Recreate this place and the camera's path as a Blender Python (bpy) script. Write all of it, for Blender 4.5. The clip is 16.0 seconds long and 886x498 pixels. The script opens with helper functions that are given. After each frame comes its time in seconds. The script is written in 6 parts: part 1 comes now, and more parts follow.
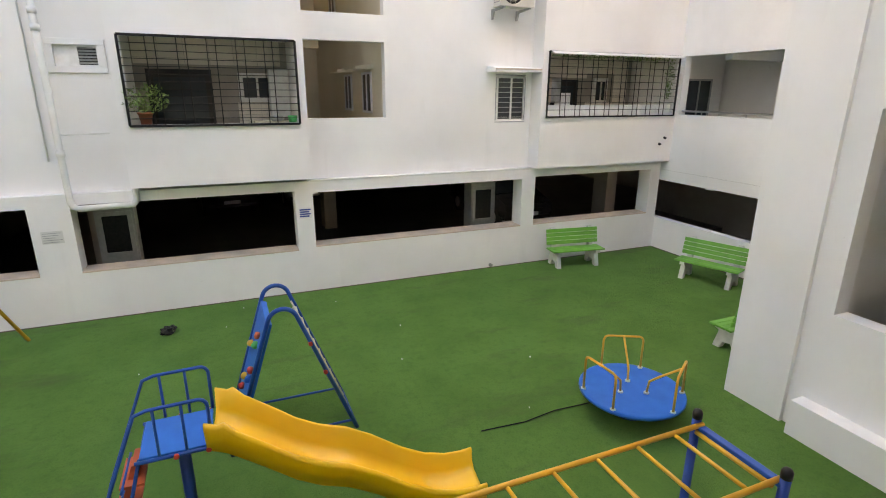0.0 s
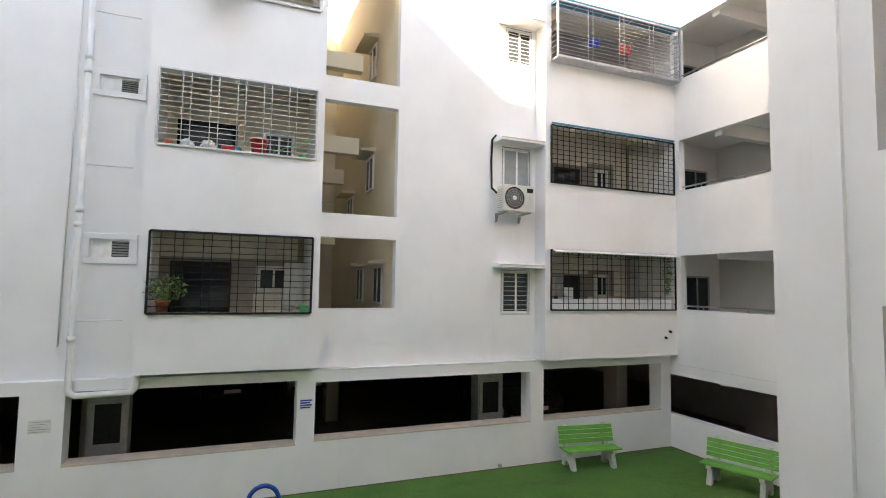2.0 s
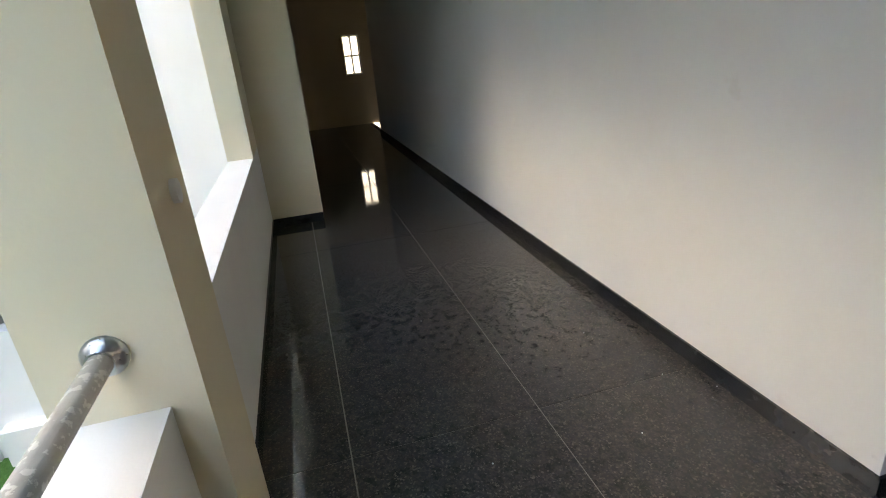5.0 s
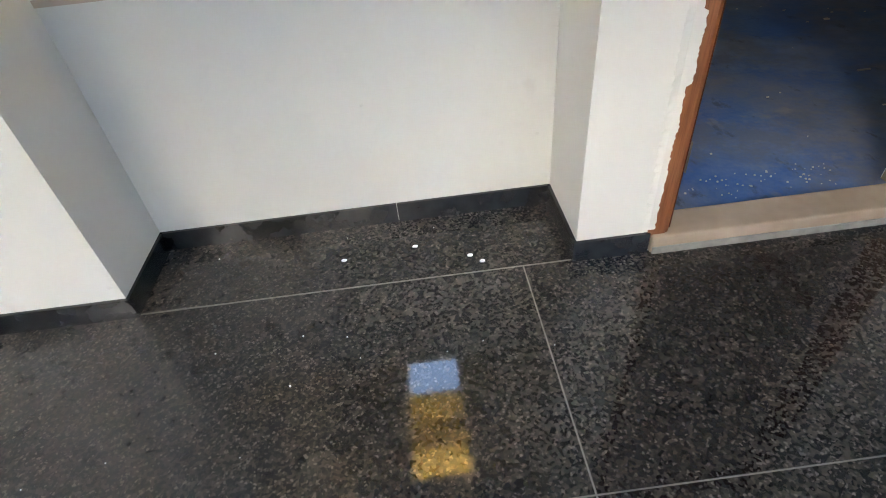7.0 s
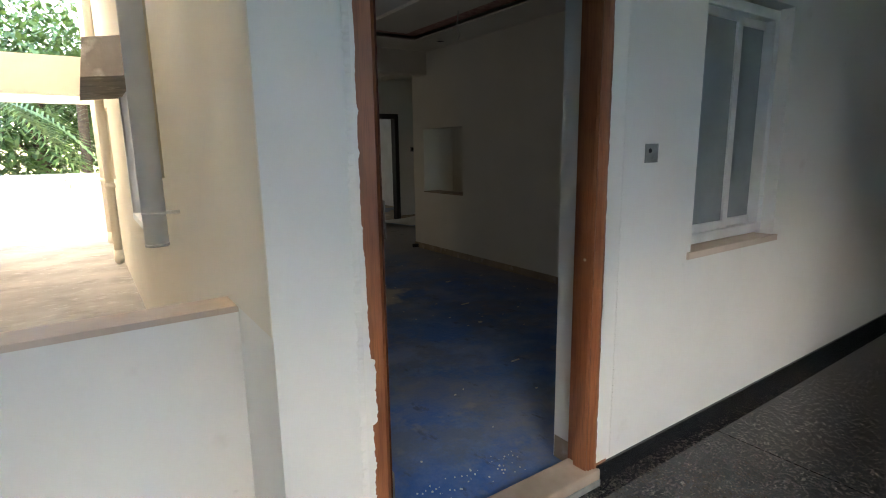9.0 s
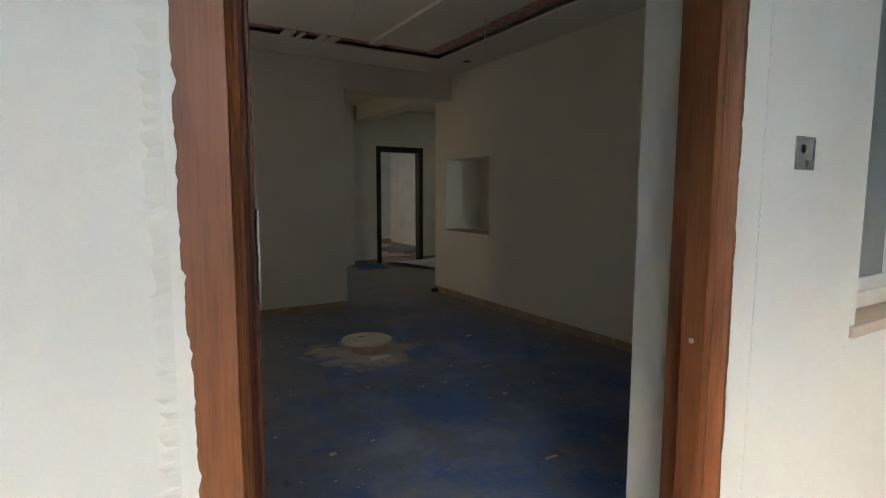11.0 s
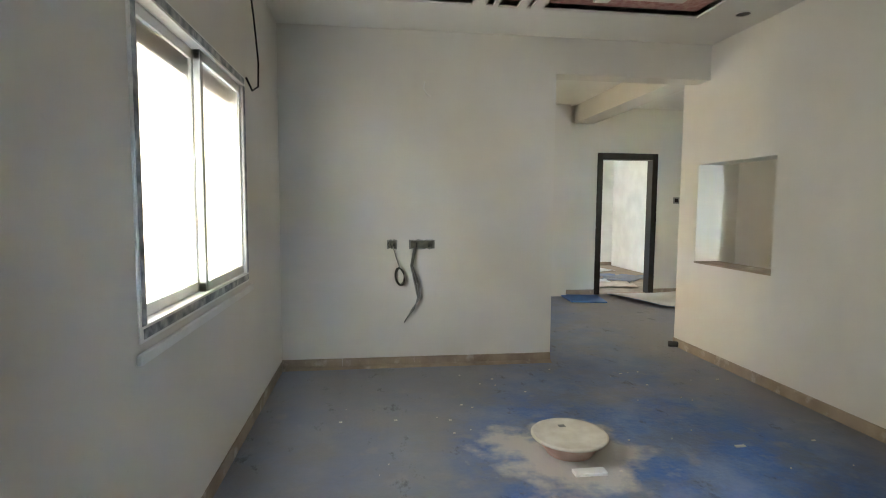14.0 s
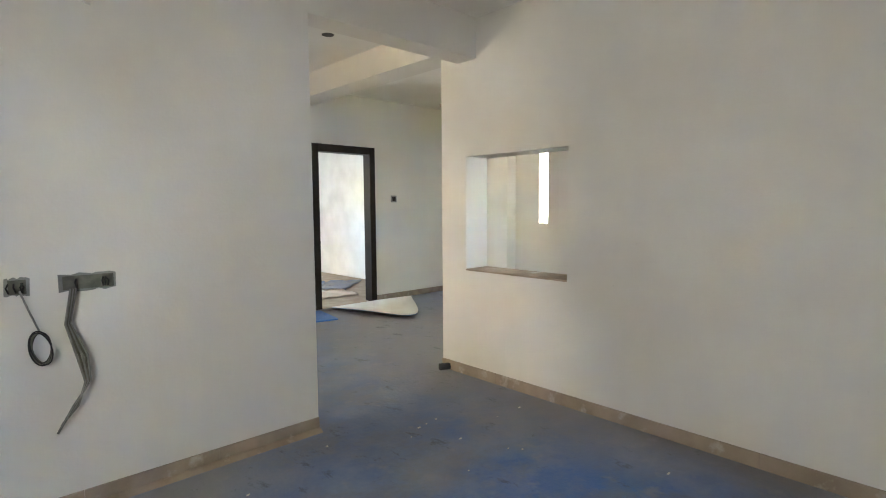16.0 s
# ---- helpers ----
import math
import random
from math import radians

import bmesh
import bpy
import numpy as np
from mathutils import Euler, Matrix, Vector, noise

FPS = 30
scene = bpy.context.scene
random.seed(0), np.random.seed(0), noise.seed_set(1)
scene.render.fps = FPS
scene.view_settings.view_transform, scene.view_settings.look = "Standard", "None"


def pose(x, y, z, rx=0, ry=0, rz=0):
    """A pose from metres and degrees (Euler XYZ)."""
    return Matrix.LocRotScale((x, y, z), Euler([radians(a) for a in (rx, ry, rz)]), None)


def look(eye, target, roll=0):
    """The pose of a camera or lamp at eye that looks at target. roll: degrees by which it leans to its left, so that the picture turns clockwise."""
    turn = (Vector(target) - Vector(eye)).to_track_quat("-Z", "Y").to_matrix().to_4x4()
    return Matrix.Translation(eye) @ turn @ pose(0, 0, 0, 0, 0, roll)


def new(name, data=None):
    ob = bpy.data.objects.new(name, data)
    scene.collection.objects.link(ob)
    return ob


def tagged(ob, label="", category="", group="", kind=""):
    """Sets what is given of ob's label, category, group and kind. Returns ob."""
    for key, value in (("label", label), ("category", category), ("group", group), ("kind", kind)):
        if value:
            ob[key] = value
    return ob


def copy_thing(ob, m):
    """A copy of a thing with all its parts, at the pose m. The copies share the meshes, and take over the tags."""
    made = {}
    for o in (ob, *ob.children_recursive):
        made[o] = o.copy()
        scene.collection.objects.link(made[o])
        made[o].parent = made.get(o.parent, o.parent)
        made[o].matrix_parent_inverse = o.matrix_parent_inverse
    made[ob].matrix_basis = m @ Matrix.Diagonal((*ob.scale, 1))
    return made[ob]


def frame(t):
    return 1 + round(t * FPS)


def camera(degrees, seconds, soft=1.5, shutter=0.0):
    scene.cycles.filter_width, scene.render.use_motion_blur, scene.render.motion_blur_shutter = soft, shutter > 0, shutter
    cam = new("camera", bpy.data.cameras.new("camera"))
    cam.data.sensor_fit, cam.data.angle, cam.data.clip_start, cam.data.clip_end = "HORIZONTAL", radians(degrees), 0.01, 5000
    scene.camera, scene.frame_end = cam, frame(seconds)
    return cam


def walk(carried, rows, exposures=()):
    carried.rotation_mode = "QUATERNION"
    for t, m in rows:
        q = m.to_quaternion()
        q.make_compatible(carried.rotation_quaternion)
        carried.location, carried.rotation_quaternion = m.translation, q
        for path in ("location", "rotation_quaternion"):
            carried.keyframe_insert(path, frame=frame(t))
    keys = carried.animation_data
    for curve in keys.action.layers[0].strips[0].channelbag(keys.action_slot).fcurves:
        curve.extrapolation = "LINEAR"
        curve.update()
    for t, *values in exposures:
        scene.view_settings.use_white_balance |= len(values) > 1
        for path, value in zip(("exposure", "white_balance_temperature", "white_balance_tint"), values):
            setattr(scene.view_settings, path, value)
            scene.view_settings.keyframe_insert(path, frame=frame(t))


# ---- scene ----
cam = camera(80.6, 16.0, 1.0)
YARD = (-0.45, 0.12, 1.45)
RAIL = (-0.40, 0.20, 1.45)
PATH = [
    (0, pose(*RAIL, 73.38, -0.3, -22.61)),
    (0.5, pose(*RAIL, 79.68, -0.8, -21.58)),
    (1, pose(*RAIL, 84.82, -1.02, -20.84)),
    (1.5, pose(*RAIL, 89.57, -1.1, -20.64)),
    (2, pose(*RAIL, 94.06, -1.0, -21.82)),
    (2.5, pose(-0.48, 0.215, 1.45, 94.48, -0.87, -29.95)),
    (3, pose(-0.57, 0.235, 1.45, 91.48, -0.42, -44.63)),
    (3.5, pose(*YARD, 88.66, -0.1, -58.85)),
    (3.7, pose(-0.445, 0.11, 1.452, 88.2, 0.3, -63.6)),
    (4.7, pose(-0.37, -0.09, 1.5, 74, 4, -99)),
    (5.8, look((-0.286, -0.251, 1.52), (1.131, -1.085, 0.381), -12.2)),
    (6, look((-0.35, -0.307, 1.479), (0.856, -1.291, 0.223), -13.6)),
    (6.5, look((-0.345, -0.332, 1.278), (0.208, -1.701, -0.071), -8.9)),
    (7, look((-0.487, -0.392, 1.28), (-0.525, -1.916, -0.015), -6.3)),
    (7.5, look((-0.62, -0.425, 1.359), (-1.101, -2.043, 0.287), -3.9)),
    (8.1, look((-0.666, -0.4, 1.395), (-1.561, -2.08, 0.782), -0.8)),
    (8.6, look((-0.582, -0.393, 1.425), (-1.681, -2.007, 0.992), -0.9)),
    (9.7, look((-0.82, -0.68, 1.37), (-1.915, -2.33, 1.06), -0.5)),
    (10.8, look((-1.134, -1.063, 1.31), (-2.217, -2.731, 1.092), -0.2)),
    (11, look((-1.198, -1.129, 1.296), (-2.226, -2.831, 1.084), 0.1)),
    (11.5, look((-1.365, -1.317, 1.295), (-2.196, -3.124, 1.077), 0.8)),
    (12, look((-1.468, -1.521, 1.289), (-2.156, -3.386, 1.074), 0.6)),
    (12.5, look((-1.559, -1.712, 1.291), (-2.099, -3.627, 1.088), -0.1)),
    (13, look((-1.691, -1.923, 1.284), (-1.996, -3.889, 1.085), 0.1)),
    (13.5, look((-1.759, -2.124, 1.275), (-1.994, -4.102, 1.093), 0.4)),
    (14, look((-1.804, -2.459, 1.317), (-2.066, -4.435, 1.158), 0.4)),
    (14.5, look((-1.86, -2.791, 1.329), (-2.264, -4.746, 1.21), -0.3)),
    (15, look((-1.896, -3.168, 1.313), (-2.542, -5.058, 1.206), 0.8)),
    (15.5, look((-1.811, -3.575, 1.314), (-2.811, -5.302, 1.186), -0.2)),
    (16, look((-1.784, -4.017, 1.329), (-3.142, -5.476, 1.168), -0.4)),
]
EXPOSURES = [(0, 3.4, 9300, 21), (1.5, 3.2, 8900, 20), (2.5, 2.86, 8600, 18), (3.7, 2.96, 8600, 18), (5.8, 4.65, 7300, 14), (7.5, 4.6, 7200, 14), (8.2, 4.35, 7000, 14), (8.7, 4.25, 7000, 13),
             (10.8, 4.85, 7800, 13), (11.0, 5.0, 7800, 13), (11.5, 6.15, 7500, 13), (12.0, 7.4, 7250, 13), (12.5, 7.85, 6980, 10), (13.5, 7.85, 6750, 9), (14.0, 7.6, 6860, 8),
             (14.6, 7.25, 7000, 10), (15.0, 7.25, 6850, 11), (15.5, 7.75, 6800, 11), (16.0, 7.8, 6600, 11)]
walk(cam, PATH, EXPOSURES)

# ---- light ----
world = bpy.data.worlds.new("sky")
scene.world = world
world.use_nodes = True
wn = world.node_tree
sky = wn.nodes.new("ShaderNodeTexSky")
sky.sky_type, sky.sun_disc = "NISHITA", False
sky.sun_elevation, sky.sun_rotation = radians(23), radians(215)
sky.dust_density, sky.air_density, sky.ozone_density = 0.1, 1.0, 1.0
wn.links.new(sky.outputs[0], wn.nodes["Background"].inputs[0])
wn.nodes["Background"].inputs[1].default_value = 0.125
sun = new("sun", bpy.data.lights.new("sun", "SUN"))
sun.data.energy, sun.data.angle, sun.data.color = 5.0, radians(0.6), (1.0, 0.95, 0.86)
sun.matrix_world = look((0, 0, 30), (1.35, 1.92, 29.0))


def opening_light(name, x, y, z, w, h, power, target, col=(1.0, 0.97, 0.92)):
    """An added area lamp at an opening, standing in for the daylight through it."""
    o = new(name, bpy.data.lights.new(name, "AREA"))
    o.data.shape, o.data.size, o.data.size_y = "RECTANGLE", w, h
    o.data.energy, o.data.color = power, col
    o.matrix_world = look((x, y, z), target)
    return o


opening_light("window_daylight", -0.975, -4.95, 1.46, 1.4, 1.1, 0.1, (-3.0, -4.95, 1.46))
opening_light("bedroom_daylight", -3.0, -12.2, 1.6, 0.6, 0.8, 0.27, (-5.0, -12.2, 1.6), (0.95, 0.98, 1.0))
opening_light("kitchen_daylight", -7.8, -4.0, 1.55, 1.1, 1.0, 0.19, (-5.0, -4.0, 1.55), (1.0, 0.86, 0.64))
# Warm fill lamp in an unseen opening, both added to brighten the hall.
opening_light("hall_side_daylight", -0.985, -8.55, 1.55, 0.6, 0.8, 0.12, (-4.0, -8.55, 1.55), (1.0, 0.86, 0.64))
opening_light("hall_daylight", -7.8, -8.27, 1.62, 0.14, 1.0, 0.11, (-5.0, -8.27, 1.62), (1.0, 0.88, 0.68))

# ---- materials ----
def mat(name, col, rough=0.7, col2=None, scale=3.0, fine=60.0, bump=0.05, metal=0.0, mix=0.5, dist=0.004, spec=0.5, rnd=0.0):
    """A surface whose colour wanders between two tones, with fine relief."""
    m = bpy.data.materials.new(name)
    m.use_nodes = True
    n, l = m.node_tree.nodes, m.node_tree.links
    b = n["Principled BSDF"]
    tc = n.new("ShaderNodeTexCoord")
    big, small = n.new("ShaderNodeTexNoise"), n.new("ShaderNodeTexNoise")
    big.inputs["Scale"].default_value, big.inputs["Detail"].default_value = scale, 6
    small.inputs["Scale"].default_value, small.inputs["Detail"].default_value = fine, 4
    for q in (big, small):
        l.new(tc.outputs["Object"], q.inputs["Vector"])
    ramp = n.new("ShaderNodeMapRange")
    ramp.inputs[1].default_value, ramp.inputs[2].default_value = 0.35, 0.7
    l.new(big.outputs[0], ramp.inputs[0])
    mx = n.new("ShaderNodeMix")
    mx.data_type = "RGBA"
    mx.inputs[6].default_value = (*col, 1)
    mx.inputs[7].default_value = (*(col2 or [c * 0.85 for c in col]), 1)
    sc = n.new("ShaderNodeMath")
    sc.operation = "MULTIPLY"
    sc.inputs[1].default_value = mix * 2
    l.new(ramp.outputs[0], sc.inputs[0])
    l.new(sc.outputs[0], mx.inputs[0])
    out = mx.outputs[2]
    if rnd:
        oi, hs, mr = n.new("ShaderNodeObjectInfo"), n.new("ShaderNodeHueSaturation"), n.new("ShaderNodeMapRange")
        mr.inputs[3].default_value, mr.inputs[4].default_value = 1 - rnd, 1 + rnd
        l.new(oi.outputs["Random"], mr.inputs[0])
        l.new(mr.outputs[0], hs.inputs["Value"])
        l.new(out, hs.inputs["Color"])
        out = hs.outputs[0]
    l.new(out, b.inputs["Base Color"])
    b.inputs["Metallic"].default_value = metal
    b.inputs["Specular IOR Level"].default_value = spec
    rr = n.new("ShaderNodeMapRange")
    rr.inputs[3].default_value, rr.inputs[4].default_value = max(0.02, rough - 0.08), min(1, rough + 0.08)
    l.new(small.outputs[0], rr.inputs[0])
    l.new(rr.outputs[0], b.inputs["Roughness"])
    bp = n.new("ShaderNodeBump")
    bp.inputs["Strength"].default_value, bp.inputs["Distance"].default_value = bump, dist
    l.new(small.outputs[0], bp.inputs["Height"])
    l.new(bp.outputs[0], b.inputs["Normal"])
    return m


def mask_over(m, col, field, lo, hi, gain=1.0, rough=None):
    """Lays a second colour over a material where a texture field is between lo and hi."""
    n, l = m.node_tree.nodes, m.node_tree.links
    b = n["Principled BSDF"]
    old = b.inputs["Base Color"].links[0].from_socket
    mr, mx, g = n.new("ShaderNodeMapRange"), n.new("ShaderNodeMix"), n.new("ShaderNodeMath")
    mr.inputs[1].default_value, mr.inputs[2].default_value = lo, hi
    g.operation, g.inputs[1].default_value = "MULTIPLY", gain
    mx.data_type = "RGBA"
    l.new(field, mr.inputs[0])
    l.new(mr.outputs[0], g.inputs[0])
    l.new(g.outputs[0], mx.inputs[0])
    l.new(old, mx.inputs[6])
    mx.inputs[7].default_value = (*col, 1)
    l.new(mx.outputs[2], b.inputs["Base Color"])
    if rough is not None:
        ro = b.inputs["Roughness"].links[0].from_socket
        m2 = n.new("ShaderNodeMix")
        l.new(g.outputs[0], m2.inputs[0])
        l.new(ro, m2.inputs[2])
        m2.inputs[3].default_value = rough
        l.new(m2.outputs[0], b.inputs["Roughness"])
    return m


def noise_field(m, scale, detail=6, stretch=(1, 1, 1), rough=0.55):
    n, l = m.node_tree.nodes, m.node_tree.links
    tc, mp, nz = n.new("ShaderNodeTexCoord"), n.new("ShaderNodeMapping"), n.new("ShaderNodeTexNoise")
    mp.inputs["Scale"].default_value = stretch
    nz.inputs["Scale"].default_value, nz.inputs["Detail"].default_value, nz.inputs["Roughness"].default_value = scale, detail, rough
    l.new(tc.outputs["Object"], mp.inputs[0])
    l.new(mp.outputs[0], nz.inputs["Vector"])
    return nz.outputs[0]


def spot_field(m, cx, cy, wobble=0.5):
    """Distance from a floor point, roughened by noise."""
    n, l = m.node_tree.nodes, m.node_tree.links
    tc, sep = n.new("ShaderNodeTexCoord"), n.new("ShaderNodeVectorMath")
    sep.operation = "DISTANCE"
    sep.inputs[1].default_value = (cx, cy, 0.05)
    l.new(tc.outputs["Object"], sep.inputs[0])
    nf = noise_field(m, 5.0, 8)
    ma = n.new("ShaderNodeMath")
    ma.operation, ma.inputs[1].default_value = "MULTIPLY_ADD", wobble
    l.new(nf, ma.inputs[0])
    l.new(sep.outputs["Value"], ma.inputs[2])
    return ma.outputs[0]


def axis_field(m, axis, scale, wobble, along=None):
    """One coordinate, or a slant of x and y, roughened by noise, for stains that follow a wall and the granite's
    painted sheen.
    """
    n, l = m.node_tree.nodes, m.node_tree.links
    tc, sep, ma = n.new("ShaderNodeTexCoord"), n.new("ShaderNodeSeparateXYZ"), n.new("ShaderNodeMath")
    l.new(tc.outputs["Object"], sep.inputs[0])
    ma.operation, ma.inputs[1].default_value = "MULTIPLY_ADD", wobble
    l.new(noise_field(m, scale, 9, (1, 1, 1), 0.65), ma.inputs[0])
    if along is None:
        l.new(sep.outputs[axis], ma.inputs[2])
    else:
        dot = n.new("ShaderNodeVectorMath")
        dot.operation = "DOT_PRODUCT"
        dot.inputs[1].default_value = along
        l.new(tc.outputs["Object"], dot.inputs[0])
        l.new(dot.outputs["Value"], ma.inputs[2])
    return ma.outputs[0]


WHITE = mat("white_wall_paint", (0.83, 0.81, 0.79), 0.8, (0.77, 0.745, 0.72), 0.7, 90, 0.12)
mask_over(WHITE, (0.55, 0.54, 0.51), noise_field(WHITE, 2.2, 7, (1, 1, 0.15)), 0.62, 0.8, 0.25)
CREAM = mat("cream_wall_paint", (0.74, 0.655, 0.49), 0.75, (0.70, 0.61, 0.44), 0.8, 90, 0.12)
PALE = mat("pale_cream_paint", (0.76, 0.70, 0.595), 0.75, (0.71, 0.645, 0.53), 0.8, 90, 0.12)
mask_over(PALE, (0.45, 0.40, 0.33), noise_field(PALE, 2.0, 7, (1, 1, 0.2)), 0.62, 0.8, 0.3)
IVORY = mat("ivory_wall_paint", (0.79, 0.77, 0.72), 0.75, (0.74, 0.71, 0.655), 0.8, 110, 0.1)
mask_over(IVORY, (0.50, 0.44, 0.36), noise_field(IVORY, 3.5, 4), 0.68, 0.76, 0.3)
PUTTY = mat("room_wall_putty", (0.69, 0.665, 0.61), 0.85, (0.63, 0.60, 0.54), 0.9, 70, 0.15)
for m_, c_, g_ in ((PUTTY, (0.62, 0.59, 0.53), 0.3), (IVORY, (0.66, 0.63, 0.57), 0.25), (WHITE, (0.68, 0.66, 0.63), 0.22)):
    mask_over(m_, c_, noise_field(m_, 1.3, 9, (1, 1, 0.7), 0.7), 0.48, 0.72, g_)
    mask_over(m_, (0.42, 0.39, 0.34), noise_field(m_, 11.0, 5, (1, 1, 1.6), 0.6), 0.7, 0.8, 0.35)
BEIGE = mat("beige_sill_plaster", (0.62, 0.50, 0.40), 0.8, (0.52, 0.41, 0.32), 5, 80, 0.2)
CEIL = mat("ceiling_board", (0.78, 0.765, 0.715), 0.85, (0.72, 0.70, 0.645), 1.2, 50, 0.12)
FOIL = mat("maroon_foil", (0.34, 0.10, 0.09), 0.35, (0.60, 0.42, 0.38), 22, 60, 0.5)
TURF = mat("artificial_turf", (0.115, 0.26, 0.06), 0.95, (0.088, 0.212, 0.046), 1.3, 260, 1.0, dist=0.02, spec=0.15)
mask_over(TURF, (0.085, 0.115, 0.05), noise_field(TURF, 0.45, 9, (1, 2.6, 1), 0.65), 0.56, 0.72, 0.7)
mask_over(TURF, (0.05, 0.14, 0.03), noise_field(TURF, 9, 8, (1, 1, 1), 0.7), 0.5, 0.7, 0.4)
mask_over(TURF, (0.05, 0.16, 0.035), noise_field(TURF, 40, 3), 0.5, 0.8, 0.6)
def crystal_field(m, scale, dial=1.0):
    """A random value for each grain of a crystalline stone, its outline bent by noise."""
    n, l = m.node_tree.nodes, m.node_tree.links
    tc, vo, wp, mx = n.new("ShaderNodeTexCoord"), n.new("ShaderNodeTexVoronoi"), n.new("ShaderNodeTexNoise"), n.new("ShaderNodeMix")
    mx.data_type, mx.inputs[0].default_value = "RGBA", 0.02 * dial
    wp.inputs["Scale"].default_value, wp.inputs["Detail"].default_value = scale * 0.8, 3
    vo.inputs["Scale"].default_value = scale
    l.new(tc.outputs["Object"], wp.inputs["Vector"])
    l.new(tc.outputs["Object"], mx.inputs[6])
    l.new(wp.outputs["Color"], mx.inputs[7])
    l.new(mx.outputs[2], vo.inputs["Vector"])
    sep = n.new("ShaderNodeSeparateColor")
    l.new(vo.outputs["Color"], sep.inputs[0])
    return sep.outputs[0]


GRANITE = mat("polished_granite", (0.010, 0.0095, 0.0095), 0.0, (0.014, 0.013, 0.0125), 2.0, 8, 0.0, rnd=0.15, spec=0.55)
# Greyer towards +x: the hazy reflection of the wall, put into the colour.
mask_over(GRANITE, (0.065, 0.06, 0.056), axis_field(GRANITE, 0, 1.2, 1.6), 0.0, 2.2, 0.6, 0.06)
mask_over(GRANITE, (0.10, 0.08, 0.062), crystal_field(GRANITE, 115, 0.45), 0.3, 1.0, 0.55)
mask_over(GRANITE, (0.012, 0.011, 0.011), noise_field(GRANITE, 18, 8, (1, 1, 1), 0.7), 0.48, 0.62, 0.6)
mask_over(GRANITE, (0.20, 0.165, 0.135), crystal_field(GRANITE, 160, 0.45), 0.86, 1.0, 0.55)
SKIRT = mat("black_granite_skirting", (0.010, 0.011, 0.013), 0.2, (0.025, 0.027, 0.03), 14, 60, 0.05)
mask_over(SKIRT, (0.25, 0.25, 0.25), noise_field(SKIRT, 30, 4), 0.70, 0.76, 0.4)
JOINT = mat("pale_tile_joint", (0.20, 0.175, 0.145), 0.9)
SHEET = mat("blue_floor_sheet", (0.034, 0.125, 0.40), 0.5, (0.055, 0.135, 0.33), 1.6, 35, 0.35, dist=0.01, spec=0.3)
mask_over(SHEET, (0.25, 0.31, 0.42), noise_field(SHEET, 1.9, 9, (1, 1, 1), 0.68), 0.44, 0.62, 0.6, 0.6)
mask_over(SHEET, (0.13, 0.155, 0.21), noise_field(SHEET, 2.6, 9, (1, 1, 1), 0.7), 0.47, 0.6, 0.75, 0.6)
mask_over(SHEET, (0.28, 0.27, 0.255), noise_field(SHEET, 1.1, 9, (1, 1, 1), 0.7), 0.5, 0.66, 0.6, 0.75)
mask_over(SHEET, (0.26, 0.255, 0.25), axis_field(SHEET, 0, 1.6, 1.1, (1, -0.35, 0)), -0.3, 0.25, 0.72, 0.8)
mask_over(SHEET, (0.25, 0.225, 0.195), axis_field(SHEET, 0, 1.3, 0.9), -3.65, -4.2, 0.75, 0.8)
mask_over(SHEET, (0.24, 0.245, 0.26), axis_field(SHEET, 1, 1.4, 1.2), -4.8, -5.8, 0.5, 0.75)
mask_over(SHEET, (0.05, 0.055, 0.07), noise_field(SHEET, 9.0, 8, (1, 0.5, 1), 0.7), 0.6, 0.68, 0.6, 0.6)
mask_over(SHEET, (0.28, 0.28, 0.29), noise_field(SHEET, 7.0, 8), 0.6, 0.7, 0.5, 0.8)
mask_over(SHEET, (0.56, 0.52, 0.46), spot_field(SHEET, -2.86, -5.14, 0.85), 0.90, 0.74, 0.8, 0.9)
NEWSHEET = mat("clean_blue_sheet", (0.03, 0.13, 0.42), 0.45, (0.05, 0.17, 0.46), 3.0, 30, 0.3, dist=0.01, spec=0.3)
BSKIRT = mat("beige_room_skirting", (0.33, 0.26, 0.19), 0.7, (0.22, 0.17, 0.125), 5, 40, 0.15)
mask_over(BSKIRT, (0.55, 0.50, 0.43), noise_field(BSKIRT, 9, 6), 0.58, 0.7, 0.5)
WOOD = mat("varnished_teak", (0.34, 0.13, 0.056), 0.45, (0.23, 0.078, 0.032), 2, 60, 0.08)
mask_over(WOOD, (0.17, 0.055, 0.022), noise_field(WOOD, 26, 7, (8, 8, 0.35), 0.6), 0.48, 0.68, 0.6)
mask_over(WOOD, (0.08, 0.022, 0.01), noise_field(WOOD, 5, 8, (9, 9, 0.7)), 0.5, 0.75, 0.55)
LEAF = mat("dark_teak_door", (0.095, 0.028, 0.012), 0.55, (0.062, 0.018, 0.008), 2, 60, 0.06, spec=0.25)
mask_over(LEAF, (0.022, 0.008, 0.005), noise_field(LEAF, 5, 8, (9, 9, 0.6)), 0.5, 0.78, 0.6)
DUST = mat("dust_film", (0.15, 0.11, 0.075), 0.9)
DARKWOOD = mat("dark_door_frame", (0.014, 0.010, 0.008), 0.5, (0.022, 0.016, 0.012), 6, 40, 0.1, spec=0.2)
BLACK = mat("black_painted_steel", (0.008, 0.007, 0.007), 0.5, (0.018, 0.015, 0.013), 15, 80, 0.1, spec=0.25)
WSTEEL = mat("white_painted_steel", (0.68, 0.67, 0.64), 0.5, (0.55, 0.53, 0.49), 12, 80, 0.1)
STEEL = mat("stainless_steel", (0.55, 0.55, 0.54), 0.3, (0.45, 0.44, 0.43), 12, 120, 0.05, metal=1.0)
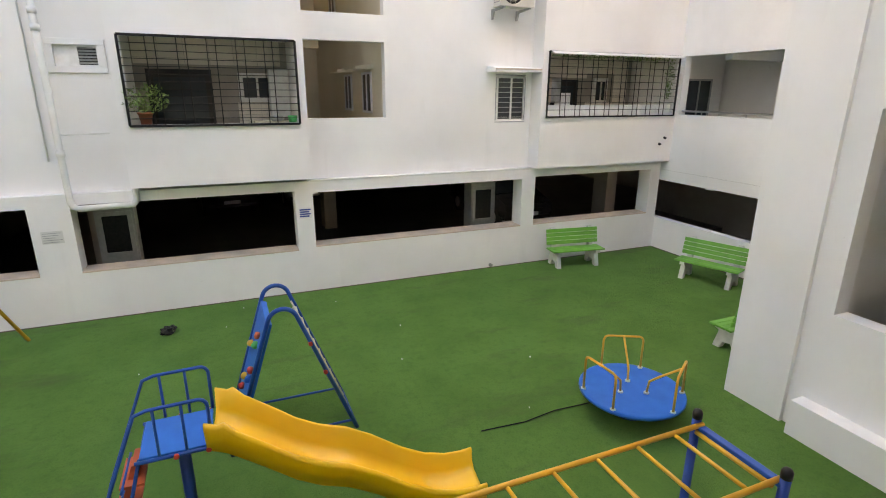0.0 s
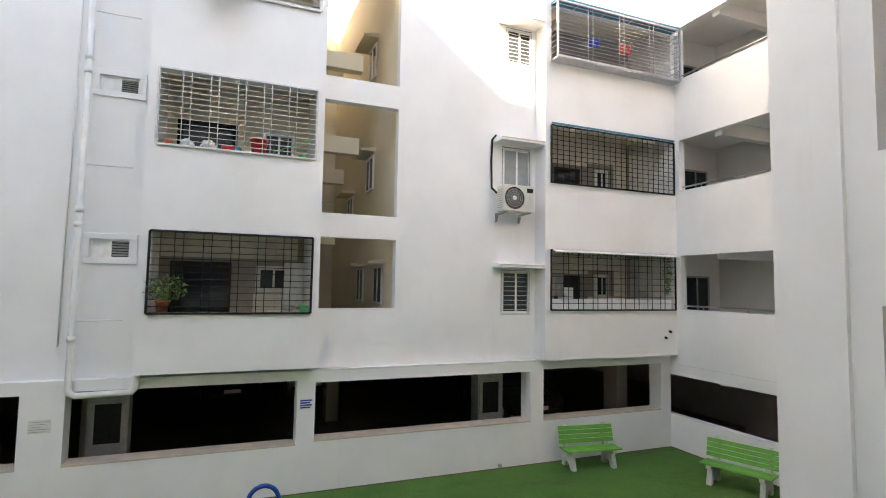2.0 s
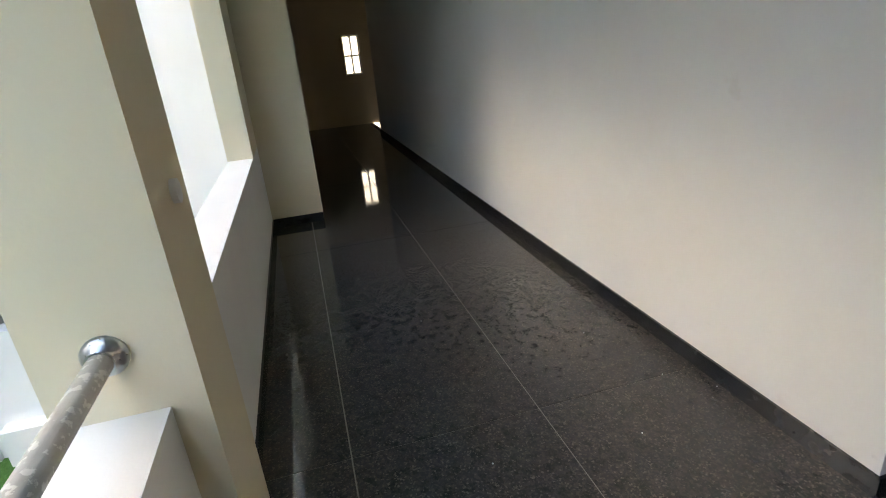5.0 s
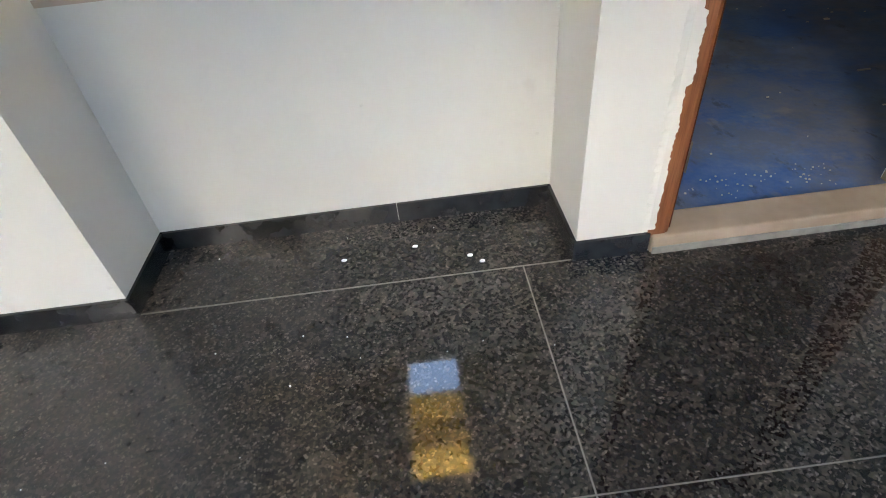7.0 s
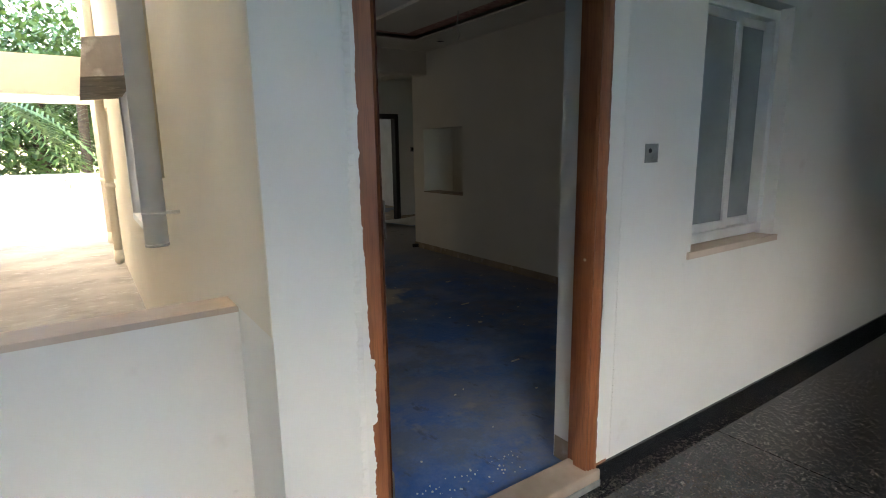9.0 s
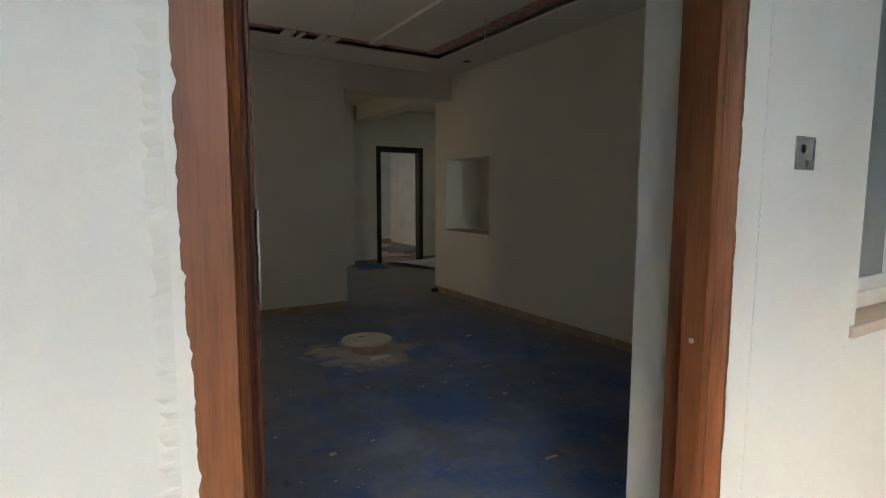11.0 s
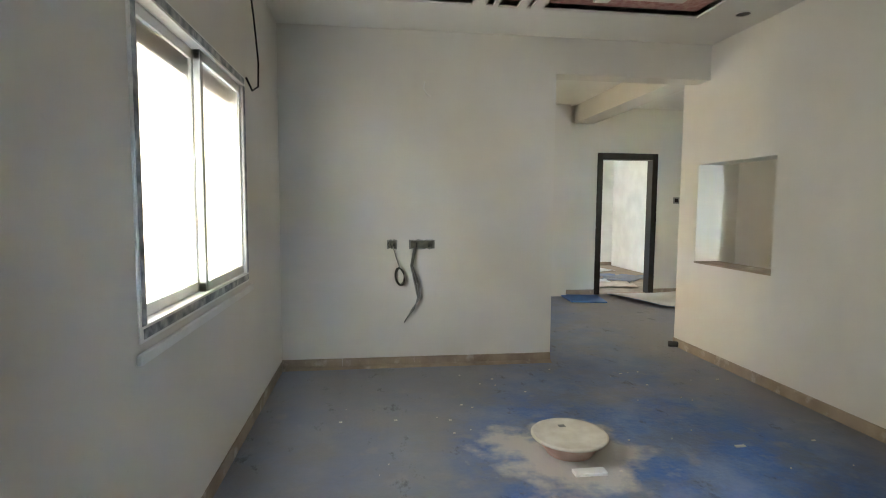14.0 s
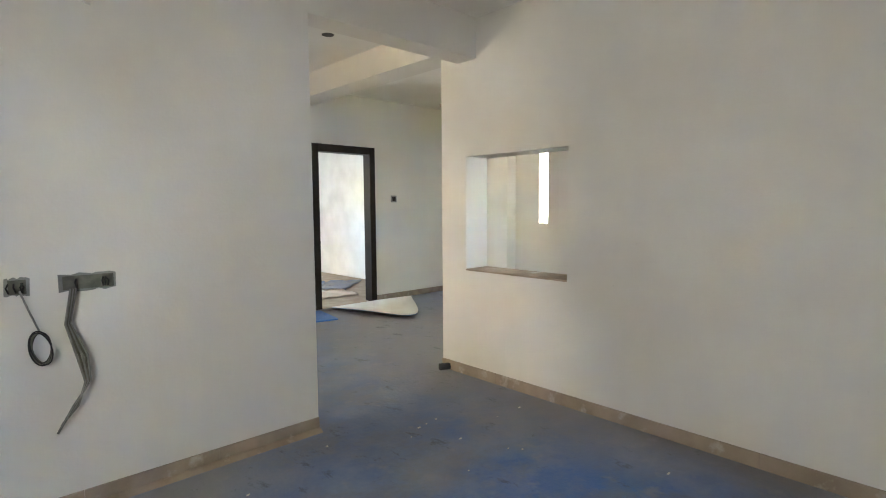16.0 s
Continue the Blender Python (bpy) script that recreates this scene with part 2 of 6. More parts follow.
HINGE = mat("brushed_hinge_steel", (0.30, 0.29, 0.27), 0.5, (0.22, 0.21, 0.19), 12, 120, 0.05, metal=0.8)
GALV = mat("galvanised_grille", (0.55, 0.57, 0.60), 0.4, (0.45, 0.46, 0.48), 12, 120, 0.05, metal=0.6)
PVC = mat("white_upvc", (0.80, 0.80, 0.78), 0.4, (0.70, 0.69, 0.66), 8, 60, 0.05)
PIPE = mat("painted_pipe", (0.74, 0.73, 0.70), 0.55, (0.65, 0.63, 0.59), 4, 60, 0.08)
TAPE = mat("grey_protective_tape", (0.10, 0.12, 0.14), 0.5, (0.5, 0.5, 0.5), 18, 40, 0.1)
BLUE = mat("blue_painted_steel", (0.003, 0.06, 0.27), 0.4, (0.006, 0.08, 0.33), 8, 80, 0.08, spec=0.3)
SKYB = mat("blue_platform_paint", (0.001, 0.115, 0.44), 0.45, (0.002, 0.14, 0.5), 5, 90, 0.1, spec=0.2)
NAVY = mat("navy_painted_steel", (0.004, 0.035, 0.20), 0.4, (0.006, 0.05, 0.25), 8, 80, 0.08, spec=0.3)
YELLOW = mat("yellow_painted_steel", (0.70, 0.36, 0.03), 0.4, (0.62, 0.28, 0.02), 8, 80, 0.08)
SLIDE = mat("yellow_slide_plastic", (0.85, 0.47, 0.015), 0.35, (0.80, 0.41, 0.01), 3, 60, 0.04)
RED = mat("red_plastic", (0.55, 0.03, 0.02), 0.45, (0.45, 0.02, 0.02), 8, 60, 0.05)
ORANGE = mat("orange_step_paint", (0.62, 0.11, 0.035), 0.5, (0.5, 0.08, 0.03), 8, 60, 0.1)
ROPE = mat("pale_rope", (0.55, 0.52, 0.42), 0.9, (0.4, 0.37, 0.3), 30, 120, 0.5)
GREENP = mat("green_plastic", (0.02, 0.42, 0.10), 0.4)
BENCHG = mat("green_bench_paint", (0.13, 0.42, 0.06), 0.45, (0.10, 0.34, 0.05), 6, 60, 0.12, rnd=0.08)
CONC = mat("white_bench_concrete", (0.66, 0.65, 0.60), 0.85, (0.5, 0.49, 0.44), 7, 70, 0.25)
TERR = mat("terracotta", (0.35, 0.09, 0.04), 0.8, (0.28, 0.07, 0.035), 10, 60, 0.15)
PALM = mat("palm_leaf", (0.17, 0.26, 0.07), 0.45, (0.11, 0.19, 0.05), 3, 60, 0.2)
FOL = mat("foliage", (0.09, 0.17, 0.035), 0.5, (0.15, 0.23, 0.06), 6, 60, 0.2)
FOLDARK = mat("tree_leaves", (0.07, 0.13, 0.035), 0.5, (0.11, 0.18, 0.05), 3, 60, 0.2)
BARK = mat("bark", (0.12, 0.085, 0.055), 0.9, (0.07, 0.05, 0.035), 12, 60, 0.6)
# Near-black colour that stands in for the shade of unlit rooms.
ROOMSHADE = mat("room_shade_dark", (0.05, 0.045, 0.045), 0.8, (0.03, 0.028, 0.028), 1.2, 40, 0.1)
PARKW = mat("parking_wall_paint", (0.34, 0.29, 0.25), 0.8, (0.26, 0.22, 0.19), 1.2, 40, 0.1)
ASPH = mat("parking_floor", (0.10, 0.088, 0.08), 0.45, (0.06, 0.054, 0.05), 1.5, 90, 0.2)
TILE = mat("cream_wall_tile", (0.76, 0.70, 0.62), 0.35, (0.70, 0.64, 0.56), 3, 60, 0.04, rnd=0.05)
GROUT = mat("dark_grout", (0.34, 0.30, 0.26), 0.9)
GREY = mat("grey_plastic", (0.35, 0.35, 0.34), 0.5, (0.28, 0.28, 0.27), 8, 60, 0.05)
ACW = mat("ac_casing", (0.66, 0.63, 0.57), 0.5, (0.58, 0.55, 0.49), 6, 60, 0.05)
CEMENT = mat("grey_cement", (0.27, 0.27, 0.25), 0.9, (0.18, 0.18, 0.17), 16, 70, 0.4)
TERRACE = mat("weathered_terrace", (0.46, 0.41, 0.34), 0.95, (0.30, 0.27, 0.22), 1.6, 60, 0.3)
OCHRE = mat("ochre_beam_paint", (0.80, 0.55, 0.11), 0.75, (0.74, 0.49, 0.09), 1.5, 60, 0.1)
WEATHER = mat("weathered_concrete", (0.36, 0.30, 0.24), 0.95, (0.20, 0.165, 0.135), 4, 60, 0.4)
mask_over(WEATHER, (0.55, 0.48, 0.39), noise_field(WEATHER, 9, 8), 0.55, 0.68, 0.7)
mask_over(TERRACE, (0.12, 0.11, 0.10), noise_field(TERRACE, 1.1, 9, (1, 1.6, 1), 0.72), 0.56, 0.7, 0.6)
mask_over(TERRACE, (0.60, 0.54, 0.45), noise_field(TERRACE, 5.0, 9, (1, 1.5, 1), 0.7), 0.54, 0.68, 0.7)
STONE = mat("beige_threshold_stone", (0.31, 0.235, 0.17), 0.7, (0.42, 0.33, 0.25), 6, 60, 0.15)
BOWLW = mat("dusty_white_bowl", (0.72, 0.69, 0.62), 0.6, (0.58, 0.53, 0.45), 10, 60, 0.1)
BOWLP = mat("pink_stained_bowl", (0.50, 0.26, 0.19), 0.6, (0.60, 0.42, 0.33), 8, 60, 0.1)
SHEETW = mat("white_sheet_back", (0.70, 0.69, 0.66), 0.6, (0.6, 0.58, 0.54), 3, 30, 0.1)
CHALK = mat("chalk_line", (0.20, 0.155, 0.12), 0.95, (0.10, 0.06, 0.04), 40, 90, 0.1)
CARP = mat("dark_car_paint", (0.035, 0.037, 0.04), 0.25, (0.05, 0.05, 0.055), 4, 60, 0.0)
CARW = mat("pale_car_paint", (0.45, 0.45, 0.46), 0.25, (0.4, 0.4, 0.41), 4, 60, 0.0)
RAILP = mat("worn_rail_paint", (0.40, 0.38, 0.34), 0.5, (0.50, 0.48, 0.43), 20, 60, 0.2)
mask_over(RAILP, (0.70, 0.68, 0.62), noise_field(RAILP, 45, 7), 0.56, 0.6, 0.9)
WIREG = mat("grey_green_cable", (0.13, 0.125, 0.095), 0.7, (0.07, 0.07, 0.055), 30, 60, 0.1)
RUBBER = mat("tyre_rubber", (0.02, 0.02, 0.02), 0.85)
CLOTH = mat("grey_cloth", (0.36, 0.36, 0.35), 0.9, (0.25, 0.25, 0.25), 7, 60, 0.3)
INK = mat("blue_ink", (0.03, 0.06, 0.28), 0.7)
PAPER = mat("white_paper", (0.78, 0.78, 0.77), 0.8)
TEAL = mat("blue_fascia_sheet", (0.03, 0.22, 0.33), 0.5)


def glass_mat(name, col, rough=0.03, alpha_mix=0.0):
    m = bpy.data.materials.new(name)
    m.use_nodes = True
    b = m.node_tree.nodes["Principled BSDF"]
    b.inputs["Base Color"].default_value = (*col, 1)
    b.inputs["Roughness"].default_value = rough
    b.inputs["Transmission Weight"].default_value = 1.0
    b.inputs["IOR"].default_value = 1.1
    return m


GLASS = glass_mat("clear_glass", (0.92, 0.95, 0.95))
FROST = glass_mat("hazy_window_glass", (0.95, 0.94, 0.90), 0.35)
PGLASS = mat("pale_frosted_glass", (0.30, 0.33, 0.33), 0.35, (0.24, 0.27, 0.27), 5, 60, 0.05)
DGLASS = mat("dark_window_glass", (0.03, 0.035, 0.04), 0.08, (0.04, 0.045, 0.05), 3, 40, 0.0)


# ---- building helpers ----
def box(bm, x0, x1, y0, y1, z0, z1, bev=0.0):
    vs = [bm.verts.new((x, y, z)) for x in (x0, x1) for y in (y0, y1) for z in (z0, z1)]
    fs = [bm.faces.new([vs[i] for i in q]) for q in ((0, 1, 3, 2), (4, 6, 7, 5), (0, 4, 5, 1), (2, 3, 7, 6), (0, 2, 6, 4), (1, 5, 7, 3))]
    if bev:
        es = list({e for f in fs for e in f.edges})
        bmesh.ops.bevel(bm, geom=es, offset=bev, segments=2, affect="EDGES", profile=0.5)
    return bm


def boxm(*a, bev=0.0):
    return box(bmesh.new(), *a, bev=bev)


def link(name, bm, material, parent=None, label="", smooth=False):
    me = bpy.data.meshes.new(name)
    if smooth:
        for f in bm.faces:
            f.smooth = True
    bmesh.ops.recalc_face_normals(bm, faces=bm.faces[:])
    bm.to_mesh(me)
    bm.free()
    me.materials.append(material)
    ob = new(name, me)
    if parent:
        ob.parent = parent
    if label:
        ob["label"] = label
    return ob


def part(name, bm, material, parent, label="", smooth=False):
    return link(name, bm, material, parent, label, smooth)


def structure(name, bm, material, label="", category="wall"):
    return tagged(link(name, bm, material), label, category, kind="structure")


def thing(name, x, y, z, label, category, rz=0.0, group=""):
    ob = new(name)
    ob.empty_display_size = 0.1
    ob.location, ob.rotation_euler = (x, y, z), (0, 0, radians(rz))
    return tagged(ob, label, category, group)


def tube(bm, pts, r, seg=10, closed=False):
    """A round tube along a line of points, with mitred bends."""
    pts = [Vector(p) for p in pts]
    n, rings, up0 = len(pts), [], None
    for i, p in enumerate(pts):
        a = pts[i - 1] if (i or closed) else None
        b = pts[(i + 1) % n] if (i < n - 1 or closed) else None
        d = ((p - a).normalized() if a is not None else Vector()) + ((b - p).normalized() if b is not None else Vector())
        d.normalize()
        if up0 is None:
            up0 = Vector((0, 0, 1)) if abs(d.z) < 0.9 else Vector((1, 0, 0))
        side = d.cross(up0).normalized()
        up0 = side.cross(d).normalized()
        rings.append([bm.verts.new(p + r * (math.cos(2 * math.pi * k / seg) * side + math.sin(2 * math.pi * k / seg) * up0)) for k in range(seg)])
    for i in range(n if closed else n - 1):
        q, w = rings[i], rings[(i + 1) % n]
        for k in range(seg):
            f = bm.faces.new((q[k], q[(k + 1) % seg], w[(k + 1) % seg], w[k]))
            f.smooth = True
    if not closed:
        bm.faces.new(rings[0][::-1])
        bm.faces.new(rings[-1])
    return bm


def tubem(pts, r, seg=10, closed=False):
    return tube(bmesh.new(), pts, r, seg, closed)


def arc(c, r, a0, a1, n, u=(1, 0, 0), v=(0, 0, 1)):
    u, v, c = Vector(u), Vector(v), Vector(c)
    return [c + r * (math.cos(radians(a0 + (a1 - a0) * i / n)) * u + math.sin(radians(a0 + (a1 - a0) * i / n)) * v) for i in range(n + 1)]


def lathe(profile, seg=28):
    """A turned body from (radius, height) pairs."""
    bm = bmesh.new()
    rings = [[bm.verts.new((max(r, 1e-4) * math.cos(2 * math.pi * k / seg), max(r, 1e-4) * math.sin(2 * math.pi * k / seg), z)) for k in range(seg)] for r, z in profile]
    for a, b in zip(rings, rings[1:]):
        for k in range(seg):
            bm.faces.new((a[k], a[(k + 1) % seg], b[(k + 1) % seg], b[k])).smooth = True
    bm.faces.new(rings[0][::-1])
    bm.faces.new(rings[-1])
    return bm


def prism(poly, axis, a, b):
    """A flat outline pushed along an axis; poly gives the other two coordinates in order."""
    bm = bmesh.new()
    put = {"x": lambda p, s: (s, p[0], p[1]), "y": lambda p, s: (p[0], s, p[1]), "z": lambda p, s: (p[0], p[1], s)}[axis]
    r0, r1 = [bm.verts.new(put(p, a)) for p in poly], [bm.verts.new(put(p, b)) for p in poly]
    n = len(poly)
    bm.faces.new(r0[::-1])
    bm.faces.new(r1)
    for i in range(n):
        bm.faces.new((r0[i], r0[(i + 1) % n], r1[(i + 1) % n], r1[i]))
    return bm


def wall_bm(axis, face, back, u0, u1, z0, z1, holes=()):
    """A wall slab: axis 'y' runs along x, 'x' runs along y. holes are (u0, u1, z0, z1) and go right through."""
    us = sorted({u0, u1, *[v for h in holes for v in h[:2] if u0 < v < u1]})
    zs = sorted({z0, z1, *[v for h in holes for v in h[2:] if z0 < v < z1]})
    solid = lambda i, k: 0 <= i < len(us) - 1 and 0 <= k < len(zs) - 1 and not any(
        h[0] < (us[i] + us[i + 1]) / 2 < h[1] and h[2] < (zs[k] + zs[k + 1]) / 2 < h[3] for h in holes)
    bm, cache = bmesh.new(), {}

    def v(u, d, z):
        key = (u, d, z)
        if key not in cache:
            cache[key] = bm.verts.new((u, d, z) if axis == "y" else (d, u, z))
        return cache[key]
    for i in range(len(us) - 1):
        for k in range(len(zs) - 1):
            if not solid(i, k):
                continue
            a, b, c, d = us[i], us[i + 1], zs[k], zs[k + 1]
            for q in (face, back):
                bm.faces.new((v(a, q, c), v(b, q, c), v(b, q, d), v(a, q, d)))
            for (di, dk, p, r) in ((-1, 0, (a, c), (a, d)), (1, 0, (b, c), (b, d)), (0, -1, (a, c), (b, c)), (0, 1, (a, d), (b, d))):
                if not solid(i + di, k + dk):
                    bm.faces.new((v(p[0], face, p[1]), v(r[0], face, r[1]), v(r[0], back, r[1]), v(p[0], back, p[1])))
    return bm


def wall(name, axis, face, back, u0, u1, z0, z1, holes, material, label):
    return structure(name, wall_bm(axis, face, back, u0, u1, z0, z1, holes), material, label)


def slab(name, x0, x1, y0, y1, z0, z1, material, label, category):
    return structure(name, boxm(x0, x1, y0, y1, z0, z1), material, label, category)


# ---- structure: courtyard ----
TZ = -2.58          # turf
BAY, CW = 10.57, 11.02
ROOF = 11.4
LOW_EDGE = 10.83
slab("ground", -60, 60, -60, 60, TZ - 0.6, TZ - 0.05, ASPH, "dark earth and paving around the building", "ground")
slab("turf_floor", -15.0, 10.32, 0.3, 10.84, TZ - 0.05, TZ, TURF, "worn green artificial turf of a courtyard", "turf")
slab("turf_edge_far", -15.0, 10.2, LOW_EDGE - 0.05, LOW_EDGE, TZ, TZ + 0.003, BARK, "thin dark brown strip along the turf edge", "ground")
slab("turf_edge_wing", 10.24, 10.3, 4.72, 10.78, TZ, TZ + 0.003, BARK, "thin dark brown strip along the turf edge", "ground")
# far building: lower wall with parking openings, then bays and centre wall
LOW = LOW_EDGE
PARK = [(-5.9, -3.57, -1.655, -0.47), (-2.94, 0.84, -1.655, -0.44), (1.19, 6.07, -1.61, -0.49), (6.43, 9.98, -1.61, -0.45)]
wall("wall_far_lower", "y", LOW, CW + 0.22, -15.0, 10.3, TZ - 0.05, -0.25, PARK,
     WHITE, "white painted low wall with long parking openings")
for i, (a, b, z, _) in enumerate(PARK):
    slab("window_sill_%d" % (i + 1), a, b, LOW - 0.008, CW + 0.22, z - 0.02, z + 0.006, BEIGE, "beige plaster sill of a parking opening", "sill")
OPS = [(1.15, 2.82, 0.95, 2.42), (1.15, 2.82, 2.92, 5.31), (1.15, 2.82, 5.82, 8.25)]
WINS = [(5.37, 6.17, 0.80, 1.87), (5.37, 6.17, 3.80, 4.80), (5.44, 6.2, 6.82, 7.75)]
wall("wall_far_centre", "y", CW, CW + 0.22, 1.15, 6.3, -0.25, ROOF, OPS + WINS, WHITE, "white painted facade with light shaft openings")
wall("wall_far_left", "y", CW, CW + 0.22, -15.0, -1.94, -0.25, ROOF, [(-2.78, -2.17, 1.84, 2.18), (-2.78, -2.15, 4.86, 5.15)], WHITE,
     "white painted facade strip with drain pipes")
GR1 = [(-1.76, 0.98, 0.90, 2.32), (-1.76, 0.98, 3.90, 5.26), (-1.76, 0.98, 6.92, 8.28)]
wall("wall_bay_left", "y", BAY, BAY + 0.15, -1.94, 1.15, -0.17, ROOF, GR1, WHITE, "white painted bay with caged balconies")
GR2 = [(6.45, 10.18, 0.95, 2.33), (6.45, 10.18, 3.95, 5.28), (6.45, 10.18, 6.92, 8.25)]
wall("wall_bay_right", "y", BAY, BAY + 0.15, 6.3, 10.3, -0.22, ROOF, GR2, WHITE, "white painted bay with caged balconies")
for nm, x0, x1, z in (("left", -1.94, 1.15, -0.17), ("right", 6.3, 10.3, -0.22)):
    slab("slab_bay_%s" % nm, x0, x1, BAY + 0.15, CW + 1.6, z, z + 0.15, WHITE, "white painted underside of a projecting bay", "slab")
    for s, x in (("a", x0), ("b", x1 - 0.12)):
        slab("wall_bay_%s_%s" % (nm, s), x, x + 0.12, BAY + 0.15, CW + 1.6, z + 0.15, ROOF, WHITE, "white painted side wall of a bay", "wall")
    for k, zz in enumerate((2.62, 5.62, 8.62)):
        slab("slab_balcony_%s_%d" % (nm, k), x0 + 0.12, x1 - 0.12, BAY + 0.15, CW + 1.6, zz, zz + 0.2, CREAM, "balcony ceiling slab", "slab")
# light shaft behind the centre openings
wall("wall_shaft_right", "x", 2.84, 3.0, CW + 0.22, 22, -0.25, ROOF, [], CREAM, "cream wall of a light shaft")
wall("wall_shaft_left", "x", 0.9, 1.05, CW + 1.6, 22, -0.25, ROOF, [], CREAM, "cream wall of a light shaft")
for k, (y, z) in enumerate(((12.4, 2.55), (15.5, 2.6), (12.6, 4.6), (14.4, 4.2), (16.5, 4.0), (12.4, 6.6), (15.0, 7.4), (18.5, 5.0))):
    slab("beam_shaft_%d" % k, 1.05, 2.3, y, y + 0.25, z, z + 0.4, CREAM, "cream beam across a light shaft", "beam")
slab("wall_shaft_end", 0.9, 3.0, 19.0, 19.15, -0.25, ROOF, CREAM, "cream end wall of a light shaft", "wall")
slab("floor_shaft_far", 1.05, 2.84, CW + 0.22, 22, 0.3, 0.4, TERRACE, "weathered floor of a light shaft", "floor")
# Backing walls coloured dark, in place of the shade in the rooms.
slab("wall_far_close", 2.9, 6.3, CW + 1.6, CW + 1.75, -0.25, ROOF, ROOMSHADE, "dark backing wall in place of shaded rooms behind windows", "wall")
slab("wall_far_close_left", -6.05, -1.94, CW + 1.6, CW + 1.75, -0.25, ROOF, ROOMSHADE, "dark backing wall in place of shaded rooms behind vents", "wall")
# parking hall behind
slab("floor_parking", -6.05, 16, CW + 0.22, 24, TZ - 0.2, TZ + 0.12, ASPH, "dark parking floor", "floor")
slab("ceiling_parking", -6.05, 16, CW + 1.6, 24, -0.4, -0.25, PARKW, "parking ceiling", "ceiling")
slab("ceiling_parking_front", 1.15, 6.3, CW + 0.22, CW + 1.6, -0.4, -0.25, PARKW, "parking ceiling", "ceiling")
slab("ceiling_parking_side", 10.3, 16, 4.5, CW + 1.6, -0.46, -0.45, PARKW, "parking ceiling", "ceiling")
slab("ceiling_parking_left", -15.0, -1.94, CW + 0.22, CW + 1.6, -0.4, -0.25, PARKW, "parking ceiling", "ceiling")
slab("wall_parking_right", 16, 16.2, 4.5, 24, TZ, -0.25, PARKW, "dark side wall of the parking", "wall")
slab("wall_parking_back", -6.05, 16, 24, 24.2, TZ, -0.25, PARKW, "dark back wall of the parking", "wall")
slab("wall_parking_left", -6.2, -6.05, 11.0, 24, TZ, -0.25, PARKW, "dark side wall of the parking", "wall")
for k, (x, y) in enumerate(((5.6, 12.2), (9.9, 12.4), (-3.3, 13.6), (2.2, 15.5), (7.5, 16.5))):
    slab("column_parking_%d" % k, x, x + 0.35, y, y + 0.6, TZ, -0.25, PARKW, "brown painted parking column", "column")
# right wing
wall("wall_wing", "x", 10.3, 10.5, 4.5, 11.24, TZ - 0.05, ROOF,
     [(4.6, 11.03, -1.75, -0.73), (4.6, 10.45, 0.96, 2.34), (4.6, 10.45, 4.03, 5.36), (4.6, 10.45, 7.0, 8.4)], WHITE,
     "white painted wing with open gallery balconies")
for k, z in enumerate((-0.3, 2.72, 5.75, 8.8)):
    slab("slab_wing_%d" % k, 10.5, 12.6, 4.5, 11.24, z - 0.15, z, WHITE, "gallery floor slab", "slab")
    slab("beam_wing_%d" % k, 10.5, 12.6, 9.3, 9.5, z - 0.5, z - 0.15, WHITE, "white gallery beam", "beam")
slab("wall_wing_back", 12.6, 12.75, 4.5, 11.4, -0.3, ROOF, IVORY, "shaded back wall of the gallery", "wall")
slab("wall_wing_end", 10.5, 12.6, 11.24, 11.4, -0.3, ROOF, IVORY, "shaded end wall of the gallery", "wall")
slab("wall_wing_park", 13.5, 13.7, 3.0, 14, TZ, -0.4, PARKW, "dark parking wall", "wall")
# stair block beside the gallery
S = 5.85
wall("wall_stair", "x", S + 0.06, S + 0.3, 0.3, 3.9, TZ - 0.05, ROOF, [(2.1, 3.59, -0.98, 1.32), (2.1, 3.57, 2.97, 5.3), (2.1, 3.57, 6.9, 9.0)], WHITE,
     "white painted stair wall with open windows")
slab("column_stair", S, S + 0.45, 3.9, 4.72, TZ - 0.05, ROOF, WHITE, "white painted corner column", "column")
slab("wall_stair_plinth", S - 0.16, S + 0.06, 0.46, 3.72, TZ - 0.05, -2.12, WHITE, "white painted plinth ledge", "plinth")
slab("wall_stair_north", S + 0.45, 10.3, 4.52, 4.72, TZ, ROOF, WHITE, "white painted stair block wall", "wall")
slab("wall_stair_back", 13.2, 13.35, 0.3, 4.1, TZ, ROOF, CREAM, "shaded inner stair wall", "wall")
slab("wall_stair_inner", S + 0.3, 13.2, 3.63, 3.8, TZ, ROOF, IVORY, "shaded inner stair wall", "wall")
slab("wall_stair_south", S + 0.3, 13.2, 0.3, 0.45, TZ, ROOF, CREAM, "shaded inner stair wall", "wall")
for k, z in enumerate((2.2, 5.2, 8.2)):
    slab("slab_stair_%d" % k, 11.8, 13.2, 0.45, 3.63, z, z + 0.15, IVORY, "stair landing slab", "slab")
slab("beam_stair", S + 0.5, S + 0.75, 0.45, 3.63, 1.05, 1.4, CREAM, "landing beam", "beam")
# unseen left wall, added to cut the sun, and roofs that close the yard
slab("wall_left_building", -16.0, -15.0, -19.0, 12.0, TZ - 0.05, 21.25, WHITE, "unseen tall white wall added to shape the sun shadow", "wall")
slab("roof_stair", S, 13.4, 0.3, 4.72, ROOF, ROOF + 0.2, WHITE, "flat roof over the stair block", "roof")
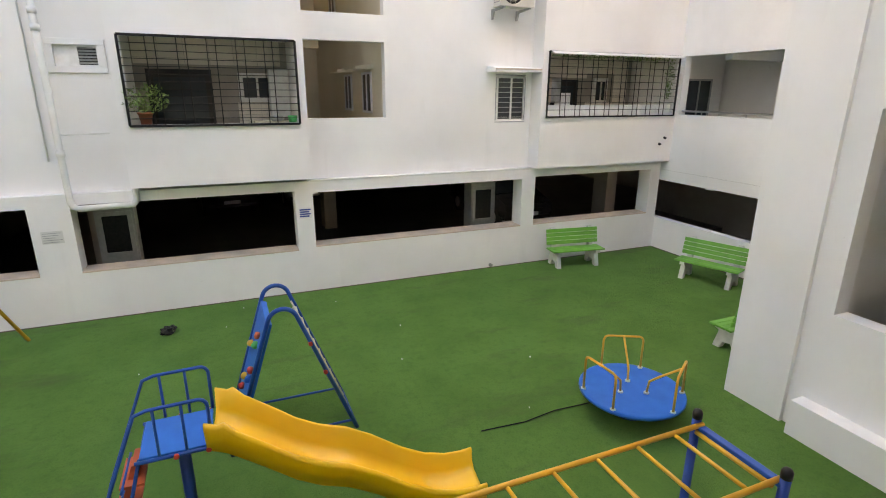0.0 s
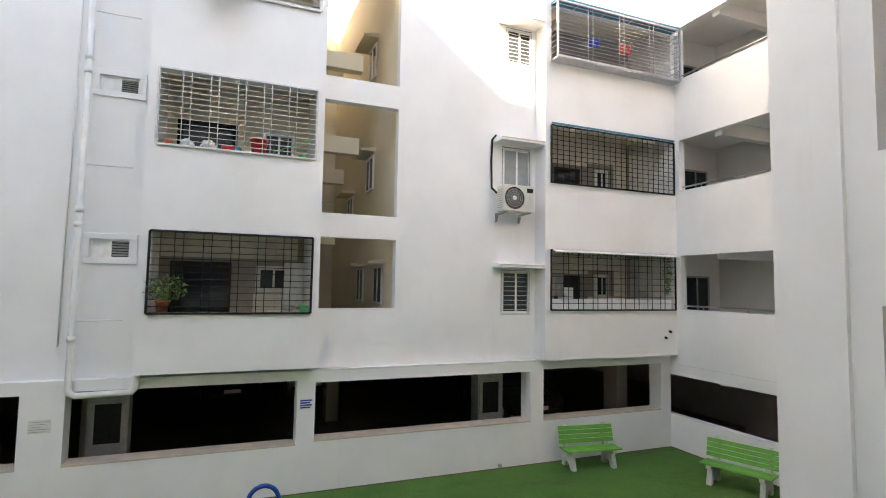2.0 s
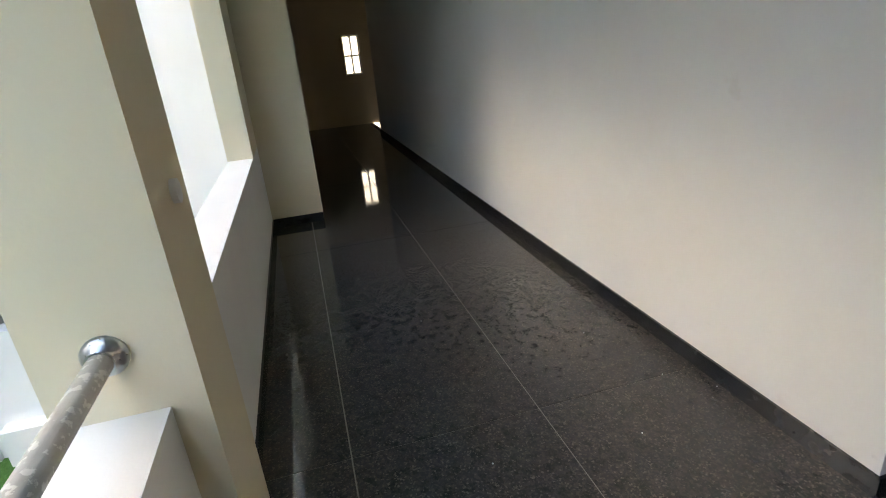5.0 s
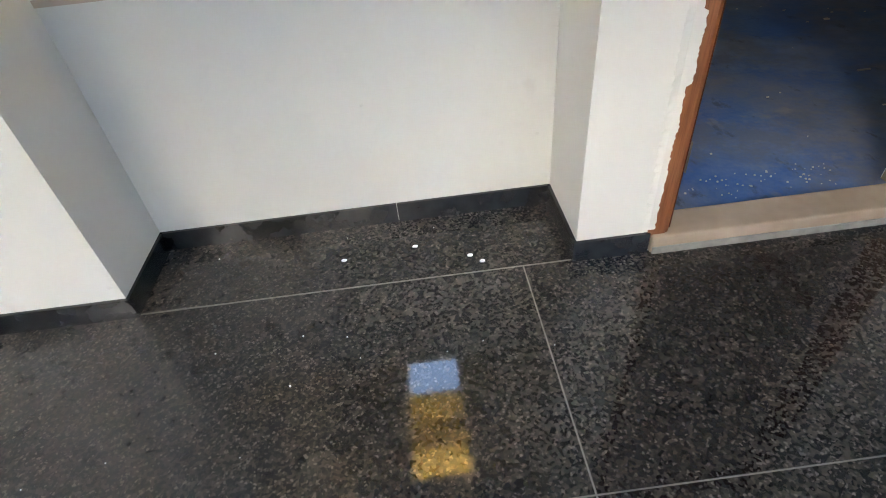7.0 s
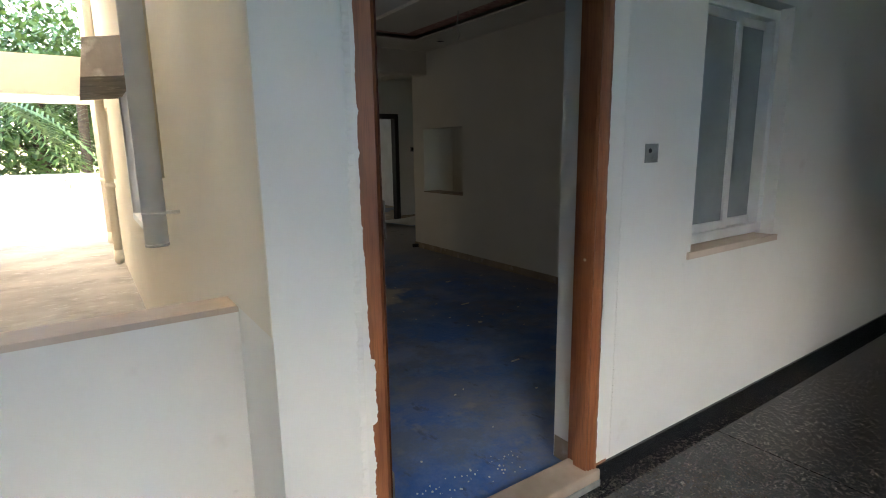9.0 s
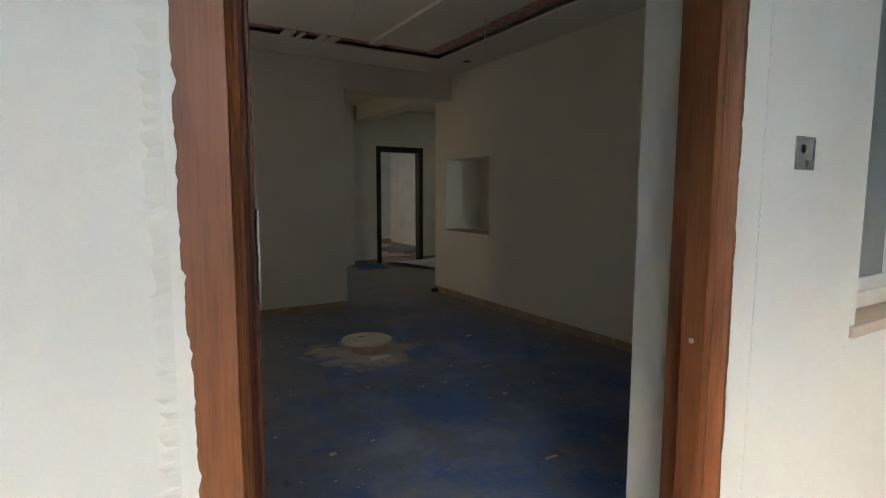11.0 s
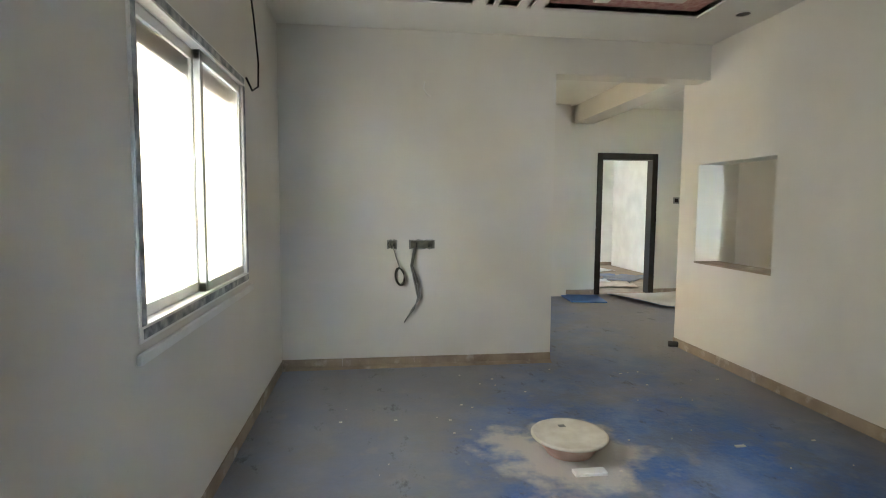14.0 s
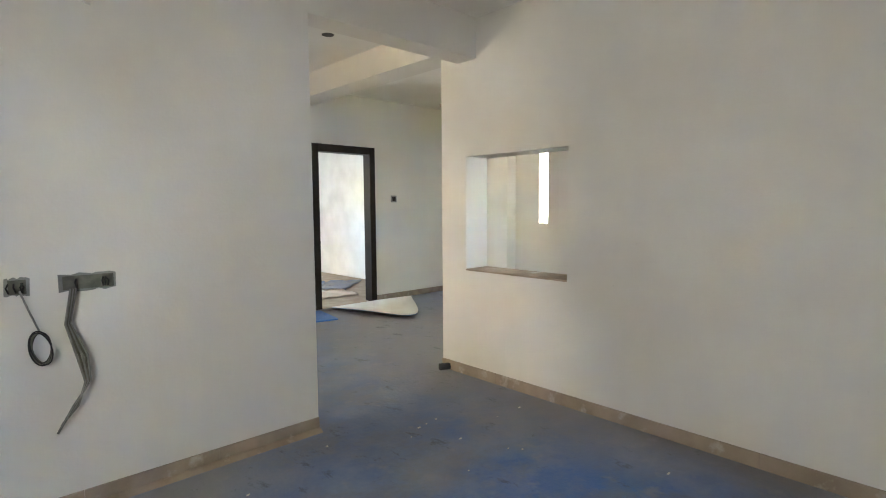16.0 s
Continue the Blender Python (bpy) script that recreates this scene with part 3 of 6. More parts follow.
for k, q in enumerate(((-15.0, 1.05, BAY, 24), (2.84, 16, BAY, 24), (1.05, 2.84, BAY, 12.6), (1.05, 2.84, 19.0, 24))):
    slab("roof_far_%d" % k, *q, ROOF, ROOF + 0.2, WHITE, "flat roof of the far building", "roof")
slab("roof_near", -14, 5.85, -2.3, 0.46, ROOF, ROOF + 0.03, WHITE, "flat roof", "roof")
# Unseen block, added so that its shadow bounds the sun patch opposite.
slab("wall_roof_room", -1.25, 2.7, -1.8, 0.46, ROOF + 0.03, 13.7, WHITE, "unseen white block on the flat roof added to shape the sun patch", "wall")

# ---- structure: corridor ----
W = -1.75
CH = 2.85
slab("floor_base_corridor", -7, 12.4, -1.87, 0.46, -0.22, -0.004, JOINT, "bedding under the granite slabs", "floor")
slab("floor_base_niche", -1.05, 0.6, -2.237, -1.87, -0.22, -0.004, JOINT, "bedding under the niche slab", "floor")
slab("ceiling_corridor", -7, 12.4, -2.12, 0.46, CH, CH + 0.15, IVORY, "ivory painted corridor ceiling", "ceiling")
wall("wall_parapet_near", "y", 0.26, 0.46, -7, 4.85, -0.22, 0.8, [], IVORY, "ivory painted corridor parapet")
slab("column_near", 0.8, 1.15, 0.18, 0.5, -0.22, CH, CREAM, "cream painted column with a handrail end", "column")
# Two unseen walls, added and sized to darken the corridor's ends.
wall("wall_near_closed", "y", 0.26, 0.46, -7, -3.1, 0.8, 2.5, [], IVORY, "unseen ivory wall closing the gallery, added to darken the corridor end")
wall("wall_near_lobby", "y", 0.26, 0.46, 4.2, 4.85, 0.8, 2.5, [], CREAM, "unseen cream wall closing the gallery, added to darken the lobby")
slab("beam_near", -7, 4.85, 0.26, 0.46, 2.5, CH, IVORY, "ivory beam over the gallery opening", "beam")
wall("wall_near_upper", "y", 0.3, 0.46, -14, 5.85, CH, ROOF, [], WHITE, "white painted facade above the gallery")
slab("wall_near_lower", -7, 5.9, 0.3, 0.46, TZ - 0.05, -0.22, WHITE, "white painted wall below the gallery", "wall")
wall("wall_lobby", "x", 4.85, 5.05, -1.76, 0.46, 0.0, CH, [(-1.76, -0.23, 0.0, 2.42)], CREAM, "cream wall with an opening to the lobby")
slab("wall_lobby_north", 5.05, 12.4, 0.25, 0.45, 0.0, CH, CREAM, "cream lobby wall", "wall")
wall("wall_corridor_end", "x", 12.2, 12.4, -4.0, 0.45, 0.0, CH, [(-1.78, -1.40, 1.1, 1.95)], CREAM, "cream end wall with a window opening")
slab("wall_lobby_side", 10.25, 10.4, -4.0, -2.117, 0.0, CH, CREAM, "cream lobby wall", "wall")
slab("ceiling_lobby", 10.25, 12.4, -4.0, -2.12, CH, CH + 0.15, CREAM, "cream lobby ceiling", "ceiling")
slab("floor_lobby", 10.4, 12.4, -4.0, -2.03, -0.2, 0.0, GRANITE, "dark polished lobby floor", "floor")
slab("wall_beyond_lobby", 14.4, 14.6, -6.0, 0.3, -2.5, 4.5, CEMENT, "grey wall of the next house", "wall")
slab("wall_lobby_south", 10.4, 12.4, -4.0, -3.85, 0.0, CH, CREAM, "cream lobby wall", "wall")
wall("wall_corridor_west", "x", -7.0, -6.85, -2.1, 0.3, 0.0, CH, [], IVORY, "ivory end wall of the corridor")
wall("wall_corridor_south", "y", W, -2.117, 0.577, 10.4, 0.0, CH, [], IVORY, "ivory painted corridor wall")
slab("niche_beam", -0.985, 0.577, W, -2.237, 2.45, CH, IVORY, "ivory beam above a niche opening", "beam")
slab("niche_parapet", -0.985, 0.577, -2.237, -2.117, 0.0, 0.925, IVORY, "ivory painted low niche wall", "wall")
slab("niche_sill", -0.985, 0.577, -2.25, -2.113, 0.925, 0.945, BEIGE, "beige plaster top of the niche wall", "sill")
slab("column_niche", -1.255, -0.985, W, -2.237, 0.0, CH, IVORY, "ivory painted pier beside the door", "column")
DL, DR = -1.25, -2.35       # door frame, outer
wall("wall_flat_front", "y", W, -2.03, -6.85, -1.255, -0.1, CH, [(DR, -1.255, -0.1, 2.16), (-3.70, -2.90, 0.935, 2.10)], IVORY,
     "ivory painted wall with the flat's door and a window")
# ---- structure: outdoor shaft beyond the niche ----
ZF = -0.03
slab("floor_shaft", -0.983, 0.72, -15.2, -2.237, -0.2, 0.0, TERRACE, "weathered stained terrace floor", "floor")
wall("wall_room_window", "x", -1.05, -0.984, -6.9, -2.237, 0.0, ROOF, [(-5.69, -4.22, 0.87, 2.06)], PALE, "cream outer wall with a sliding window")
# The hole continues the unseen opening added for the hall's fill lamp.
wall("wall_shaft_west", "x", -1.05, -0.984, -11.0, -6.9, 0.0, ROOF, [(-8.9, -8.2, 1.1, 2.0)], PALE, "cream outer wall")
wall("wall_shaft_east", "x", 0.72, 0.9, -12.0, -2.237, 0.0, ROOF, [], PALE, "cream outer wall with drain pipes")
slab("pier_side", -0.985, -0.982, -2.237, -1.752, 0.945, 2.45, PALE, "cream painted side of the pier", "wall")
wall("wall_room_window_inner", "x", -1.054, -1.0505, -6.8, -2.04, ZF, 2.75, [(-5.69, -4.22, 0.87, 2.06)], PUTTY, "white plastered window wall")
slab("wall_terrace_end", -6, 6, -15.2, -15.0, 0.0, 1.02, WHITE, "sunlit white terrace parapet", "wall")
slab("floor_terrace", -6, 6, -15.2, -12.0, -0.2, -0.004, TERRACE, "weathered terrace floor", "floor")
for k, (y, z) in enumerate(((-9.0, 2.2), (-11.0, 2.25), (-9.0, 5.2), (-11.0, 5.3))):
    slab("beam_terrace_%d" % k, -0.93, 0.72, y - 0.2, y, z, z + 0.48, PALE, "cream beam across the shaft", "beam")

# Unseen slabs, added to narrow the shaft's reflection in the granite.
for k, (x0, x1) in enumerate(((-0.06, 0.72), (-0.984, -0.58))):
    slab("slab_upper_balcony_%d" % k, x0, x1, -7.0, -2.3, 3.2, 3.35, CREAM, "unseen cream slab added to narrow the floor reflection", "slab")
# Unseen slab, added so its underside darkens a band of that reflection.
slab("slab_ochre", -0.93, 0.72, -5.29, -4.73, 6.5, 6.62, OCHRE, "unseen ochre slab added for the dark gap in the floor reflection", "slab")
for k, (y, z, h) in enumerate(((-6.0, 7.13, 0.5), (-4.0, 5.24, 0.8))):
    slab("beam_ochre_%d" % k, -0.93, 0.72, y - 0.2, y, z, z + h, OCHRE, "ochre painted beam across the shaft", "beam")
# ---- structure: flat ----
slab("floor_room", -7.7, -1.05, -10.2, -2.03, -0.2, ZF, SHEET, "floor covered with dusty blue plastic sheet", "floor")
slab("door_reveal", DR, DR + 0.012, -2.035, -1.872, ZF, 2.1, WHITE, "white plastered door reveal", "wall")
slab("floor_door", DR, DL, -2.03, -1.86, -0.2, ZF, SHEET, "blue sheet edge at the door", "floor")
wall("wall_room_end", "y", -6.82, -7.02, -3.34, -1.05, -0.1, 3.0, [], PUTTY, "white wall with bare socket boxes")
slab("beam_opening", -7.6, -3.34, -6.82, -7.02, 2.45, 3.0, PUTTY, "white beam above the hall opening", "beam")
wall("wall_room_right", "x", -4.75, -4.995, -7.21, -2.03, -0.1, 3.0, [(-6.93, -5.99, 0.82, 1.72)], PUTTY, "white wall with a serving hatch")
slab("hatch_sill", -4.995, -4.742, -6.93, -5.99, 0.822, 0.835, BSKIRT, "dusty beige hatch sill", "sill")
wall("wall_hall_end", "y", -10.2, -10.35, -7.7, -1.05, -0.1, 3.0, [(-6.21, -5.22, -0.1, 2.17)], PUTTY, "white hall wall with a bedroom door")
slab("wall_hall_pier", -4.72, -1.05, -10.2, -10.08, -0.1, 3.0, PUTTY, "white wall pier", "wall")
wall("wall_hall_right", "x", -7.6, -7.75, -10.2, -2.03, -0.1, 3.0, [(-8.34, -8.2, 1.1, 2.15), (-4.6, -3.4, 1.0, 2.1)], PUTTY, "white wall with windows")
slab("wall_hall_pilaster", -7.6, -7.42, -9.0, -8.75, -0.1, 3.0, PUTTY, "white pilaster", "wall")
# This opening is unseen, cut only for the added fill lamp.
wall("wall_hall_left", "x", -1.2, -1.055, -10.2, -7.02, -0.1, 3.0, [(-8.9, -8.2, 1.1, 2.0)], PUTTY, "white hall wall with an unseen opening added for a fill lamp")
slab("ceiling_hall", -7.75, -1.05, -10.35, -7.02, 2.86, 3.0, CEIL, "unfinished white hall ceiling", "ceiling")
slab("ceiling_kitchen", -7.75, -4.75, -7.02, -2.03, 2.86, 3.0, CEIL, "white kitchen ceiling", "ceiling")
slab("beam_hall", -5.12, -4.83, -10.2, -7.02, 2.6, 2.87, PUTTY, "white hall beam", "beam")
slab("ceiling_slab", -4.75, -1.05, -6.82, -2.03, 2.93, 3.05, CEIL, "concrete slab above the false ceiling", "ceiling")


def ceiling_ring():
    """False ceiling at 2.75 m: an outer ring, an inner tray and the open slot between them."""
    bm = bmesh.new()
    z0, z1 = 2.75, 2.765
    x0, x1, y0, y1 = -4.75, -1.05, -6.82, -2.03
    a0, a1, b0, b1 = -4.22, -1.63, -6.24, -2.6
    for q in ((x0, x1, y0, b0), (x0, x1, b1, y1), (x0, a0, b0, b1), (a1, x1, b0, b1)):
        box(bm, *q, z0, z1)
    for q in ((-2.92, -2.80), (-2.71, -2.62)):
        box(bm, q[0] + 0.02, q[1] - 0.03, b0, b0 + 0.2, z0, z1)
    box(bm, -3.02, -2.93, b0, b0 + 0.2, z0, z1)
    box(bm, -2.6, -2.5, b0, b0 + 0.2, z0, z1)
    box(bm, a0 + 0.24, a1 - 0.3, b0 + 0.2, b1 - 0.2, z0 + 0.02, z1 + 0.02)
    box(bm, a0 + 0.8, a0 + 0.9, b0 + 0.2, b1 - 0.2, z0 - 0.01, z0 + 0.02)
    return bm


structure("ceiling_false", ceiling_ring(), CEIL, "unfinished gypsum false ceiling with open slots", "ceiling")
bm = bmesh.new()
for q in ((-4.22, -1.63, -6.24, -6.02), (-4.22, -3.95, -6.02, -2.6), (-1.95, -1.63, -6.02, -2.6)):
    box(bm, *q, 2.80, 2.81)
structure("ceiling_foil", bm, FOIL, "maroon patterned foil above the ceiling slot", "ceiling")
# unseen wall beside the flat, added to keep the sun out of its windows
slab("wall_next_house", -11.2, -11.0, -24.0, -2.3, TZ - 0.05, 9.0, IVORY, "unseen pale wall added to block the sun from the flat", "wall")
# bedroom beyond
slab("floor_bedroom", -8.0, -3.0, -14.2, -10.2, -0.2, ZF, STONE, "pale dusty bedroom floor", "floor")
slab("wall_bedroom_far", -8.0, -3.0, -14.35, -14.2, -0.1, 3.0, PAPER, "white bedroom wall", "wall")
wall("wall_bedroom_left", "x", -3.15, -3.0, -14.2, -10.35, -0.1, 3.0, [(-12.5, -11.9, 1.2, 2.0)], PAPER, "white bedroom wall with a window")
wall("wall_bedroom_right", "x", -7.55, -7.4, -14.2, -10.35, -0.1, 3.0, [], PAPER, "white bedroom wall")
slab("ceiling_bedroom", -8.0, -3.0, -14.35, -10.35, 2.86, 3.0, CEIL, "white bedroom ceiling", "ceiling")

for nm, x0, x1 in (("left", -1.82, 1.03), ("right", 6.42, 10.18)):
    wall("wall_balcony_%s" % nm, "y", CW + 1.15, CW + 1.3, x0, x1, -0.05, ROOF, [], GROUT, "dark grout bed of a tiled balcony wall")
slab("wall_far_soffit_trim", 1.15, 6.3, LOW - 0.008, CW, -0.27, -0.235, PIPE, "thin white drip line along the facade", "trim")


# ---- things: facade ----
def grille(x0, x1, z0, z1, y, material, rows, cols, label, box_depth=0.0, pairs=False, group="balcony grilles", t=0.028):
    """A balcony cage: frame bars, horizontal rods and upright bars."""
    g = thing("balcony_grille", (x0 + x1) / 2, y, z0, label, "grille", group=group)
    w, h = (x1 - x0) / 2, z1 - z0
    for nm, q in (("frame_bar", (-w, w, -t, t, -t, t)), ("frame_bar", (-w, w, -t, t, h - t, h + t)), ("frame_bar", (-w - t, -w + t, -t, t, 0, h)), ("frame_bar", (w - t, w + t, -t, t, 0, h))):
        part(nm, boxm(*q, bev=0.004), material, g)
    rod = bpy.data.meshes.new("rod")
    b = tubem([(-w, 0, 0), (w, 0, 0)], 0.007, 6)
    b.to_mesh(rod); b.free(); rod.materials.append(material)
    for i in range(1, rows):
        o = new("rod", rod); o.parent = g; o.location = (0, 0, h * i / rows)
    up = bpy.data.meshes.new("upright_bar")
    b = tubem([(0, 0.012, 0), (0, 0.012, h)], 0.009, 6)
    b.to_mesh(up); b.free(); up.materials.append(material)
    for i in range(1, cols):
        for d in ((-0.07, 0.07) if pairs else (0,)):
            o = new("upright_bar", up); o.parent = g; o.location = (-w + 2 * w * i / cols + d, 0, 0)
    if box_depth:
        for s in (-w, w):
            for zz in [h * i / 10 for i in range(11)]:
                part("side_rod", tubem([(s, 0, zz), (s, box_depth, zz)], 0.008, 6), material, g)
    return g


grille(-1.79, 1.0, 0.885, 2.335, BAY - 0.03, BLACK, 12, 6, "black painted steel cage on a first-floor balcony", pairs=True, t=0.02)
grille(-1.79, 1.0, 3.885, 5.275, BAY - 0.03, WSTEEL, 14, 6, "white painted steel cage on a balcony with household clutter", pairs=True, t=0.018)
grille(-1.79, 1.0, 6.905, 8.3, BAY - 0.03, WSTEEL, 14, 6, "white painted steel cage high on the bay", pairs=True)
grille(6.43, 10.2, 0.94, 2.34, BAY - 0.05, BLACK, 9, 9, "dark steel cage with a creeper on its top rail", 0.1, pairs=True, t=0.016)
grille(6.43, 10.2, 3.93, 5.3, BAY - 0.05, BLACK, 12, 22, "dark steel mesh cage on a second-floor balcony", 0.1, t=0.018)
g3 = grille(6.43, 10.2, 6.9, 8.25, BAY - 0.3, GALV, 15, 4, "bright galvanised steel cage projecting from the bay", 0.3, pairs=True, t=0.022)
part("fascia", boxm(-1.88, 1.88, -0.03, 0.3, 1.37, 1.42), TEAL, g3, "blue painted top sheet")
part("base_rack", boxm(-1.88, 1.88, 0.0, 0.3, -0.04, -0.01), GALV, g3)
for x in (-1.26, -0.42, 0.42, 1.26):
    part("top_rail", tubem([(x, 0.0, 1.36), (x, 0.3, 1.36)], 0.01, 6), GALV, g3)
part("top_trim", boxm(-1.885, 1.885, -0.03, 0.0, 1.4, 1.44), TEAL, bpy.data.objects["balcony_grille.004"], "blue painted top sheet")


def balcony_tiles(name, x0, x1, z0, z1, y, holes, owner):
    """Wall tiles on a balcony's back wall, each a piece of its own."""
    me = bpy.data.meshes.new("tile")
    b = boxm(0.003, 0.447, -0.012, 0.0, 0.003, 0.117)
    b.to_mesh(me); b.free(); me.materials.append(TILE)
    z = z0
    while z < z1:
        x = x0
        while x < x1 - 0.3:
            if not any(h[0] - 0.3 < x < h[1] and h[2] - 0.06 < z < h[3] for h in holes):
                o = new("tile", me); o.parent = owner; o.location = (x, y, z)
            x += 0.45
        z += 0.12


def balcony_door(x0, x1, z0, z1, y, label):
    d = thing("balcony_door", x0, y, z0, label, "door", group="balcony doors")
    w, h = x1 - x0, z1 - z0
    part("leaf", boxm(0, w, -0.03, 0.0, 0, h), DARKWOOD, d)
    for q in ((0, 0.05, 0, h), (w - 0.05, w, 0, h), (0, w, h - 0.05, h)):
        part("frame_bar", boxm(q[0], q[1], -0.05, -0.03, q[2], q[3]), BLACK, d)
    part("glass_panel", boxm(0.12, w - 0.12, -0.036, -0.031, 0.5, h - 0.15), DGLASS, d)
    return d


def slide_window(x0, x1, z0, z1, y, label, group="small windows", bars=False, tape=False, glass=None):
    """A two-light sliding window whose face looks towards -y."""
    d = thing("window_unit", x0, y, z0, label, "window", group=group)
    w, h, f = x1 - x0, z1 - z0, 0.05
    for q in ((0, w, 0, f), (0, w, h - f, h), (0, f, f, h - f), (w - f, w, f, h - f)):
        part("frame_bar", boxm(q[0], q[1], -0.06, 0.02, q[2], q[3], bev=0.004), PVC, d)
        if tape:
            part("tape_strip", boxm(q[0] + 0.015, q[1] - 0.015, -0.064, -0.06, q[2] + 0.015, q[3] - 0.015), TAPE, d, "grey protective tape")
    for k in (0, 1):
        a = f + k * (w / 2 - f)
        for q in ((a, a + w / 2, f, f + 0.04), (a, a + w / 2, h - f - 0.04, h - f), (a, a + 0.045, f, h - f), (a + w / 2 - 0.045, a + w / 2, f, h - f)):
            part("sash_bar", boxm(q[0], q[1], -0.045 + k * 0.03, -0.02 + k * 0.03, q[2], q[3]), PVC, d)
        part("pane", boxm(a + 0.04, a + w / 2 - 0.04, -0.034 + k * 0.03, -0.03 + k * 0.03, f + 0.04, h - f - 0.04), glass or DGLASS, d)
    if bars:
        for i in range(9):
            zz = f + 0.08 + i * (h - 2 * f - 0.1) / 8
            part("bar", tubem([(f, -0.055, zz), (w - f, -0.055, zz)], 0.006, 6), WSTEEL, d)
    return d


slab("wall_balcony_upper", -1.82, 1.03, CW + 1.144, CW + 1.149, 2.85, ROOF, CREAM, "plain cream back wall of an upper balcony", "wall")
bw1, bw2 = bpy.data.objects["wall_balcony_left"], bpy.data.objects["wall_balcony_right"]
for z0, z1 in ((0.4, 2.6), (3.4, 5.6)):
    if z0 < 1:
        balcony_tiles("tile", -1.8, 1.0, z0, z1, CW + 1.15, [(-1.65, -0.45, z0, z0 + 1.5), (0.04, 0.72, z0 + 0.85, z0 + 1.45)], bw1)
    balcony_tiles("tile", 6.45, 10.15, z0, z1, CW + 1.15, [(7.6, 8.4, z0, z0 + 1.4), (8.9, 9.35, z0 + 0.8, z0 + 1.5)], bw2)
for z in (-0.05, 2.9):
    balcony_door(-1.61, -0.45, z + 0.0, z + 1.92, CW + 1.14, "dark open doorway behind a balcony cage")
    slide_window(0.04, 0.72, z + 1.3, z + 1.87, CW + 1.13, "small white two-light window in a tiled balcony wall", "balcony windows")
    balcony_door(7.6, 8.4, z + 0.0, z + 1.85, CW + 1.14, "dark barred doorway behind a balcony cage")
    slide_window(8.9, 9.35, z + 1.25, z + 1.9, CW + 1.13, "small white two-light window in a tiled balcony wall", "balcony windows")
for nm, x0, x1 in (("left", -1.82, 1.03), ("right", 6.42, 10.18)):
    slab("floor_balcony_%s" % nm, x0, x1, BAY + 0.15, CW + 1.15, 0.5, 0.62, CREAM, "cream balcony floor", "floor")
    slab("floor_balcony_up_%s" % nm, x0, x1, BAY + 0.15, CW + 1.15, 3.5, 3.62, CREAM, "cream balcony floor", "floor")

for (x0, x1, z0, z1), bars in zip(WINS, (True, False, True)):
    slide_window(x0, x1, z0, z1, CW + 0.07, "white barred window with taped frame in a white facade" if bars else "white frosted window with taped frame above an air conditioner", "facade windows", bars, True, None if bars else PGLASS)
    sh = thing("facade_sunshade", (x0 + x1) / 2, CW, z1 + 0.03, "white concrete sunshade over a facade window", "sunshade", group="window shades")
    part("slab", prism([(0, 0), (-0.42, 0), (-0.42, 0.07), (0, 0.12)], "x", -0.62, 0.62), WHITE, sh)
    part("dirt_edge", boxm(-0.62, 0.62, -0.424, -0.42, 0.04, 0.072), BEIGE, sh)
for z0, z1 in ((1.84, 2.18), (4.86, 5.15)):
    v = thing("vent_window", -2.78, CW, z0, "small white louvred ventilator in a raised surround", "ventilator", group="vent windows")
    for q in ((-0.1, 0.74, -0.1, 0.0), (-0.1, 0.74, z1 - z0, z1 - z0 + 0.1), (-0.1, 0.0, 0.0, z1 - z0), (0.63, 0.74, 0.0, z1 - z0)):
        part("surround", boxm(q[0], q[1], -0.035, 0.0, q[2], q[3], bev=0.005), WHITE, v)
    part("frame", wall_bm("y", 0.03, 0.07, 0, 0.63, 0, z1 - z0, [(0.03, 0.29, 0.03, z1 - z0 - 0.03), (0.33, 0.6, 0.03, z1 - z0 - 0.03)]), PVC, v)
    part("pane", boxm(0.03, 0.29, 0.045, 0.05, 0.03, z1 - z0 - 0.03), PVC, v)
    for i in range(6):
        zz = 0.05 + i * (z1 - z0 - 0.1) / 5
        part("louvre", prism([(0.03, zz), (0.07, zz + 0.03), (0.073, zz + 0.026), (0.033, zz - 0.004)], "x", 0.33, 0.6), GREY, v)

# drain pipes on the far facade
dp = thing("drain_pipe", -2.9, LOW - 0.065, -0.5, "white painted drain pipe with an elbow on a facade", "pipe")
part("pipe", tubem([(0, 0, 11.5), (0, 0, 0.12), (0.03, 0, 0.04), (0.12, 0, 0), (0.93, 0, 0.02), (1.0, 0, 0.1), (1.0, 0, 11.5)], 0.055, 12), PIPE, dp)
for z in (0.9, 2.85, 3.1, 5.55, 5.8):
    part("collar", tubem([(0, 0, z), (0, 0, z + 0.1)], 0.068, 12), PIPE, dp)
for z in (1.25, 3.95, 6.7):
    part("branch", tubem([(0, 0.02, z), (0.75, 0.05, z + 0.01)], 0.014, 8), PIPE, dp)
cp = thing("conduit_pipe", -3.14, CW - 0.03, 0.3, "thin white conduit running up a facade", "pipe")
part("pipe", tubem([(0, 0, 0), (0.02, 0, 4), (0.04, 0, 9)], 0.014, 8), PIPE, cp)
# air conditioner
ac = thing("air_conditioner", 5.52, CW - 0.42, 3.16, "cream outdoor air conditioner unit below a window", "air conditioner")
part("casing", boxm(-0.4, 0.4, -0.16, 0.16, 0.0, 0.6, bev=0.015), ACW, ac)
# Flat black disc in place of the shaded hollow behind the guard.
part("fan_recess", tubem([(-0.12, -0.165, 0.3), (-0.12, -0.155, 0.3)], 0.255, 28), BLACK, ac)
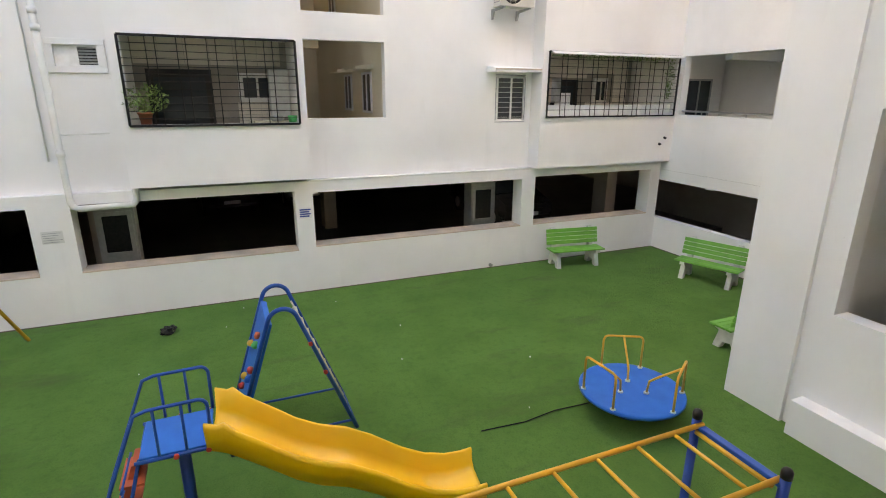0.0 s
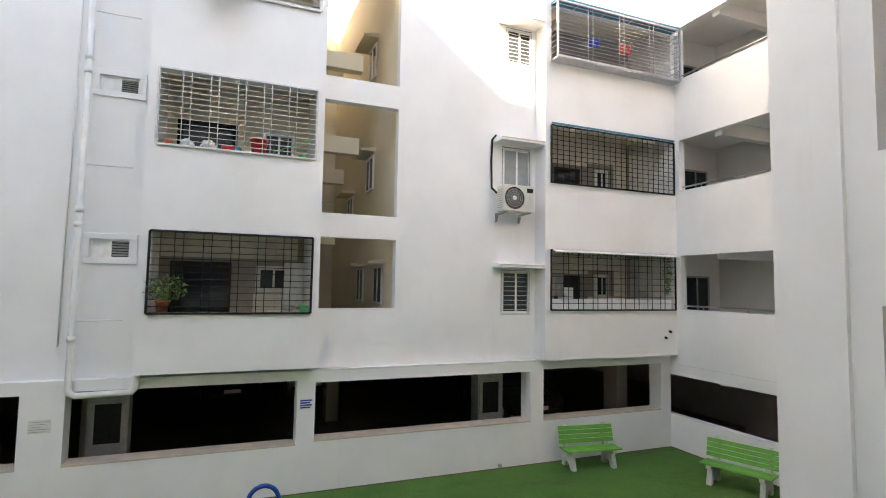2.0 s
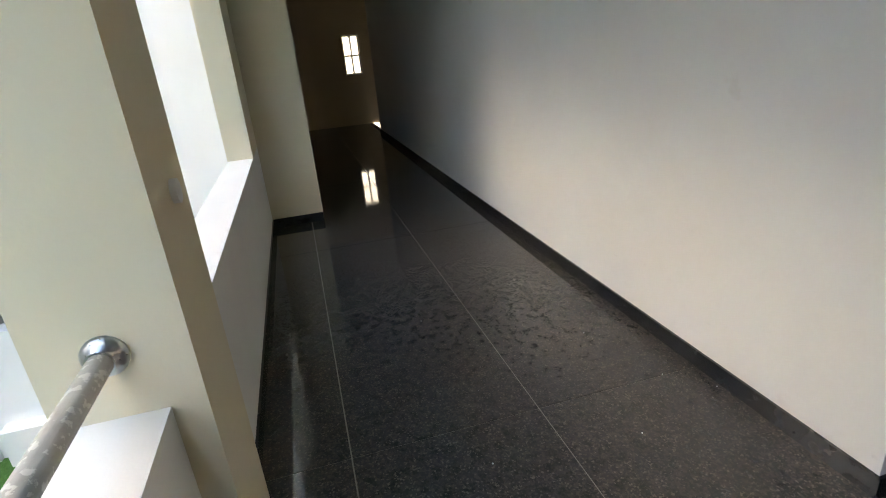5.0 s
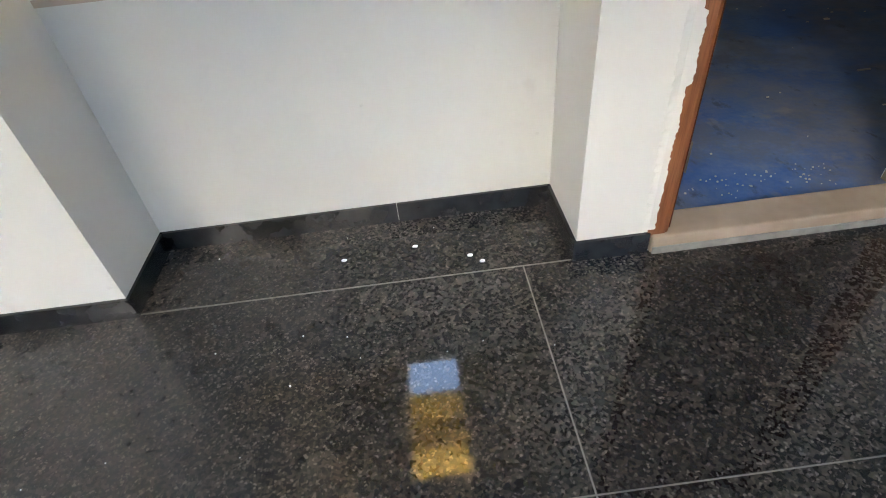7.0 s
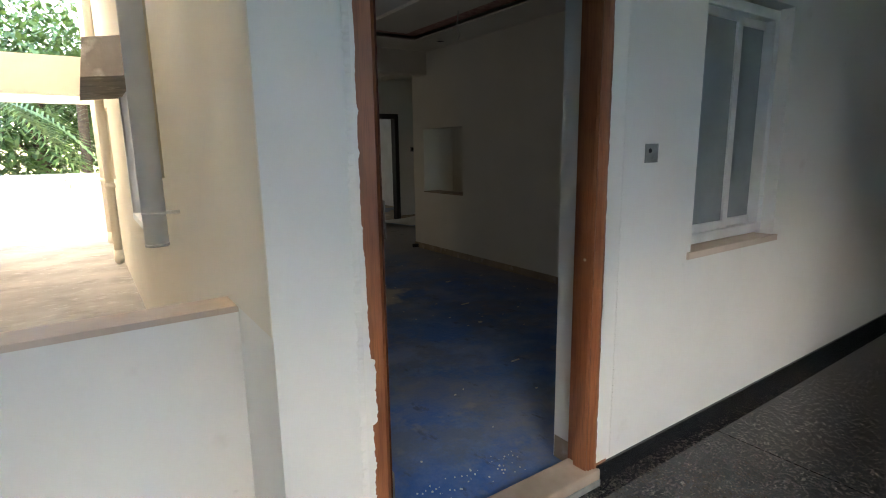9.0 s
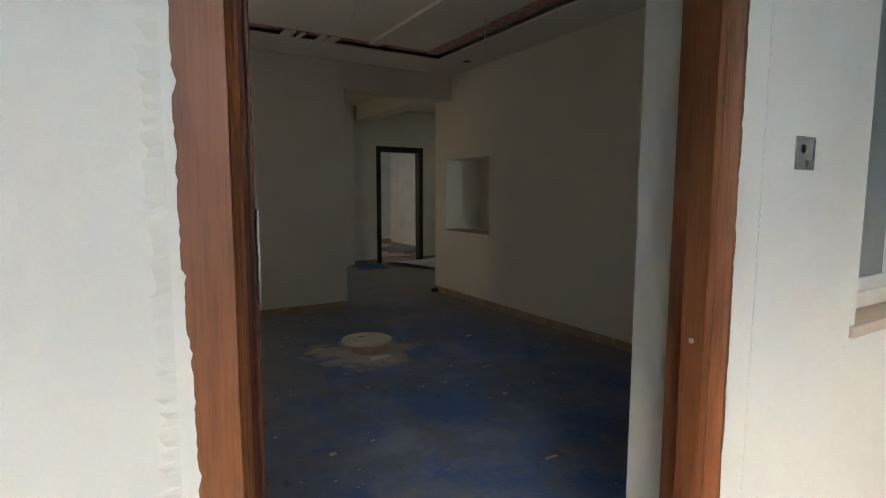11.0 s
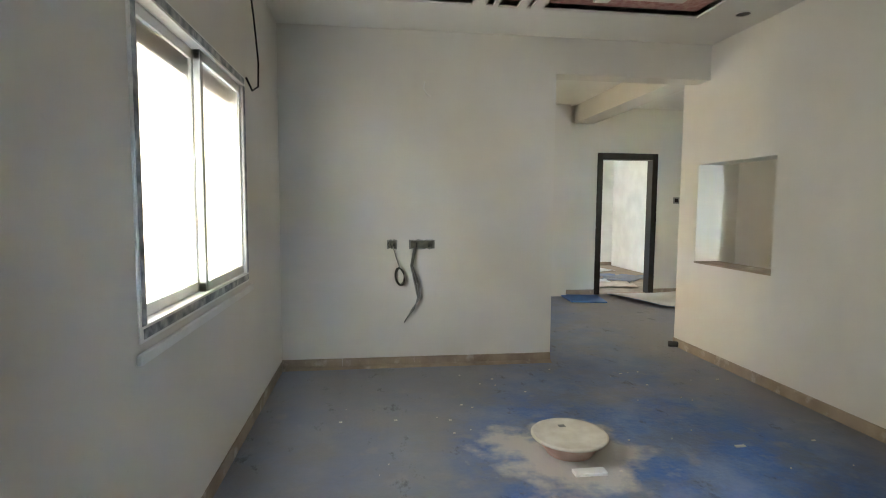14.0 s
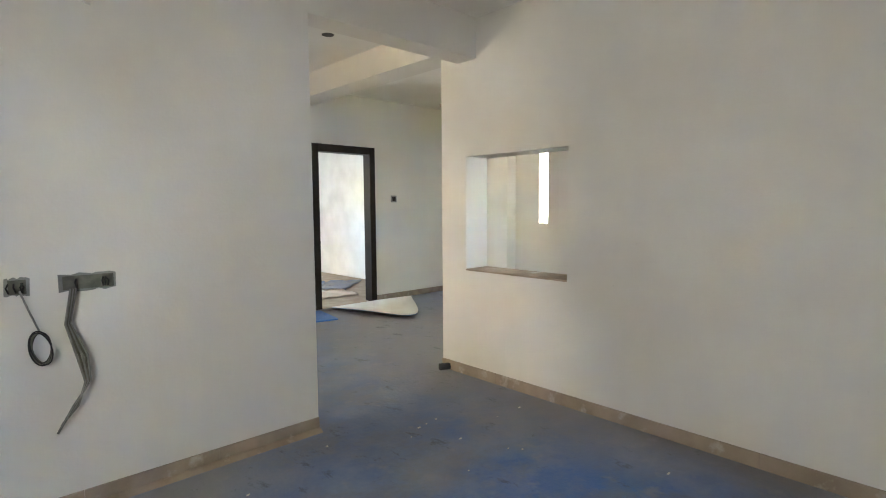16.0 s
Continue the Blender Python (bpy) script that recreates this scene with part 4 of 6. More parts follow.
for r in (0.05, 0.1, 0.15, 0.2, 0.26):
    part("guard_ring", tubem(arc((-0.12, -0.172, 0.30), r, 0, 354, 24), 0.006, 5, True), ACW, ac)
for k in range(12):
    a = radians(k * 30)
    part("guard_spoke", tubem([(-0.12 + 0.05 * math.cos(a), -0.172, 0.30 + 0.05 * math.sin(a)), (-0.12 + 0.26 * math.cos(a + 0.3), -0.172, 0.30 + 0.26 * math.sin(a + 0.3))], 0.004, 5), ACW, ac)
part("hub", tubem([(-0.12, -0.18, 0.30), (-0.12, -0.16, 0.30)], 0.05, 16), PVC, ac)
part("badge", boxm(0.2, 0.36, -0.166, -0.16, 0.44, 0.54), BLACK, ac)
for k in range(9):
    part("side_louvre", boxm(-0.404, -0.4, -0.12, 0.12, 0.08 + 0.05 * k, 0.1 + 0.05 * k), GREY, ac)
for x in (-0.3, 0.3):
    part("bracket", prism([(-0.16, 0), (0.4, 0), (0.4, -0.2), (0.36, -0.2), (0.3, -0.05), (-0.16, -0.03)], "x", x - 0.02, x + 0.02), GREY, ac)
hose = thing("cable_run", 5.1, CW - 0.04, 3.6, "black insulated air conditioner hose on a facade", "hose")
part("hose", tubem([(0.12, -0.1, 0.0), (0.0, 0, 0.15), (-0.02, 0, 0.8), (0.0, 0, 1.3), (0.1, 0, 1.42)], 0.025, 8), BLACK, hose)


def leaf_cloud(n, sx, sy, sz, size, seed):
    rnd, bm = random.Random(seed), bmesh.new()
    for _ in range(n):
        while True:
            p = Vector((rnd.uniform(-1, 1), rnd.uniform(-1, 1), rnd.uniform(-1, 1)))
            if p.length < 1:
                break
        p = Vector((p.x * sx, p.y * sy, p.z * sz))
        d = Vector((rnd.uniform(-1, 1), rnd.uniform(-1, 1), rnd.uniform(-0.6, 1))).normalized()
        e = d.cross(Vector((rnd.uniform(-1, 1), rnd.uniform(-1, 1), 1))).normalized()
        s = size * rnd.uniform(0.6, 1.3)
        a, b, c, f = p, p + d * s * 0.5 + e * s * 0.22, p + d * s, p + d * s * 0.5 - e * s * 0.22
        bm.faces.new([bm.verts.new(q) for q in (a, b, c, f)])
    return bm


pot = thing("potted_plant", -1.55, BAY + 0.07, 0.91, "bushy green plant in a terracotta pot on a balcony sill", "plant")
part("pot", lathe([(0.08, 0), (0.11, 0.17), (0.125, 0.17), (0.125, 0.2), (0.1, 0.2), (0.09, 0.05)], 18), TERR, pot)
part("foliage", leaf_cloud(430, 0.37, 0.22, 0.24, 0.07, 4), FOL, pot).location = (0.05, -0.05, 0.4)
for k in range(9):
    a = k * 0.7
    part("stem", tubem([(0, 0, 0.18), (0.06 * math.cos(a), 0.04 * math.sin(a), 0.32), (0.3 * math.cos(a), 0.1 * math.sin(a), 0.5 + 0.1 * math.sin(2 * a))], 0.005, 5), FOL, pot)
cr = thing("creeper_plant", 8.3, BAY - 0.02, 2.26, "green creeper hanging along a balcony top rail", "plant")
part("vine", tubem([(-1.8, 0, 0.0), (-0.9, 0.02, -0.03), (0, 0, 0.01), (0.9, 0.02, -0.03), (1.75, 0, 0)], 0.008, 5), FOL, cr)
part("foliage", leaf_cloud(420, 1.85, 0.06, 0.06, 0.07, 6), FOL, cr)
part("hanging_foliage", leaf_cloud(220, 0.12, 0.06, 0.5, 0.07, 7), FOL, cr).location = (1.66, 0, -0.5)
aw = thing("awning_strip", 8.3, BAY - 0.09, 2.33, "dusty white awning strip above a balcony cage", "awning")
part("strip", prism([(0, 0), (-0.12, -0.05), (-0.12, -0.035), (0, 0.02)], "x", -1.85, 1.85), SHEETW, aw)
wp = thing("white_sheet_row", 8.3, BAY + 0.03, 0.96, "white sheet panel along the foot of a balcony cage", "panel")
for k in range(8):
    part("panel", boxm(-1.84 + k * 0.46, -1.39 + k * 0.46, 0, 0.01, 0, 0.24), PAPER, wp)
sink = thing("steel_vessel", 0.62, BAY + 0.3, 0.62, "steel kitchen vessels on a balcony counter", "vessel")
part("counter", boxm(-0.4, 0.4, 0.0, 0.4, 0.0, 0.3), CREAM, sink)
part("pan", lathe([(0.08, 0.3), (0.12, 0.34), (0.12, 0.4), (0.11, 0.4), (0.09, 0.33)], 16), STEEL, sink)
wh = thing("water_heater", 0.82, CW + 0.9, 0.95, "white box heater on a balcony wall", "heater")
part("casing", boxm(-0.2, 0.2, 0, 0.22, 0, 0.95, bev=0.02), PVC, wh)
part("pipe", tubem([(0, 0.1, 0.0), (0, 0.1, -0.33)], 0.012, 6), STEEL, wh)
rb = thing("bucket", -0.05, BAY + 0.28, 3.9, "red plastic bucket behind a white cage", "bucket")
part("body", lathe([(0.12, 0), (0.16, 0.3), (0.17, 0.3), (0.17, 0.32), (0.15, 0.32), (0.11, 0.02)], 20), RED, rb)
part("handle", tubem(arc((0, 0, 0.3), 0.16, 0, 180, 10, (1, 0, 0), (0, 0.5, 0.5)), 0.006, 6), WSTEEL, rb)
for k, (x, m_, lab, s) in enumerate(((-1.6, ORANGE, "orange", 0.09), (-1.3, PAPER, "white", 0.12), (-0.95, SHEETW, "pale", 0.13), (-0.6, RED, "red", 0.1), (-0.45, TEAL, "blue", 0.09), (0.78, GREENP, "green", 0.08))):
    c = thing("plastic_bag" if k not in (3, 5) else "plastic_tub", x, BAY + 0.2, 3.9, "%s plastic household item on a balcony sill" % lab, "household item", group="balcony clutter")
    if k in (3, 5):
        part("body", lathe([(s, 0), (s * 1.25, s * 1.1), (s * 1.15, s * 1.1), (s * 0.9, 0.02)], 14), m_, c)
    else:
        b = bmesh.new()
        bmesh.ops.create_icosphere(b, subdivisions=3, radius=s)
        for v in b.verts:
            v.co *= 1 + 0.35 * noise.noise(v.co * 14 + Vector((k, 0, 0)))
            v.co.z = max(v.co.z * 0.9 + s * 0.6, 0)
        part("bag", b, m_, c, smooth=True)
gp = thing("green_tub", 0.9, BAY + 0.2, 0.905, "green plastic tub on a balcony sill", "tub")
part("body", lathe([(0.07, 0), (0.09, 0.12), (0.085, 0.12), (0.06, 0.01)], 14), GREENP, gp)
mop = thing("mop_stick", 0.5, BAY + 0.09, 3.92, "green plastic mop stick leaning in a cage", "mop")
part("stick", tubem([(-0.3, 0, 0.05), (0.47, 0, 0.4)], 0.012, 8), GREENP, mop)
dish = thing("dish_cover", -0.75, BAY - 0.3, 6.85, "grey cloth covered dish antenna below a cage", "dish antenna")
b = lathe([(0.02, 0), (0.2, 0.03), (0.34, 0.12), (0.36, 0.14), (0.2, 0.06), (0.03, 0.03)], 24)
bmesh.ops.rotate(b, verts=b.verts[:], cent=(0, 0, 0), matrix=Matrix.Rotation(radians(70), 3, "X"))
part("dish", b, CLOTH, dish)
part("arm", tubem([(0, 0, 0), (0, 0.3, 0.12)], 0.02, 8), GREY, dish)
# hanging laundry and chair on the right balcony
for k, (x, m_, lab) in enumerate(((6.75, BEIGE, "beige"), (7.0, CLOTH, "grey striped"))):
    c = thing("laundry_cloth", x, BAY + 0.5, 1.25, "%s cloth hanging on a balcony line" % lab, "cloth", group="laundry")
    b = bmesh.new()
    vs = [[b.verts.new((-0.12 + 0.03 * i, 0.03 * math.sin(i * 1.3 + k), 0.55 - 0.055 * j)) for i in range(9)] for j in range(11)]
    for j in range(10):
        for i in range(8):
            b.faces.new((vs[j][i], vs[j][i + 1], vs[j + 1][i + 1], vs[j + 1][i]))
    cl = part("cloth", b, m_, c, smooth=True)
    cl.modifiers.new("thick", "SOLIDIFY").thickness = 0.006
    part("line", tubem([(-0.3, 0, 0.56), (0.3, 0, 0.56)], 0.004, 5), BLACK, c)
for k, (x, m_, lab) in enumerate(((7.75, INK, "blue"), (8.75, RED, "red"))):
    c = thing("laundry_cloth", x, BAY + 0.1, 7.2, "%s clothing drying behind a steel cage" % lab, "cloth", group="upper laundry")
    b = bmesh.new()
    vs = [[b.verts.new((-0.15 + 0.04 * i, 0.03 * math.sin(i * 1.3 + k), 0.55 - 0.03 * j)) for i in range(9)] for j in range(9)]
    for j in range(8):
        for i in range(8):
            b.faces.new((vs[j][i], vs[j][i + 1], vs[j + 1][i + 1], vs[j + 1][i]))
    part("cloth", b, m_, c, smooth=True).modifiers.new("thick", "SOLIDIFY").thickness = 0.006
    part("line", tubem([(-0.3, 0, 0.61), (0.3, 0, 0.61)], 0.004, 5), BLACK, c)
pc = thing("plastic_chair", 7.35, BAY + 0.5, 0.62, "white plastic chair on a balcony", "chair")
part("seat", boxm(-0.22, 0.22, -0.2, 0.2, 0.42, 0.45, bev=0.01), PAPER, pc)
part("backrest", boxm(-0.22, 0.22, 0.18, 0.21, 0.45, 0.85, bev=0.01), PAPER, pc)
for x in (-0.2, 0.2):
    for y in (-0.18, 0.18):
        part("leg", boxm(x - 0.02, x + 0.02, y - 0.02, y + 0.02, 0, 0.42), PAPER, pc)

# gallery doors and rails on the right wing
for z in (0.96, 4.03, 7.0):
    rl = thing("gallery_rail", 10.35, 4.7, z, "steel handrail on a gallery parapet", "rail", group="gallery rails")
    part("rail", tubem([(0, 0, 0.09), (0, 5.7, 0.09)], 0.022, 8), STEEL, rl)
    for y in (0.3, 1.5, 2.7, 3.9, 5.1):
        part("post", tubem([(0, y, 0), (0, y, 0.09)], 0.012, 6), STEEL, rl)
for z in (-0.3, 2.72, 5.75):
    gd = thing("gallery_window", 12.15, 11.24, z, "dark two-light window at the end of a gallery", "window", 90, "gallery windows")
    for q in ((0, 0.9, 0.9, 0.96), (0, 0.9, 2.1, 2.15), (0, 0.05, 0.96, 2.1), (0.43, 0.47, 0.96, 2.1), (0.85, 0.9, 0.96, 2.1)):
        part("frame_bar", boxm(-0.05, 0, q[0], q[1], q[2], q[3]), GREY, gd)
    part("pane", boxm(-0.03, -0.02, 0.05, 0.85, 0.96, 2.1), DGLASS, gd)

# light shaft windows (far)
for y, z in ((12.1, 1.0), (14.0, 1.0), (13.2, 3.9), (15.6, 3.2), (13.2, 6.9)):
    sw = thing("shaft_window", 2.84, y, z, "cream framed shaft window with a sunshade", "window", group="shaft windows")
    part("pane", boxm(-0.02, 0.0, 0.05, 0.75, 0.05, 0.85), DGLASS, sw)
    for q in ((0, 0.8, 0, 0.05), (0, 0.8, 0.85, 0.9), (0, 0.05, 0.05, 0.85), (0.375, 0.425, 0.05, 0.85), (0.75, 0.8, 0.05, 0.85)):
        part("frame_bar", boxm(-0.04, 0.0, q[0], q[1], q[2], q[3]), PVC, sw)
    part("sunshade", prism([(0, 0.95), (-0.4, 0.95), (-0.4, 1.0), (0, 1.06)], "y", -0.15, 0.95), CREAM, sw)
for k, x in enumerate((1.25, 1.5)):
    pp = thing("shaft_pipe", x, 16.0, 0.4, "yellowish drain pipe in a light shaft", "pipe", group="shaft pipes")
    part("pipe", tubem([(0, 0, 0), (0, 0, 10.8)], 0.055, 10), CREAM, pp)
    part("collar", tubem([(0, 0, 3.0), (0, 0, 3.1)], 0.07, 10), CREAM, pp)

# notices
sg = thing("wall_sign", 1.015, LOW - 0.008, -0.89, "small white parking notice with blue print", "sign")
part("board", boxm(-0.13, 0.13, 0, 0.008, -0.11, 0.11), PAPER, sg)
for k in range(4):
    part("text_bar", boxm(-0.11, 0.11 - 0.03 * (k % 2), -0.003, 0, 0.05 - k * 0.045, 0.08 - k * 0.045), INK, sg)
nt = thing("wall_notice", -3.27, LOW - 0.005, -0.98, "weathered paper notice on a white wall", "notice")
part("paper", boxm(-0.16, 0.16, 0, 0.005, -0.11, 0.11), SHEETW, nt)
for k in range(5):
    part("text_bar", boxm(-0.14, 0.14 - 0.05 * (k % 3), -0.002, 0, 0.07 - k * 0.04, 0.078 - k * 0.04), GREY, nt)
dr = thing("drain_hole", 5.28, LOW - 0.03, TZ + 0.06, "small drain outlet at the foot of a wall", "drain")
part("spout", tubem([(0, 0.03, 0), (0, -0.04, 0)], 0.04, 12), GREY, dr)
vt = thing("vent_spout", 9.85, BAY - 0.03, 0.25, "small black spout on a white wall", "spout", group="spouts")
part("spout", tubem([(0, 0, 0), (0, -0.06, -0.02)], 0.03, 8), BLACK, vt)
copy_thing(vt, pose(10.0, BAY - 0.03, 0.4))


# ---- things: parking hall ----
def car(x, y, rz, paint, label):
    c = thing("parked_car", x, y, TZ + 0.12, label, "car", rz, "parked cars")
    prof = [(-2.0, 0.35), (-2.05, 0.6), (-1.95, 0.85), (-1.1, 0.95), (-0.45, 1.42), (0.9, 1.45), (1.7, 1.0), (2.0, 0.9), (2.02, 0.4), (1.9, 0.3), (-1.85, 0.3)]
    b = prism(prof, "y", -0.82, 0.82)
    bmesh.ops.bevel(b, geom=b.edges[:], offset=0.07, segments=3, affect="EDGES")
    part("body", b, paint, c, smooth=True)
    part("windscreen", prism([(-1.08, 0.97), (-0.5, 1.36), (-0.52, 1.39), (-1.13, 0.99)], "y", -0.66, 0.66), DGLASS, c)
    for s in (-1, 1):
        part("side_window", prism([(-0.85, 0.98), (-0.4, 1.32), (0.85, 1.35), (1.35, 1.02)], "y", s * 0.823, s * 0.828), DGLASS, c)
        part("headlight", boxm(-2.05, -1.93, s * 0.62 - 0.16, s * 0.62 + 0.16, 0.62, 0.74, bev=0.03), GLASS, c)
        for xx in (-1.3, 1.3):
            w = part("tyre", tubem([(xx, s * 0.68, 0.31), (xx, s * 0.84, 0.31)], 0.31, 20), RUBBER, c)
            part("rim", tubem([(xx, s * 0.83, 0.31), (xx, s * 0.85, 0.31)], 0.19, 14), STEEL, w)
    part("grille", boxm(-2.075, -2.03, -0.45, 0.45, 0.55, 0.66, bev=0.01), BLACK, c)
    part("bumper", boxm(-2.1, -2.02, -0.7, 0.7, 0.36, 0.46, bev=0.02), BLACK, c)
    part("number_plate", boxm(-2.11, -2.085, -0.25, 0.25, 0.46, 0.57), PAPER, c)
    return c


car(-0.5, 20.1, 96, CARP, "dark hatchback parked in a shaded parking hall")
car(2.2, 20.6, 92, CARW, "pale car parked in a shaded parking hall")
car(7.8, 15.2, 90, CARP, "dark car parked deep in the parking hall")
for k, (x, z) in enumerate(((-2.8, TZ + 0.12), (5.3, TZ + 0.12))):
    kb = thing("meter_cabinet", x + 0.3, CW + 0.9, z, "grey cabinet with a pale framed door in the parking", "cabinet", group="parking cabinets")
    part("body", boxm(-0.34, 0.34, 0, 0.4, 0, 1.75), GREY, kb)
    part("door_frame", wall_bm("y", -0.02, 0, -0.3, 0.3, 0.75, 1.65, [(-0.22, 0.22, 0.83, 1.57)]), GREY, kb)
    part("door_panel", boxm(-0.22, 0.22, -0.008, 0, 0.83, 1.57), BLACK, kb)


# ---- things: playground ----
def bench(x, y, rz, label):
    b = thing("park_bench", x, y, TZ, label, "bench", rz, "courtyard benches")
    for s in (-0.5, 0.5):
        prof = [(-0.26, 0), (-0.14, 0), (-0.08, 0.13), (0.06, 0.15), (0.14, 0.0), (0.27, 0.0), (0.2, 0.36), (0.3, 0.84), (0.26, 0.9), (0.19, 0.86), (0.1, 0.42), (-0.26, 0.4), (-0.27, 0.33), (-0.18, 0.3)]
        e = prism(prof, "x", s - 0.05, s + 0.05)
        part("end_support", e, CONC, b, "white concrete end support")
    for k in range(4):
        part("seat_slat", boxm(-0.68, 0.68, -0.28 + k * 0.105, -0.185 + k * 0.105, 0.4, 0.435, bev=0.006), BENCHG, b)
    for k in range(4):
        zz = 0.5 + k * 0.095
        q = boxm(-0.68, 0.68, -0.018, 0.018, 0, 0.085, bev=0.006)
        o = part("back_slat", q, BENCHG, b)
        o.location, o.rotation_euler = (0, 0.12 + k * 0.02, zz), (radians(-11), 0, 0)
    return b


bench(7.3, 10.28, -8, "green slatted bench with white concrete ends by a wall")
bench(9.36, 8.12, -70, "green slatted bench with white concrete ends in a corner")
bench(7.42, 5.55, 180, "green slatted bench half hidden behind a column")


def slide():
    px, py = -1.0, 4.59
    s = thing("playground_slide", px, py, TZ, "yellow slide with a blue railed platform and ladder", "slide")
    h = 1.25
    part("platform", boxm(-0.27, 0.27, -0.27, 0.27, h - 0.04, h, bev=0.006), SKYB, s, "sky blue platform")
    part("post", tubem([(0.02, 0, 0), (0.02, 0, h - 0.04)], 0.05, 14), NAVY, s)
    for y in (-0.28, 0.28):
        pts = [(0.27, y, h)] + [(0.27, y, h + 0.36)] + arc((0.2, y, h + 0.36), 0.07, 0, 90, 5) + [(-0.16, y, h + 0.42)] + [(-0.25, y, h + 0.39), (-0.62, y, h - 0.55), (-0.85, y, 0.0)]
        part("handrail", tubem(pts, 0.015, 10), BLUE, s)
        for x in (-0.12, 0.08):
            part("baluster", tubem([(x, y, h), (x, y, h + 0.42)], 0.012, 8), BLUE, s)
        part("bottom_rail", tubem([(-0.3, y, h - 0.03), (0.27, y, h - 0.03)], 0.016, 8), BLUE, s)
        part("stringer", tubem([(-0.27, y * 0.9, h - 0.02), (-0.62, y * 0.9, 0.0)], 0.015, 8), BLUE, s)
        for x in (0.0, 0.24):
            part("bolt_cap", tubem([(x, y * 1.03, h - 0.03), (x, y * 1.12, h - 0.03)], 0.022, 8), RED, s)
    for k in range(4):
        zz = h - 0.28 * (k + 1)
        xx = -0.27 - 0.35 * (h - zz) / h - 0.08
        part("rung", tubem([(xx, -0.27, zz), (xx, 0.27, zz)], 0.012, 8), BLUE, s)
    for k in range(3):
        zz = h - 0.3 - 0.3 * k
        xx = -0.27 - 0.35 * (h - zz) / h
        part("step", boxm(xx - 0.1, xx + 0.08, -0.2, 0.2, zz, zz + 0.025), ORANGE, s, "orange ladder step")
    part("step_panel", prism([(-0.3, h - 0.15), (-0.36, h - 0.15), (-0.66, 0.2), (-0.6, 0.2)], "y", -0.12, 0.12), ORANGE, s, "orange ladder panel")
    # chute
    line = [(0.27, 1.24), (0.42, 1.19), (0.7, 1.0), (0.95, 0.82), (1.15, 0.72), (1.4, 0.65), (1.65, 0.52), (1.95, 0.32), (2.2, 0.2), (2.4, 0.17), (2.58, 0.2), (2.7, 0.24)]
    prof = [(-0.30, 0.20), (-0.285, 0.235), (-0.255, 0.23), (-0.225, 0.06), (-0.15, 0.0), (0.15, 0.0), (0.225, 0.06), (0.255, 0.23), (0.285, 0.235), (0.30, 0.20), (0.26, -0.03), (-0.26, -0.03)]
    line2 = []
    for i in range(len(line) - 1):
        for k in range(3):
            f = k / 3
            line2.append((line[i][0] * (1 - f) + line[i + 1][0] * f, line[i][1] * (1 - f) + line[i + 1][1] * f))
    line2.append(line[-1])
    b = bmesh.new()
    rings = []
    for x, z in line2:
        e = max(0.35, 1 - max(0, x - 2.3) * 0.6)
        rings.append([b.verts.new((x, p, z + q * (1.15 if 0.4 < x < 0.5 else 1) * (e if q > 0 else 1))) for p, q in prof])
    for a, c in zip(rings, rings[1:]):
        for k in range(len(prof)):
            b.faces.new((a[k], a[(k + 1) % len(prof)], c[(k + 1) % len(prof)], c[k])).smooth = True
    b.faces.new(rings[0][::-1])
    b.faces.new(rings[-1])
    ch = part("chute", b, SLIDE, s, "moulded yellow plastic chute")
    ch.rotation_euler = (0, 0, radians(-9))
    part("chute_support", tubem([(2.1, -0.5, 0), (2.1, -0.5, 0.12)], 0.02, 8), BLUE, s)
    part("chute_support", tubem([(2.1, -0.2, 0), (2.1, -0.2, 0.12)], 0.02, 8), BLUE, s)


slide()


